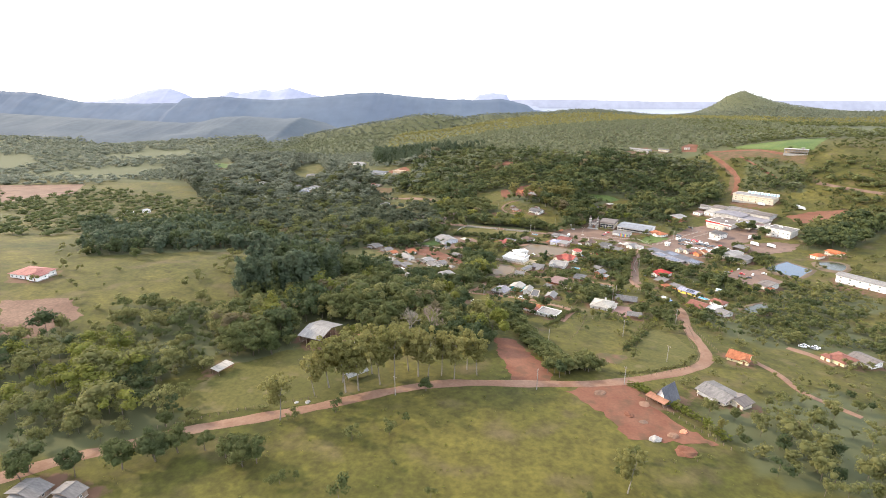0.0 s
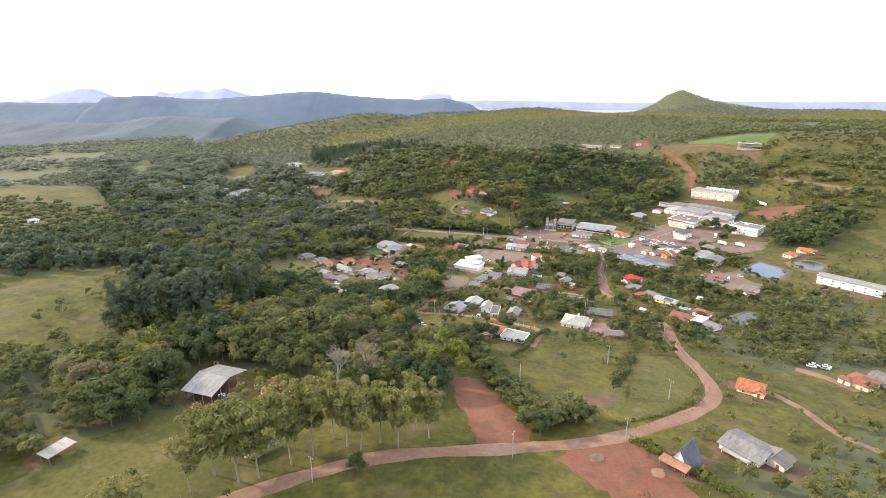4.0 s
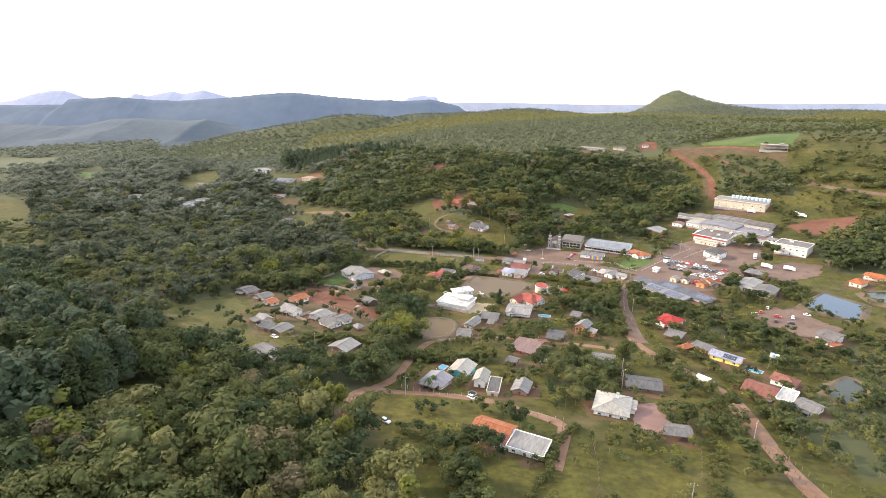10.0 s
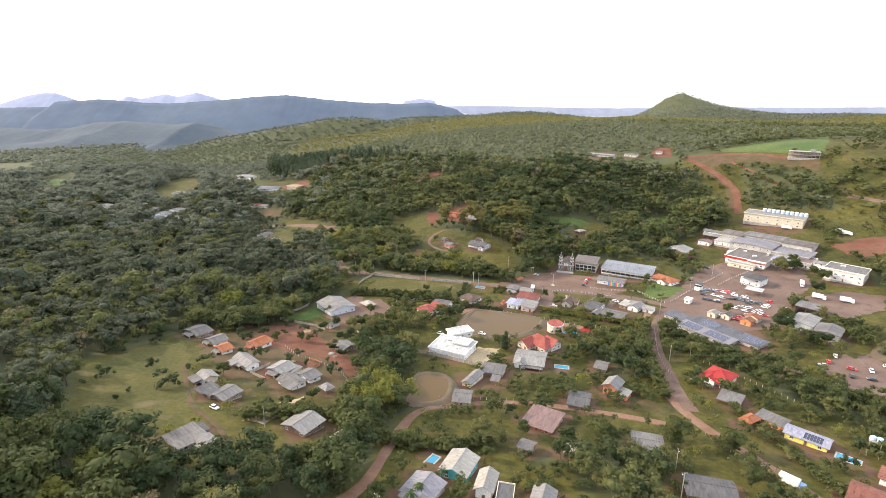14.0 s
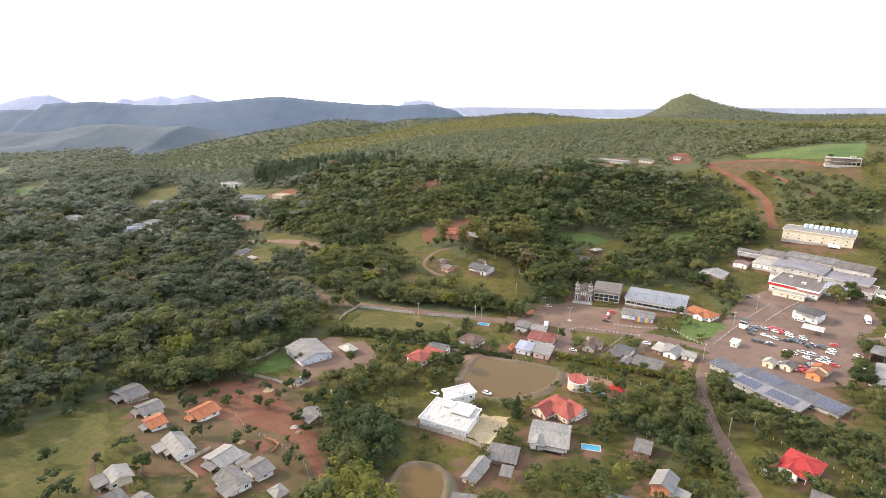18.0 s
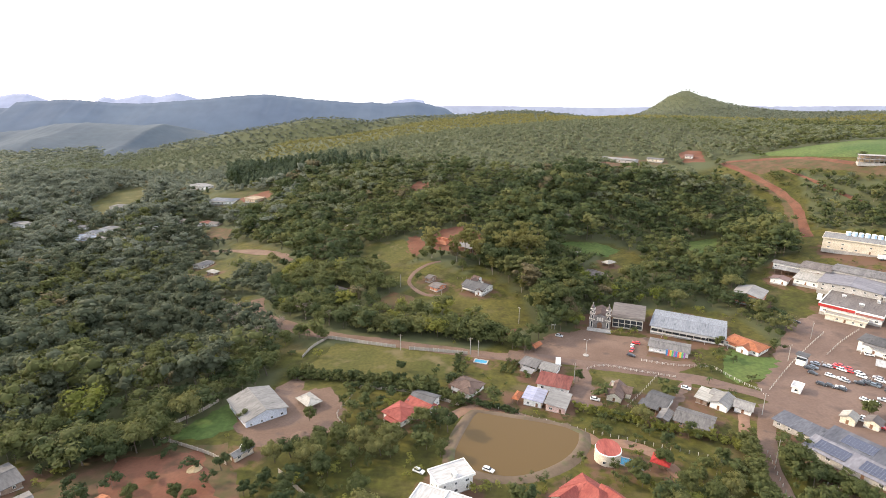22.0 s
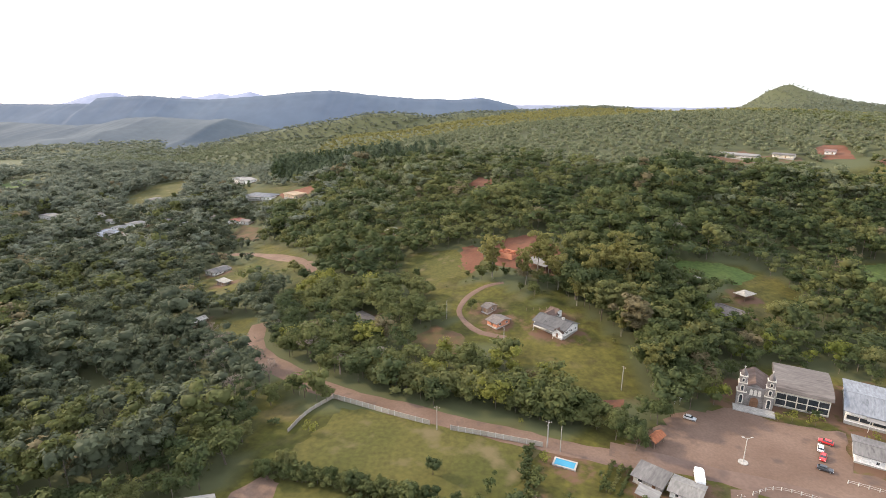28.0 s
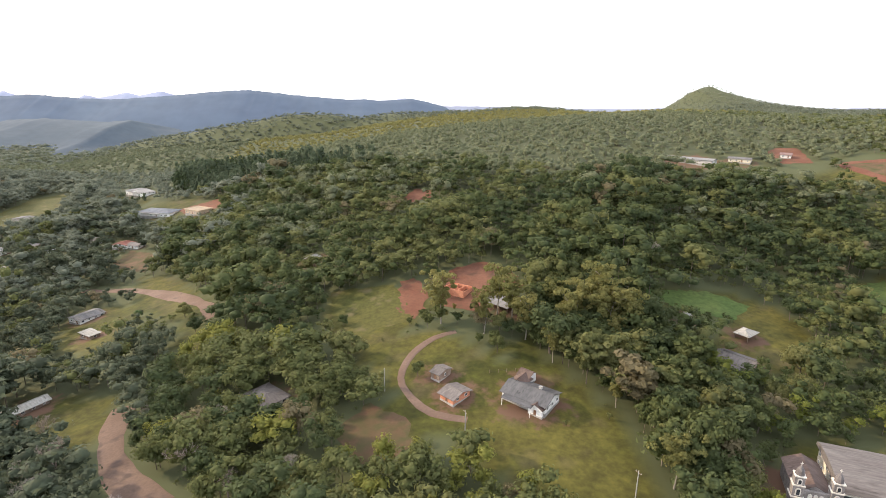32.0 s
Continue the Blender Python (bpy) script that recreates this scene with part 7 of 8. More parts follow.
storage_tanks(327.2, 637.4, -42, 20.5, 10, 3.7)
solar_array(151.6, 312.4, -46, 6.14, (15.5, 0), 6, 2)
house(166.6, 421.5, -60, 33, 10.5, 2.6, "mono", "a", 0.6, "lilacgrey", "greywall", "market_hall", "under solar panels")
house(162.6, 445.6, -60, 17, 10, 2.8, "mono", "a", 0.5, "slate", "greywall", "market_hall", "beside the lane")
SOLAR_LOW, SOLAR_HIGH = at(166.6, 421.5) + 2.95, -1.10
solar_array(162.3, 428.9, -60, SOLAR_LOW, (3.3, 0), 10, 4)
solar_array(169.9, 415.8, -60, SOLAR_LOW, (3.3, 0), 12, 4)
solar_array(173.6, 430.5, -60, SOLAR_HIGH, (3.0, 0), 10, 4)
solar_array(186.2, 408.6, -60, SOLAR_HIGH, (3.0, 0), 9, 4)
painted_front(140.5, 513.6, -29, -8.0, 10)
rooftop_box(20.9, 408.2, 0.12, -27, 3, 2, 1.0, "white ventilation unit on a flat roof")
rooftop_box(24.0, 398.8, 0.12, -27, 1.2, 1.2, 0.8, "white ventilation unit on a flat roof")
rooftop_box(27.2, 418.3, 0.50, -67, 2, 1.5, 1.4, "white ventilation unit on a flat roof")
rooftop_box(305.6, 504.0, 9.35, -48, 3, 2, 1.2, "white ventilation unit on a flat roof")
gatehouse(199.5, 497.5, 40)
brick_shell(34, 672, -35, 11, 8)
house(181.5, 474.5, 45, 6, 4.5, 3.0, "flat", "b", 0, "whiteflat", "white", "kiosk", "at the parking gate")
house(305, 520, -50, 16, 9, 5, "gable", "a", 1, "lightgrey", "white", "workshop", "beside the warehouse")
house(205.5, 441, -55, 8, 6, 3.2, "gable", "b", 1.3, "orange", "beige", "market_stall", "at the parking")
house(199, 436, -55, 7, 6, 3.2, "gable", "b", 1.3, "terracotta", "orangewall", "market_stall", "at the parking")
house(192, 446, -55, 6, 6, 3, "gable", "b", 1.2, "greybrown", "cream", "market_stall", "at the parking")
house(185.5, 450, -52, 6, 6, 3, "gable", "b", 1.3, "cream", "beige", "market_stall", "at the parking")
barrel(-83.0, 151.0)
barrel(-81.9, 151.3)
barrel(-80.9, 150.8)
barrel(-82.5, 152.1)
barrel(-81.4, 152.0)
house(27.2, 405.0, -27, 9, 8, 5.8, "flat", "b", 0, "whiteflat", "white", "house", "adjoining")
house(13.5, 400.2, -27, 7, 5, 3.2, "flat", "b", 0, "whiteflat", "white", "house", "adjoining")
# the market: halls built onto one another behind a white and red front
MZ = at(266.5, 549.5) + 3.55
house(266.5, 549.5, -48, 30, 31, 5.0, "flat", "b", 0, "greybrown", "white", "supermarket", "behind a red parapet")
house(282.4, 572.6, -48, 33, 26.5, 5.4, "gable", "b", 1.1, "lilacgrey", "greywall", "factory_hall", "in the market")
house(299.0, 585.5, -48, 32, 18.5, 4.6, "gable", "a", 1.0, "grey", "greywall", "factory_hall", "in the market")
house(300.2, 549.5, -48, 27, 23, 4.2, "flat", "b", 0, "lilacgrey", "greywall", "factory_hall", "in the market")
house(314.5, 563.8, -48, 23, 20.5, 4.7, "gable", "a", 0.9, "greybrown", "greywall", "factory_hall", "in the market")
house(285.7, 537.5, -48, 16.5, 17.5, 4.0, "gable", "a", 1.1, "lilac", "white", "shop", "beside the market")
house(298.7, 532.4, -48, 11.5, 20, 4.0, "flat", "b", 0, "pinkbrown", "white", "shop", "beside the market")
house(281.3, 601.8, -48, 18, 19, 4.4, "gable", "a", 1.4, "greybrown", "greywall", "factory_hall", "in the market")
house(267.8, 590.3, -48, 15, 19.5, 3.6, "mono", "a", 0.7, "cream", "white", "workshop", "beside the market yard")
house(262.9, 605.5, -48, 14, 8.5, 3.6, "mono", "a", 0.5, "lightgrey", "open", "shelter", "beside the market yard")
house(269.5, 613.4, -48, 19, 9, 3.8, "gable", "a", 0.9, "grey", "white", "long_hall", "by the market")
house(251.5, 594.6, -48, 11, 9, 3.2, "gable", "b", 1.0, "pinkbrown", "white", "workshop", "beside the market yard")
house(252.3, 538.0, -48, 20, 6.5, 3.4, "flat", "b", 0, "cream", "cream", "shop", "under the market front")
band(250.6, 543.9, -48, 17, MZ, 1.7, "brightred", "bright red parapet band on a shop front")
band(260.7, 532.6, -48, 12.2, MZ - 0.3, 1.3, "pinkred", "faded red parapet band on a shop front")
band(251.6, 556.4, 42, 18, MZ, 1.7, "brightred", "bright red parapet band on a shop front")
rooftop_box(265.9, 544.9, MZ + 1.55, -48, 2.5, 2, 1.2, "white ventilation unit on a flat roof")
rooftop_box(266.7, 559.1, MZ + 1.55, -48, 2, 1.6, 1.1, "white ventilation unit on a flat roof")
rooftop_box(278.9, 548.5, MZ + 1.55, -48, 1.6, 1.6, 1.4, "white ventilation unit on a flat roof")
house(62.4, 410.3, -54, 9, 8, 2.8, "gable", "b", 2.6, "red", "beige", "house", "adjoining")
house(75.8, 408.9, -54, 8, 9, 3.4, "gable", "a", 2.8, "red", "white", "house", "adjoining")
house(180.5, 512.7, -58, 7, 6, 2.8, "gable", "b", 1.4, "orange", "white", "house", "adjoining")
house(106.2, 477.3, -29, 6, 7, 2.8, "gable", "a", 1.3, "brown", "cream", "house", "adjoining")
house(111.7, 465.1, -42, 8, 5, 2.5, "mono", "a", 0.5, "darkgrey", "open", "porch", "adjoining")
house(55.1, 386.2, -18, 6, 6, 2.7, "gable", "b", 1.0, "lightgrey", "white", "house", "adjoining")
house(95.0, 352.7, -39, 6, 7, 2.6, "mono", "b", 0.5, "lightgrey", "orangewall", "house", "adjoining")
house(140.7, 366.2, -52, 7, 5, 2.8, "gable", "b", 1.2, "brightred", "white", "porch", "adjoining")
house(82.4, 259.9, -24, 6, 7, 2.8, "mono", "b", 0.4, "cream", "white", "house", "adjoining")
house(106.4, 120.1, -55, 9, 8, 2.6, "gable", "b", 1.1, "greybrown", "cream", "house", "adjoining")
house(130.5, 170.7, -37, 5, 4, 2.4, "gable", "b", 1.0, "orange", "paleyellow", "porch", "adjoining")
house(183.7, 193.0, -62, 6, 5, 2.6, "hip", "b", 1.0, "brownred", "paleyellow", "porch", "adjoining")
house(-277.6, 195.8, -8, 9, 9, 3.2, "gable", "b", 1.4, "pinkred", "white", "house", "adjoining")
house(54.5, 589.5, -40, 6, 6, 3.0, "gable", "b", 1.2, "brown", "white", "house", "adjoining")
house(51.2, 602.7, -40, 6, 6, 3.0, "gable", "b", 1.2, "brown", "white", "house", "adjoining")
house(-54.1, 372.3, -34, 6, 6, 2.6, "mono", "a", 0.4, "grey", "beige", "shed", "adjoining")
house(-51.4, 353.5, -41, 7, 5, 2.5, "mono", "a", 0.5, "grey", "open", "porch", "adjoining")
house(-83.9, 377.5, -46, 6, 5, 2.4, "mono", "a", 0.4, "lightgrey", "open", "porch", "adjoining")
house(-92.4, 355.1, -46, 7, 4, 2.3, "mono", "a", 0.3, "grey", "open", "porch", "adjoining")
house(-80.5, 343.0, -33, 6, 6, 2.3, "mono", "b", 0.4, "darkgrey", "wood", "shed", "adjoining")
house(-66.3, 301.9, -41, 7, 7, 2.6, "gable", "a", 0.8, "lightgrey", "greywall", "shed", "adjoining")
house(-71.9, 310.7, -41, 7, 5, 2.2, "mono", "a", 0.3, "darkgrey", "wood", "shed", "adjoining")
house(4.4, 275.1, -31, 8, 4, 2.3, "mono", "a", 0.3, "grey", "open", "porch", "adjoining")
house(28.3, 228.5, -30, 6, 5, 2.6, "gable", "b", 1.0, "brownred", "white", "porch", "adjoining")
house(37.1, 479.4, -39, 6, 6, 2.6, "hip", "b", 1.2, "brown", "white", "house", "adjoining")
house(145.1, 471.3, -49, 7, 6, 2.6, "gable", "a", 0.9, "lightgrey", "white", "house", "adjoining")
house(71.0, 113.7, -49, 9, 3.5, 2.2, "mono", "a", 0.6, "terracotta", "open", "porch", "adjoining")
hall_front(132.4, 545.2, -24, -7.6, 15.8, 0.4, 4.8, 5, 2, "two-storey glazed front of the hall with beige beams")
hall_front(158.8, 529.9, -30, -7.1, 35.8, 1.2, 1.8, 10, 1, "row of dark windows between pale posts along the hall")

tread_ground(*LAND)

# ---- trees ----
def ball():
    bm = bmesh.new()
    bmesh.ops.create_icosphere(bm, subdivisions=1, radius=1.0)
    v = np.array([p.co[:] for p in bm.verts])
    f = np.array([[p.index for p in face.verts] for face in bm.faces])
    bm.free()
    return v, f[v[f][:, :, 2].mean(1) > -0.5]


BALL_V, BALL_F = ball()


def lumps_of(kind, rng):
    """Centres and radii of the leaf clumps of a crown about 1 unit high (z from 0 to 1), with the trunk's foot at z 0."""
    if kind == "e":      # tall and airy, clumps at the ends of bare limbs
        out = [((rng.normal(0, 0.05 + 0.11 * z), rng.normal(0, 0.05 + 0.11 * z), 0.40 + 0.56 * z), rng.uniform(0.040, 0.075)) for z in rng.uniform(0, 1, 58)]
    elif kind == "c":    # narrow and dense
        out = [((rng.normal(0, 0.05 + 0.06 * (1 - z)), rng.normal(0, 0.05 + 0.06 * (1 - z)), z), 0.06 + 0.13 * (1 - z)) for z in np.linspace(0.18, 0.96, 11)]
    elif kind == "s":    # small and open
        out = [((rng.normal(0, 0.2), rng.normal(0, 0.2), rng.uniform(0.35, 0.85)), rng.uniform(0.12, 0.2)) for _ in range(8)]
    elif kind == "y":    # bamboo-like plumes
        out = [((rng.normal(0, 0.22), rng.normal(0, 0.22), rng.uniform(0.35, 0.95)), rng.uniform(0.09, 0.15)) for _ in range(14)]
    elif kind == "f":    # far crowns: a few large clumps
        out = [((rng.normal(0, 0.2), rng.normal(0, 0.2), rng.uniform(0.15, 0.7)), rng.uniform(0.2, 0.32)) for _ in range(3)]
    elif kind == "m":    # a middling crown of the hill forests
        out = [((rng.normal(0, 0.17), rng.normal(0, 0.17), rng.uniform(0.34, 0.92)), rng.uniform(0.10, 0.19)) for _ in range(10)]
    else:                # broad round head
        out = []
        for _ in range(13):
            a, r, z = rng.uniform(0, 6.28), 0.36 * math.sqrt(rng.uniform(0, 1)), rng.uniform(0.0, 1.0)
            out.append(((r * math.cos(a), r * math.sin(a), 0.42 + 0.42 * z * (1 - 0.8 * r * r)), rng.uniform(0.13, 0.22)))
    return out


def crown_arrays(kind, seed, leaves, leaf, core=True, sprig=False, heart=0.76):
    rng = np.random.default_rng(seed)
    verts, faces, count = [], [], 0
    squash = 1.5 if kind in "yc" else 0.85
    for centre, r in lumps_of(kind, rng):
        if core:
            wob = 1 + rng.uniform(-0.3, 0.25, (len(BALL_V), 1))
            verts.append(BALL_V * wob * (r * heart) * (1, 1, squash) + centre)
            faces.append(BALL_F + count)
            count += len(BALL_V)
        way = rng.normal(size=(leaves, 3))
        way /= np.linalg.norm(way, axis=1)[:, None]
        way[:, 2] = np.where(way[:, 2] < -0.3, -way[:, 2], way[:, 2])
        p = np.array(centre) + way * r * rng.uniform(0.8, 1.25, (leaves, 1)) * (1, 1, squash)
        face = way + rng.normal(0, 0.30, (leaves, 3))
        u = np.cross(face, rng.normal(size=(leaves, 3)))
        u /= np.linalg.norm(u, axis=1)[:, None]
        w = np.cross(face, u)
        w /= np.linalg.norm(w, axis=1)[:, None]
        s = leaf * rng.uniform(0.6, 1.3, (leaves, 1))
        if sprig:
            verts.append(np.stack([p - u * s, p + w * s * 1.2, p + u * s], 1).reshape(-1, 3))
            faces.append(count + np.arange(leaves)[:, None] * 3 + (0, 1, 2))
            count += 3 * leaves
            continue
        quad = np.stack([p - u * s, p + w * s * 0.75, p + u * s, p - w * s * 0.75], 1).reshape(-1, 3)
        verts.append(quad)
        i = count + np.arange(leaves)[:, None] * 4
        faces.append(np.concatenate([i + (0, 1, 2), i + (0, 2, 3)]))
        count += 4 * leaves
    return np.concatenate(verts), np.concatenate(faces)


def trunk_mesh(kind, seed, limbs=5):
    rng = random.Random(seed)
    bm = bmesh.new()
    lean = Vector((rng.uniform(-0.03, 0.03), rng.uniform(-0.03, 0.03), 0))
    top = 0.8 if kind in "ec" else 0.55
    r = {"e": 0.014, "c": 0.016, "s": 0.018, "y": 0.012}.get(kind, 0.024)
    last, rl = Vector((0, 0, -0.12)), r * 1.25
    knots = []
    for k in range(1, 5):
        nxt = Vector((0, 0, top * k / 4)) + lean * k + Vector((rng.uniform(-0.012, 0.012), rng.uniform(-0.012, 0.012), 0))
        rn = r * (1 - 0.18 * k)
        pipe(bm, last, nxt, rl, rn, 6)
        last, rl = nxt, rn
        knots.append((nxt, rn))
    for k in range(limbs):
        p, rp = knots[rng.randrange(1, 4)]
        a = 6.283 * k / limbs + rng.uniform(-0.4, 0.4)
        reach = rng.uniform(0.14, 0.26)
        q = p + Vector((reach * math.cos(a), reach * math.sin(a), rng.uniform(0.08, 0.2)))
        pipe(bm, p, q, rp * 0.6, rp * 0.22, 4)
    me = bpy.data.meshes.new("trunk")
    bm.to_mesh(me)
    bm.free()
    return me


def bare_mesh(seed, depth=4):
    """A leafless tree: limbs that fork again and again."""
    rng = random.Random(seed)
    bm = bmesh.new()

    def grow(p, way, length, r, level):
        q = p + way * length
        pipe(bm, p, q, r, r * 0.68, 6 if level > 2 else 4)
        if level == 0:
            return
        for _ in range(3 if level > 1 else 4):
            turn = Vector((rng.uniform(-1, 1), rng.uniform(-1, 1), rng.uniform(-0.15, 0.7))).normalized()
            grow(q, (way * 0.75 + turn * 0.75).normalized(), length * rng.uniform(0.6, 0.8), r * 0.62, level - 1)

    pipe(bm, (0, 0, -0.1), (0, 0, 0.3), 0.03, 0.022, 7)
    for _ in range(3):
        turn = Vector((rng.uniform(-1, 1), rng.uniform(-1, 1), 1.1)).normalized()
        grow(Vector((0, 0, 0.3)), turn, 0.22, 0.017, depth)
    me = bpy.data.meshes.new("branching")
    bm.to_mesh(me)
    bm.free()
    return me


def palm_meshes(seed):
    rng = random.Random(seed)
    bm = bmesh.new()
    pipe(bm, (0, 0, -0.1), (0.02, 0.01, 0.35), 0.028, 0.022, 7)
    pipe(bm, (0.02, 0.01, 0.35), (0.03, 0.03, 0.72), 0.022, 0.018, 7)
    trunk = bpy.data.meshes.new("trunk")
    bm.to_mesh(trunk)
    bm.free()
    trunk.materials.append(BARK)
    bm = bmesh.new()
    for k in range(16):
        a, up = 6.283 * k / 16 + rng.uniform(-0.15, 0.15), rng.uniform(-0.1, 0.9)
        side = Vector((-math.sin(a), math.cos(a), 0))
        prev = None
        for s in range(6):
            u = s / 5
            c = Vector((0.03, 0.03, 0.72)) + Vector((math.cos(a), math.sin(a), 0)) * 0.34 * u + Vector((0, 0, up * 0.3 * u - 0.33 * u * u))
            wide = 0.045 * (1 - u) ** 0.5 + 0.006
            droop = Vector((0, 0, 0.35 * wide))
            row = [bm.verts.new(c - side * wide - droop), bm.verts.new(c), bm.verts.new(c + side * wide - droop)]
            if prev:
                bm.faces.new((prev[0], prev[1], row[1], row[0]))
                bm.faces.new((prev[1], prev[2], row[2], row[1]))
            prev = row
    crown = bpy.data.meshes.new("fronds")
    bm.to_mesh(crown)
    bm.free()
    crown.materials.append(LEAF_PALM)
    return trunk, crown


TREE_LABEL = {"e": "tall slender eucalyptus with an airy pale crown", "b": "round broadleaf tree with a dense green crown", "c": "narrow dark conifer standing in a garden",
              "s": "small open shrub-like tree on the grass", "y": "feathery clump of yellow-green bamboo", "w": "leafless tree with pale branching limbs", "p": "garden palm with arching green fronds"}
TREE_NAME = {"e": "eucalyptus_tree", "b": "broadleaf_tree", "c": "conifer", "s": "shrub", "y": "bamboo_clump", "w": "bare_tree", "p": "palm_tree"}
TREE_LEAF = {"e": (LEAF_GUM,), "b": (LEAF_MID, LEAF_DARK, LEAF_MID, LEAF_PALE), "c": (LEAF_DARK,), "s": (LEAF_PALE, LEAF_MID), "y": (LEAF_LIME,)}
TEMPLATES = {}


def template(kind, form):
    if (kind, form) not in TEMPLATES:
        if kind == "p":
            made = palm_meshes(form + 5)
        elif kind == "w":
            wood = bare_mesh(form + 9)
            wood.materials.append(BARK_PALE if form % 2 == 0 else BARK_DRY)
            made = (wood,)
        else:
            wood = trunk_mesh(kind, form + 3)
            wood.materials.append(BARK_PALE if kind == "e" else BARK)
            count, leaf = {"e": (60, 0.020), "b": (110, 0.032), "c": (80, 0.030), "s": (60, 0.045), "y": (80, 0.040)}[kind]
            v, f = crown_arrays(kind, form * 17 + ord(kind), count, leaf, kind not in "se")
            choice = TREE_LEAF[kind]
            made = (wood, mesh_of("crown", v, f, choice[form % len(choice)], False))
        TEMPLATES[kind, form] = made
    return TEMPLATES[kind, form]


PLANTED = []
planter = random.Random(4)


def tree(kind, x, y, tall):
    forms = {"b": 8, "e": 4, "s": 4, "w": 4, "y": 3}.get(kind, 2)
    made = template(kind, planter.randrange(forms))
    e = base(TREE_NAME[kind], x, y, planter.uniform(0, 360))
    wide = planter.uniform(0.85, 1.15)
    tall *= planter.uniform(0.92, 1.08)
    e.scale = (tall * wide, tall * wide, tall)
    tagged(e, TREE_LABEL[kind], "tree", TREE_NAME[kind].replace("_", " ") + "s")
    names = ("trunk", "fronds") if kind == "p" else ("branching",) if kind == "w" else ("trunk", "crown")
    for name, me in zip(names, made):
        share(name, me, e)
    PLANTED.append((x, y))


for place in ((-78, 82, 18), (-58, 104, 24), (-53, 106, 26), (-66, 107, 22), (-51, 121, 22), (-40, 117, 24), (-30, 121, 22), (-20, 124, 22), (-9, 131, 19), (-62, 112, 22), (-45, 112, 24), (-35, 126, 20), (-25, 117, 22), (-14, 121, 20), (-4, 126, 18), (-70, 100, 20), (46, 55, 14), (73, 630, 22), (90, 646, 24), (95, 638, 24), (99, 630, 22), (80, 638, 22), (90, 631, 22), (49, 648, 24), (54, 641, 22), (42, 636, 21), (25, 646, 21), (58, 631, 19),):
    tree("e", *place)
for place in ((-122, 91, 7), (-58, 89, 8), (47, 62, 9), (52, 73, 5), (-88, 104, 4), (-64, 48, 5), (38, 196, 5), (55, 197, 4), (73, 162, 6), (79, 181, 6)):
    tree("s", *place)
for place in ((-125, 96, 6), (-34, 77, 7), (-47, 72, 8), (-43, 43, 8), (-67, 47, 4), (-60, 50, 4), (-29, 59, 3), (33, 50, 3), (-15, 46, 4), (-30, 84, 5), (72, 160, 4), (80, 196, 4), (55, 225, 4), (156, 223, 3), (60, 235, 3), (57, 364, 4), (61, 357, 4), (51, 350, 4), (47, 347, 4), (-55, 463, 5), (134, 443, 4), (130, 447, 4), (109, 445, 4), (102, 449, 4),):
    tree("s", *place)
for place in ((94, 455, 3), (140, 442, 5), (23, 496, 6), (150, 502, 4), (169, 502, 4), (151, 511, 3), (59, 528, 5), (77, 586, 3), (62, 583, 2),):
    tree("s", *place)
for place in ((-100, 434, 11), (-95, 439, 12), (-90, 436, 11), (-86, 442, 12), (-82, 447, 11), (-92, 445, 12), (-78, 450, 10), (-98, 443, 12), (-52, 431, 7), (-56, 414, 5), (-40, 417, 6)):
    tree("b", *place)
for place in ((-150, 45, 11), (-133, 45, 11), (-120, 50, 12), (-113, 57, 12), (-106, 60, 10), (-147, 40, 10), (-162, 72, 10), (-155, 82, 9), (-160, 98, 9), (-148, 101, 10), (-140, 104, 8), (-128, 116, 7), (-111, 131, 11), (-103, 134, 12), (-80, 55, 9), (-76, 57, 10), (-56, 239, 13), (-50, 243, 14), (-62, 246, 13), (-44, 240, 13)):
    tree("b", *place)
for place in ((-83, 58, 10), (-88, 59, 8), (-97, 62, 7), (-111, 55, 10), (-25, 109, 6), (33, 130, 9), (38, 135, 8), (47, 139, 8), (28, 134, 7), (-251, 250, 9), (-170, 106, 9), (-69, 180, 10), (36, 134, 8), (31, 134, 8), (46, 140, 7), (100, 312, 12), (118, 308, 10), (122, 278, 8), (123, 262, 8), (91, 399, 9), (100, 391, 9), (108, 380, 9), (24, 223, 10), (19, 226, 10),):
    tree("b", *place)
for place in ((10, 222, 8), (16, 208, 9), (11, 208, 8), (4, 214, 7), (-5, 205, 9), (59, 311, 8), (74, 315, 9), (34, 310, 8), (29, 318, 8), (45, 319, 6), (208, 410, 10), (215, 403, 9), (-27, 416, 9), (-22, 433, 10), (-26, 437, 10), (-17, 426, 10), (-4, 415, 9), (-8, 432, 9), (-10, 399, 9), (108, 407, 9), (102, 413, 9), (109, 397, 10), (91, 407, 8), (101, 427, 8),):
    tree("b", *place)
for place in ((117, 412, 9), (145, 424, 10), (146, 415, 8), (222, 436, 10), (205, 407, 10), (280, 533, 10), (286, 524, 9), (290, 535, 9), (-84, 365, 7), (-74, 415, 6), (-61, 416, 6), (-46, 441, 6), (-19, 410, 7), (-41, 497, 7), (-37, 502, 7), (-29, 498, 6), (-22, 497, 6), (-14, 494, 6), (-7, 493, 6), (1, 491, 6), (8, 490, 6), (15, 488, 6), (22, 485, 6), (27, 452, 10),):
    tree("b", *place)
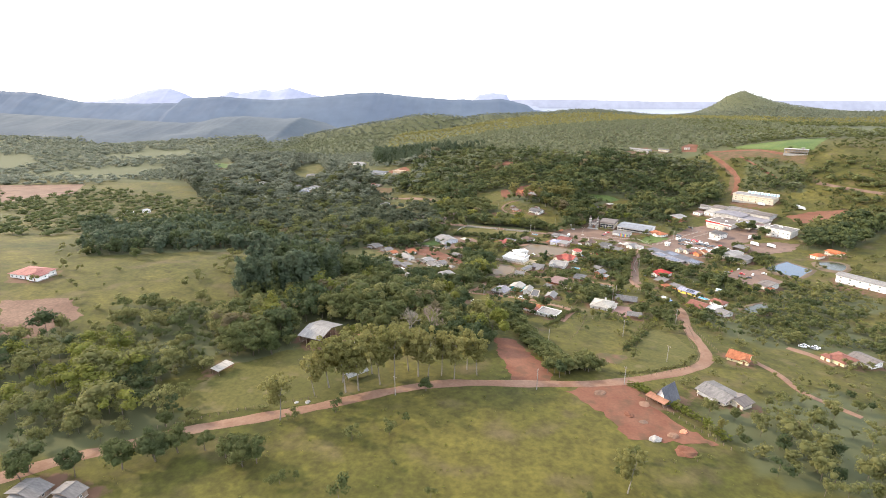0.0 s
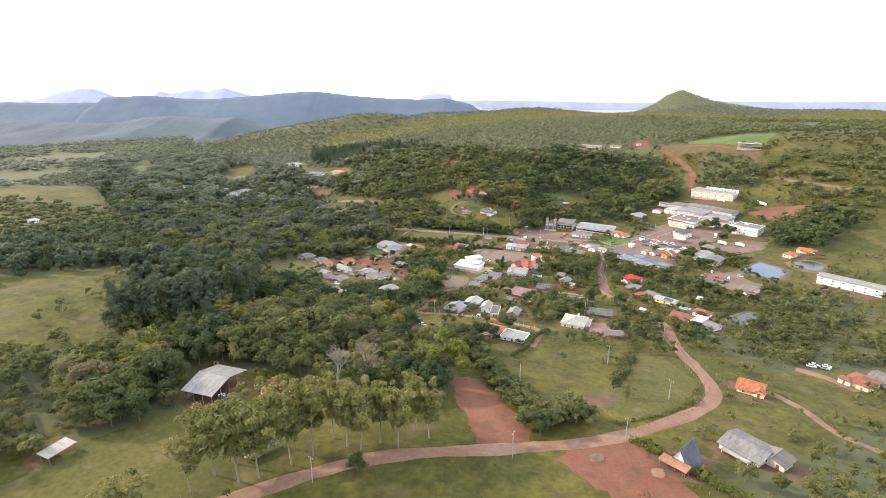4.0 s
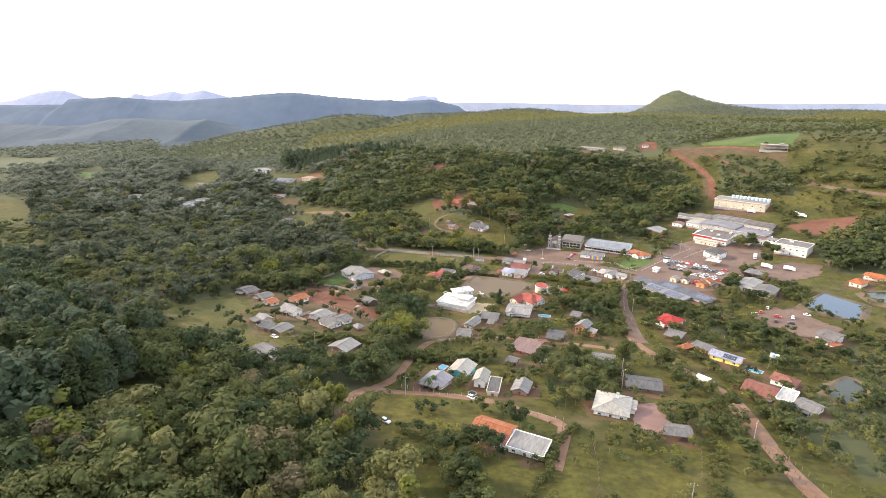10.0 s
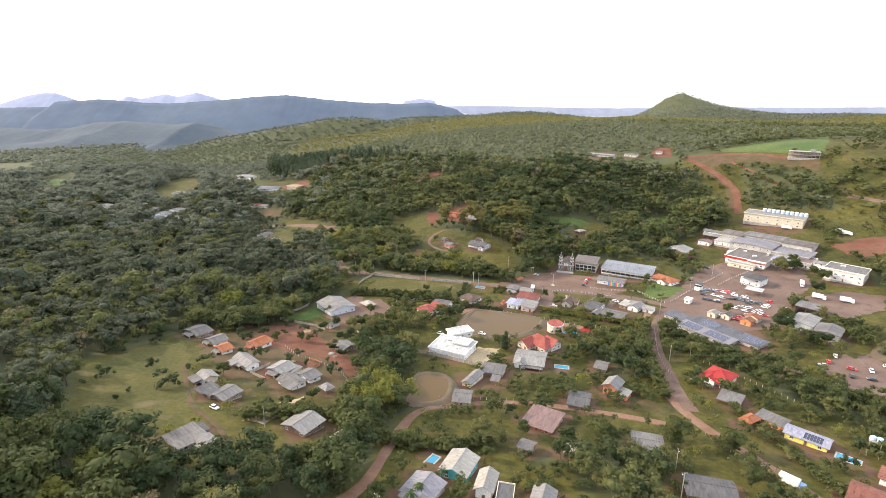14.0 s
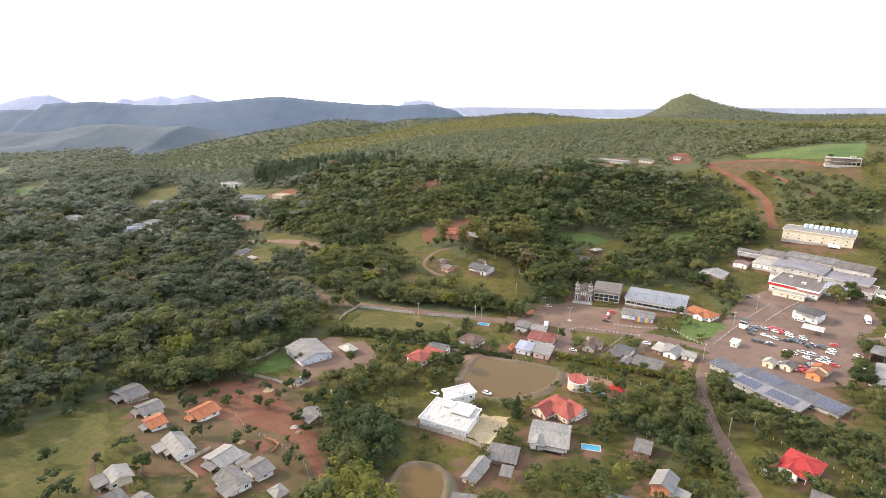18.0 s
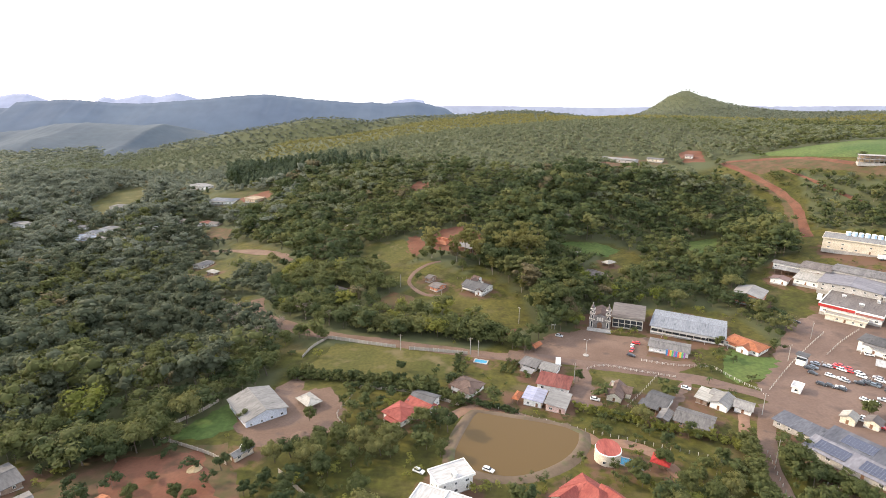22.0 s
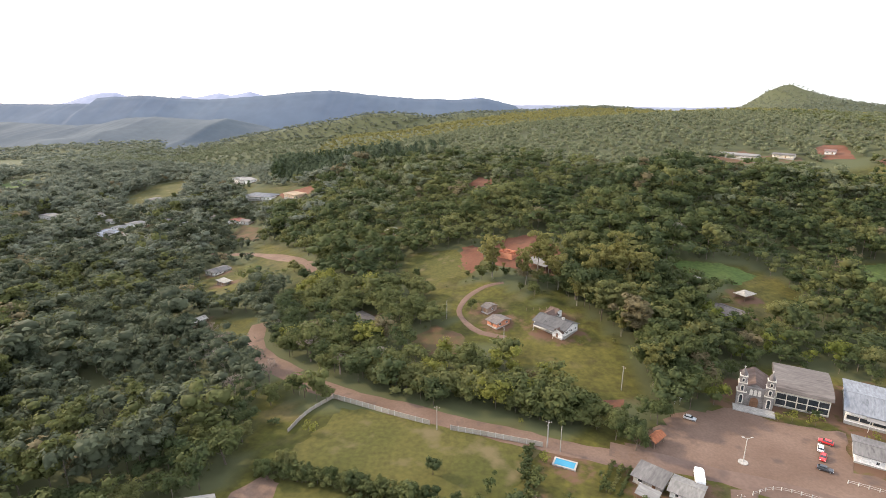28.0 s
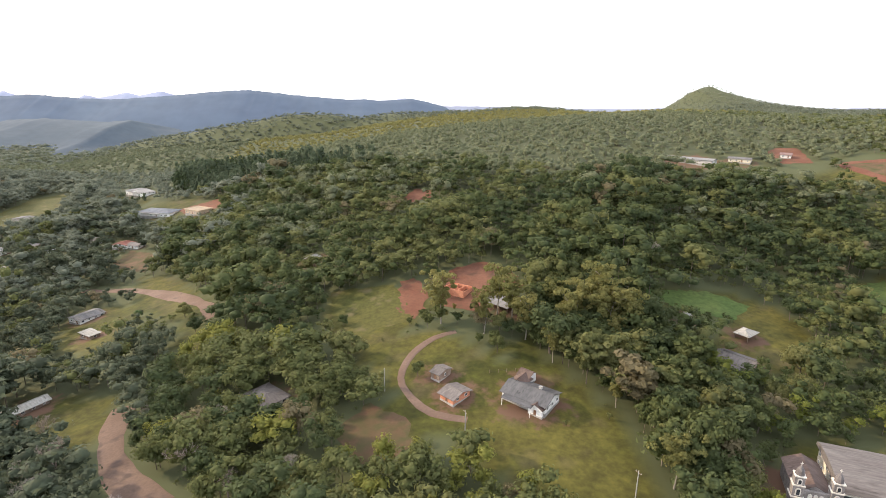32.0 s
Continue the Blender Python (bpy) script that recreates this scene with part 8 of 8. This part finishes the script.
for place in ((17, 456, 9), (5, 444, 10), (2, 438, 10), (-6, 442, 10), (-14, 445, 9), (-20, 440, 9), (-30, 438, 9), (-35, 435, 9), (89, 490, 6), (-28, 462, 6), (69, 518, 8), (64, 523, 7), (7, 502, 6), (66, 525, 9), (71, 524, 7), (123, 580, 12), (106, 559, 10), (103, 562, 10), (138, 595, 10), (-50, 546, 7), (-56, 538, 8), (77, 612, 7), (182, 652, 10), (157, 609, 12),):
    tree("b", *place)
for place in ((15, 612, 6), (-17, 656, 5), (-106, 704, 9), (-90, 677, 9), (216, 425, 9), (276, 527, 8), (290, 510, 9), (213, 555, 9), (225, 562, 8), (206, 409, 8), (196, 453, 7), (273, 524, 11), (281, 523, 10), (211, 426, 10), (288, 497, 11), (271, 479, 10),):
    tree("b", *place)
for place in ((-40, 158, 21), (-30, 165, 18), (-92, 577, 16), (-69, 538, 13), (-48, 592, 12), (136, 696, 16), (-96, 570, 15), (-52, 572, 13), (-84, 560, 15), (-100, 566, 10), (-62, 552, 13), (-110, 600, 11), (-120, 590, 10), (-20, 566, 9), (-78, 604, 9), (-36, 560, 10)):
    tree("w", *place)
for place in ((-71, 165, 5), (114, 597, 7), (122, 600, 7),):
    tree("y", *place)
for place in ((50, 406, 10),):
    tree("c", *place)
for place in ((4, 273, 7), (6, 278, 6), (87, 301, 7), (92, 303, 7), (82, 304, 7), (39, 237, 5), (51, 367, 6), (70, 363, 6), (147, 484, 5), (-45, 543, 7), (-91, 531, 8), (-136, 716, 8),):
    tree("p", *place)

# ---- woods: free of houses, roads, yards and clearings ----
def free(x, y, margin=2.0):
    ok = np.ones(x.shape, bool)
    for cx, cy, r in TAKEN:
        ok &= (x - cx) ** 2 + (y - cy) ** 2 > (r + margin) ** 2
    for ring in CLEARINGS + YARDS:
        ok &= ~inside(x, y, ring)
    for line, half in ROADS:
        near = np.full(x.shape, 1e9)
        for px, py in line:
            near = np.minimum(near, (x - px) ** 2 + (y - py) ** 2)
        ok &= near > (half + margin + 1.0) ** 2
    return ok


def scatter(ring, step, seed, margin=2.0):
    rng = np.random.default_rng(seed)
    p = np.array(ring, float)
    gx, gy = np.meshgrid(np.arange(p[:, 0].min(), p[:, 0].max(), step), np.arange(p[:, 1].min(), p[:, 1].max(), step))
    x, y = (gx + rng.uniform(-0.5, 0.5, gx.shape) * step).ravel(), (gy + rng.uniform(-0.5, 0.5, gy.shape) * step).ravel()
    keep = inside(x, y, ring)
    x, y = x[keep], y[keep]
    keep = free(x, y, margin)
    return x[keep], y[keep], rng


def wood_mesh(name, x, y, tall, kinds, rng, leaves, leaf, material, core=True, forms=6, spread=1.0):
    """Many trees joined: each one a turned and stretched crown on its stem."""
    shapes = [crown_arrays(kinds[k % len(kinds)], 300 + k, leaves, leaf, core, True, 0.62 if leaves > 24 else 0.74) for k in range(forms)]
    z = height(x, y)
    pick = rng.integers(0, forms, len(x))
    verts, faces, count = [], [], 0
    for k, (v, f) in enumerate(shapes):
        mine = np.where(pick == k)[0]
        if not len(mine):
            continue
        a = rng.uniform(0, 6.283, len(mine))
        c, s = np.cos(a), np.sin(a)
        wide = tall[mine] * rng.uniform(0.75, 1.4, len(mine)) * spread
        px = (v[None, :, 0] * c[:, None] - v[None, :, 1] * s[:, None]) * wide[:, None] + x[mine, None]
        py = (v[None, :, 0] * s[:, None] + v[None, :, 1] * c[:, None]) * wide[:, None] + y[mine, None]
        pz = v[None, :, 2] * tall[mine, None] + z[mine, None]
        verts.append(np.stack([px, py, pz], -1).reshape(-1, 3))
        faces.append((f[None] + (count + np.arange(len(mine)) * len(v))[:, None, None]).reshape(-1, 3))
        count += len(v) * len(mine)
    stem = np.array([(1, 0, 0), (-0.5, 0.87, 0), (-0.5, -0.87, 0)])
    sv, sf = [], []
    r = np.maximum(tall * 0.014, 0.08)
    low, high = stem[None] * r[:, None, None], stem[None] * (r * 0.6)[:, None, None]
    foot = np.stack([x, y, z - 0.5], -1)[:, None]
    head = np.stack([x, y, z + tall * 0.62], -1)[:, None]
    sv = np.concatenate([low + foot, high + head], 1).reshape(-1, 3)
    o = (np.arange(len(x)) * 6)[:, None, None]
    sf = (np.array([(0, 1, 4), (0, 4, 3), (1, 2, 5), (1, 5, 4), (2, 0, 3), (2, 3, 5)])[None] + o).reshape(-1, 3)
    e = new(name)
    share("crown_mass", mesh_of("crown_mass", np.concatenate(verts), np.concatenate(faces), material, False), e)
    share("stem_mass", mesh_of("stem_mass", sv, sf, BARK), e)
    return e


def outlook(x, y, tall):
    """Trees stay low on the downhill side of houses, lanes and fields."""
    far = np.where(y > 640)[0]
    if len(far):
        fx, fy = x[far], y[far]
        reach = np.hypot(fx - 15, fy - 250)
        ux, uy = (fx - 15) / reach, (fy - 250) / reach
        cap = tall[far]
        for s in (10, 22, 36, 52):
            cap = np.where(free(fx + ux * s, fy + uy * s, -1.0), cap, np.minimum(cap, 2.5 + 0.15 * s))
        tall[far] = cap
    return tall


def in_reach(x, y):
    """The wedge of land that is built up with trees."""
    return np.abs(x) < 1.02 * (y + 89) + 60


GROWN = []


def woodland(key, step, low, high, kinds, material, label, leaves=16, leaf=0.055, seed=1, single=0, core=True, light=None):
    x, y, rng = scatter(WOODS[key], step, seed)
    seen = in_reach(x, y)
    for other in GROWN:
        seen &= ~inside(x, y, WOODS[other])
    GROWN.append(key)
    x, y = x[seen], y[seen]
    lie = np.array([noise.noise((a * 0.013, b * 0.013, seed * 2.3)) for a, b in zip(x, y)])
    tall = (low + (high - low) * rng.beta(1.2, 2.0, len(x))) * (1 + 0.45 * lie) * rng.choice((0.7, 0.9, 1.0, 1.25), len(x))
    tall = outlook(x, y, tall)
    if single:
        order = rng.permutation(len(x))
        for k in order[:single]:
            tree(kinds[int(rng.integers(0, len(kinds)))].replace("m", "b"), float(x[k]), float(y[k]), float(tall[k]))
        x, y, tall = x[order[single:]], y[order[single:]], tall[order[single:]]
    pick = np.array([noise.noise((a * 0.02, b * 0.02, seed * 1.7)) for a, b in zip(x, y)]) + rng.normal(0, 0.3, len(x))
    dry = (rng.uniform(0, 1, len(x)) < 0.018) & (material is not LEAF_PINE)
    # with distance more trees take the leaf tones that have haze painted in
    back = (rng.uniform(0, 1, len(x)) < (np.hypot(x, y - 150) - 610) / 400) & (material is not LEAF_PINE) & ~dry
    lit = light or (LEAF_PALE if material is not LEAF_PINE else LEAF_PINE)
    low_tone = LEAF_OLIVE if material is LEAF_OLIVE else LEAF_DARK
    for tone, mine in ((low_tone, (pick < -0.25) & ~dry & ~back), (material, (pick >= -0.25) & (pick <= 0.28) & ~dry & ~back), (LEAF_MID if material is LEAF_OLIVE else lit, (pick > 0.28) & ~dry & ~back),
                       (LEAF_FAR_HAZE, back & (x < -120)), (LEAF_HAZE, back & (x >= -120)), (LEAF_DRY, dry)):
        if mine.any():
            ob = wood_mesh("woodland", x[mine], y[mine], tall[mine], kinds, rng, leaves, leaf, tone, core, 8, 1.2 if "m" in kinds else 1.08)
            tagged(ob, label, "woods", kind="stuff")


woodland("bamboo", 3.6, 9, 13, "y", LEAF_LIME, "crest of yellow-green bamboo on the slope", leaves=40, leaf=0.044, single=7, seed=2)
woodland("near", 6.5, 7, 14, "bby", LEAF_MID, "mixed wood of broadleaf trees and bamboo on the slope", leaves=40, leaf=0.044, single=22, seed=3, light=LEAF_PALE)
woodland("valley", 8.1, 9, 19, "mme", LEAF_OLIVE, "dense dark green forest filling the valley", leaves=24, leaf=0.042, single=0, seed=4)
woodland("lower", 7.0, 9, 15, "bb", LEAF_MID, "thick broadleaf wood beside the settlement", leaves=40, leaf=0.044, single=7, seed=5, light=LEAF_LIME)
woodland("band", 7.2, 9, 14, "bb", LEAF_MID, "dense belt of round trees above the street", leaves=34, leaf=0.044, single=7, seed=6, light=LEAF_LIME)
woodland("lawn_side", 5.6, 11, 20, "be", LEAF_MID, "tall mixed trees beside the house lawn", leaves=40, leaf=0.044, single=17, seed=35)
woodland("church_wood", 7.0, 7, 14, "mb", LEAF_MID, "thick wood behind the church and the hall", leaves=26, leaf=0.042, single=10, seed=7, light=LEAF_LIME)
woodland("hallwood", 7.0, 9, 16, "mb", LEAF_MID, "dense wood reaching down to the hall wall", leaves=28, leaf=0.042, single=10, seed=8, light=LEAF_LIME)
woodland("gully", 7, 5, 10, "bs", LEAF_MID, "dark thicket in the gully below the pasture", leaves=40, leaf=0.044, single=7, seed=9)
woodland("clump", 6, 8, 12, "b", LEAF_MID, "big round clump of trees beside the barn", leaves=40, leaf=0.044, single=7, seed=10)
woodland("knoll_side", 6.5, 5, 9, "mb", LEAF_MID, "trees between the meadow and the house lawn", leaves=26, leaf=0.042, single=4, seed=11)
woodland("site_trees", 6.5, 7, 13, "be", LEAF_MID, "tall trees round the building plot", leaves=40, leaf=0.044, single=8, seed=12)
woodland("hall_back", 6.5, 6, 12, "mb", LEAF_MID, "trees behind the long hall", leaves=26, leaf=0.042, single=6, seed=13)
woodland("church_side", 5.5, 5, 9, "mb", LEAF_MID, "thicket between the hall and the factory", leaves=26, leaf=0.042, single=4, seed=14)
woodland("hallwood_side", 7.0, 8, 15, "mb", LEAF_MID, "dense wood round the settlement field", leaves=34, leaf=0.044, single=7, seed=15)
woodland("hill", 7.7, 8, 19, "mmm", LEAF_MID, "dense mixed forest on the hill", leaves=22, leaf=0.042, single=0, seed=16)
woodland("leftfar", 8.6, 8, 18, "mmm", LEAF_OLIVE, "dark forest beyond the houses", leaves=14, single=0, seed=17)
woodland("knoll", 8, 9, 14, "bb", LEAF_MID, "trees on the knoll", leaves=14, single=0, seed=18)
woodland("copse_a", 6.5, 7, 12, "bb", LEAF_MID, "copse between the house plots", leaves=26, leaf=0.042, single=6, seed=19, light=LEAF_LIME)
woodland("copse_b", 6.5, 7, 12, "b", LEAF_MID, "copse behind the gardens", leaves=26, leaf=0.042, single=5, seed=20, light=LEAF_LIME)
woodland("copse_c", 6.2, 6, 10, "bb", LEAF_MID, "copse of garden trees", leaves=26, leaf=0.042, single=5, seed=21)
woodland("right_a", 9, 4, 8, "ms", LEAF_PALE, "thicket beside the road", leaves=14, single=4, seed=22)
woodland("right_b", 9, 4, 8, "ms", LEAF_PALE, "thicket on the low ground", leaves=14, single=0, seed=23)
woodland("right_c", 8.5, 9, 14, "b", LEAF_MID, "wood behind the warehouse", leaves=14, single=0, seed=24)
woodland("right_d", 10, 7, 11, "bs", LEAF_MID, "scrub on the cleared slope", leaves=12, single=0, seed=25)
woodland("hedge_a", 5.5, 5, 8, "b", LEAF_MID, "tall hedge of bushes and trees", leaves=26, leaf=0.042, single=5, seed=26)
woodland("near_left", 7.5, 6, 13, "bs", LEAF_PALE, "thicket at the field edge", leaves=40, leaf=0.044, single=7, seed=27, light=LEAF_LIME)
woodland("near_left2", 6.5, 8, 12, "b", LEAF_MID, "clump of trees above the barn", leaves=40, leaf=0.044, single=7, seed=28)
woodland("edge_right", 8.5, 6, 10, "bse", LEAF_PALE, "scattered roadside trees", leaves=30, leaf=0.042, single=10, seed=29)
woodland("right_e", 9, 4, 8, "ms", LEAF_PALE, "scrub and trees along the lane", leaves=14, single=0, seed=30)
woodland("pinebelt", 4.4, 15, 19, "c", LEAF_PINE, "dense dark plantation of straight young trees", leaves=46, leaf=0.034, single=0, seed=31)
woodland("plantation", 6.5, 14, 17, "c", LEAF_PINE, "dark plantation of straight trees on the ridge", leaves=8, single=0, seed=32)
woodland("stand", 6, 13, 17, "c", LEAF_PINE, "dark stand of tall conifers beside houses", leaves=8, single=0, seed=33)
woodland("upleft", 7.5, 10, 14, "bc", LEAF_PINE, "plantation trees above the pasture", leaves=12, single=0, seed=34)

# trees standing singly in the gardens
plots = np.random.default_rng(31)
gx, gy = plots.uniform(-25, 250, 520), plots.uniform(225, 520, 520)
spare = free(gx, gy, 1.6)
spare &= np.array([min((a - b) ** 2 + (c - d) ** 2 for b, d in PLANTED) > 30 for a, c in zip(gx, gy)])
for a, c in list(zip(gx[spare], gy[spare]))[:40]:
    tree("bbbbsbe"[int(plots.integers(0, 7))], float(a), float(c), float(plots.uniform(4.5, 9.5)))


def far_woods():
    """The closed canopy of the hills beyond: small crowns over the whole slope, with gaps."""
    rng = np.random.default_rng(11)
    # haze and brightness of distance are put into paler leaf tones here
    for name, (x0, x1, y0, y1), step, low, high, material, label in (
            ("far_woods", (-700, -200, 850, 1300), 11.5, 8, 13, LEAF_FAR_HAZE, "hazy mixed forest on the valley side"),
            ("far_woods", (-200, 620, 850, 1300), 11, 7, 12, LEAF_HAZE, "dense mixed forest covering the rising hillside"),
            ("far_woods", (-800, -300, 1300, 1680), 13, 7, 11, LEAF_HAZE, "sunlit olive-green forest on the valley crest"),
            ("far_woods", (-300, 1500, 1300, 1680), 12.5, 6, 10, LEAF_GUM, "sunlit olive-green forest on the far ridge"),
            ("far_woods", (-650, 1500, 1680, 1860), 14, 6, 11, LEAF_FAR_HAZE, "hazy forest on the far shoulder"),
            ("far_woods", (200, 2100, 1860, 2350), 13, 4, 7, LEAF_FAR_HAZE, "dark forest on the round hill and its shoulders"),
            ("far_woods", (-1900, -700, 700, 1400), 19, 8, 15, LEAF_FAR_HAZE, "scattered hazy woods of the valley floor"),
            ("far_woods", (-2300, -640, 1400, 1800), 20, 8, 14, LEAF_FAR_HAZE, "hazy woods on the low hills beyond the valley"),
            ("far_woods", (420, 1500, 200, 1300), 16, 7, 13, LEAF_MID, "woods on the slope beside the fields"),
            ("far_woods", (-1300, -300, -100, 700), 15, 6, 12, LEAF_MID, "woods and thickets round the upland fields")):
        gx, gy = np.meshgrid(np.arange(x0, x1, step), np.arange(y0, y1, step))
        x, y = (gx + rng.uniform(-0.5, 0.5, gx.shape) * step).ravel(), (gy + rng.uniform(-0.5, 0.5, gy.shape) * step).ravel()
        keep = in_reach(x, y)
        x, y = x[keep], y[keep]
        keep = free(x, y, 3.0)
        for key in WOODS:
            keep &= ~inside(x, y, WOODS[key])
        gap = np.array([noise.noise((a * 0.006, b * 0.006, 2.0)) for a, b in zip(x, y)])
        keep &= gap > (-1 if y0 > 800 else -0.1)
        x, y = x[keep], y[keep]
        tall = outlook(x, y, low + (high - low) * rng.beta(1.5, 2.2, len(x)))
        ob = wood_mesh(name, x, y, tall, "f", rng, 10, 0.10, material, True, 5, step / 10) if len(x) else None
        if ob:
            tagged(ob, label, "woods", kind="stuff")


far_woods()


def clear_of_houses(x, y):
    ok = np.ones(x.shape, bool)
    for cx, cy, r in TAKEN:
        ok &= (x - cx) ** 2 + (y - cy) ** 2 > (r + 0.6) ** 2
    for line, half in ROADS:
        for px, py in line:
            ok &= (x - px) ** 2 + (y - py) ** 2 > (half + 1.5) ** 2
    return ok


def undergrowth(name, label, box_of, count, low, high, material, seed, bias, kind="s"):
    """Low bushes and tussocks scattered over open ground."""
    rng = np.random.default_rng(seed)
    x, y = rng.uniform(box_of[0], box_of[1], count), rng.uniform(box_of[2], box_of[3], count)
    keep = free(x, y, 0.3) if seed != 35 else clear_of_houses(x, y)
    thick = np.array([noise.noise((a * 0.03, b * 0.03, seed)) for a, b in zip(x, y)])
    keep &= thick + rng.normal(0, 0.2, count) > bias
    x, y = x[keep], y[keep]
    tall = rng.uniform(low, high, len(x)) ** 1.3
    ob = wood_mesh(name, x, y, tall, kind, rng, 22, 0.066, material, kind == "m", 5, 1.2)
    tagged(ob, label, "undergrowth", kind="stuff")


undergrowth("tussocks", "rough grass tussocks and weeds on the pasture", (-160, 200, 20, 300), 2600, 0.4, 1.0, LEAF_LIME, 21, 0.0)
def hedge(label, points, wide, low, high, material, seed):
    """A belt of bushes along a line."""
    rng = np.random.default_rng(seed)
    line = [(p.x, p.y) for p in spline(points, 1.1)] * 2
    x, y = np.array(line).T
    x, y = x + rng.uniform(-wide / 2, wide / 2, len(x)), y + rng.uniform(-wide / 2, wide / 2, len(x))
    ob = wood_mesh("hedge", x, y, rng.uniform(low, high, len(x)), "m", rng, 24, 0.066, material, True, 5, 1.2)
    tagged(ob, label, "hedge", kind="stuff")


hedge("row of banana plants and leafy bushes behind the fence", [(81.2, 466.1), (96.3, 460.2), (108.3, 451.6), (127.6, 442.9), (137.0, 432.0)], 5, 1.5, 3.4, LEAF_LIME, 41)
hedge("row of clipped garden bushes", [(54.5, 499.0), (60.5, 511.0)], 0.8, 0.8, 1.4, LEAF_MID, 61)
hedge("row of clipped garden bushes", [(57.0, 498.0), (63.0, 510.0)], 0.8, 0.8, 1.4, LEAF_PALE, 62)
hedge("row of clipped garden bushes", [(59.5, 497.0), (65.5, 509.0)], 0.8, 0.8, 1.4, LEAF_MID, 63)
hedge("bushes between garden and pitch", [(36.0, 516.0), (34.0, 500.0), (36.0, 490.0)], 1.6, 1.2, 2.6, LEAF_DARK, 64)
hedge("dense dark bushes along the red entrance", [(33, 143), (27, 158), (20, 178), (17, 194), (13, 210)], 7, 2.0, 7.0, LEAF_MID, 65)
hedge("pale leafy bushes beside the road", [(31, 139), (42, 142), (53, 143)], 6, 4, 8, LEAF_PALE, 66)
hedge("overgrown fence line between two fields", [(33, 199), (42, 216), (48, 232), (58, 244)], 2.4, 0.8, 2.6, LEAF_MID, 67)
hedge("overgrown fence line between two fields", [(70, 170), (80, 186), (90, 205)], 3.5, 0.5, 1.8, LEAF_DARK, 68)
hedge("weeds along the field road", [(62, 139), (82, 149), (97, 160), (107, 175)], 2.0, 0.5, 1.4, LEAF_PALE, 69)
hedge("dense row of leafy trees above the street", [(26, 543), (38, 537), (50, 533), (60, 530)], 7, 5, 10, LEAF_MID, 70)
hedge("dense row of leafy trees above the street", [(-20, 556), (0, 548), (26, 543)], 7, 4, 9, LEAF_PALE, 71)
hedge("clipped bushes along the pitch", [(-43.8, 500.2), (-6.6, 492.6), (21.8, 481.5), (33.7, 471.3)], 3, 2, 4.5, LEAF_MID, 42)
hedge("bushy hedge along the fence below the village", [(149.6, 423.1), (172.5, 387.1), (186.7, 358.1), (198.8, 335.8)], 5, 2, 5, LEAF_MID, 43)
hedge("clump of banana plants behind the barn", [(-72.6, 168.3), (-57.3, 161.2), (-44.1, 161.4), (-32.3, 164.5)], 8, 1.6, 3.2, LEAF_LIME, 44)
hedge("brushy edge of the sloping field", [(124.1, 269.4), (91.5, 212.4), (72.7, 178.7)], 5, 0.7, 2.2, LEAF_PALE, 45)
hedge("weeds and shrubs along the clay road", [(64.2, 128.7), (76.3, 113.3), (86.4, 96.2), (89.1, 88.8)], 4, 1, 3, LEAF_LIME, 46)
hedge("bushes along the village road", [(138.2, 342.8), (139.4, 311.6), (139.6, 274.4), (137.2, 245.7)], 3, 1.2, 3.2, LEAF_MID, 47)
hedge("tall bushes along the lane", [(137.9, 440.0), (125.3, 405.9), (118.3, 378.0), (112.6, 351.6)], 4, 2, 5.5, LEAF_MID, 48)
hedge("hedge along the pond road", [(-13.2, 488.0), (12.6, 484.0), (32.8, 474.1), (55.7, 463.9)], 2.5, 1.5, 3, LEAF_DARK, 49)
hedge("trees along the garden plots", [(-18.4, 317.4), (-4.5, 310.6), (13.0, 307.8), (30.9, 311.7)], 4, 2.5, 5.5, LEAF_MID, 50)
hedge("bushes below the settlement", [(-60.5, 325.1), (-44.4, 329.1), (-26.7, 327.9), (-16.6, 316.9)], 5, 2.5, 6, LEAF_MID, 51)
undergrowth("garden_trees", "garden trees and bushes between the settlement houses", (-150, -15, 330, 460), 150, 2.0, 4.4, LEAF_DARK, 35, 0.0, "m")
undergrowth("slope_scrub", "dark scrub and young trees on the slope above the factory", (330, 640, 520, 900), 1900, 1.6, 4.6, LEAF_MID, 33, -0.1, "m")
undergrowth("slope_scrub", "pale shrubs and tall grass on the low ground", (170, 420, 90, 420), 1300, 1.2, 3.6, LEAF_PALE, 34, 0.0, "m")
undergrowth("garden_trees", "leafy garden trees and tall hedges between the houses", (-25, 260, 215, 530), 1300, 2.4, 4.6, LEAF_MID, 26, 0.0, "m")
undergrowth("garden_trees", "dark fruit trees behind the houses", (-110, 260, 215, 560), 500, 2.2, 4.4, LEAF_DARK, 27, 0.1, "m")
undergrowth("field_bushes", "scattered bushes and saplings on the rough pasture", (-330, -60, 60, 330), 750, 1.6, 4.4, LEAF_PALE, 28, 0.22, "m")
undergrowth("field_bushes", "bushes and weeds along the lanes and plots", (60, 330, 60, 330), 900, 1.2, 3.4, LEAF_PALE, 29, 0.05, "m")
undergrowth("garden_bushes", "green bushes and hedges between the village plots", (-20, 260, 215, 520), 2200, 1.2, 3.4, LEAF_MID, 22, 0.05)
undergrowth("garden_bushes", "pale leafy shrubs and banana plants round the houses", (-110, 260, 215, 560), 1100, 1.2, 3.6, LEAF_LIME, 23, 0.1)
undergrowth("tussocks", "weeds and bushes round the lawn and the upper fields", (-60, 420, 560, 800), 1500, 0.6, 2.2, LEAF_MID, 24, 0.05)
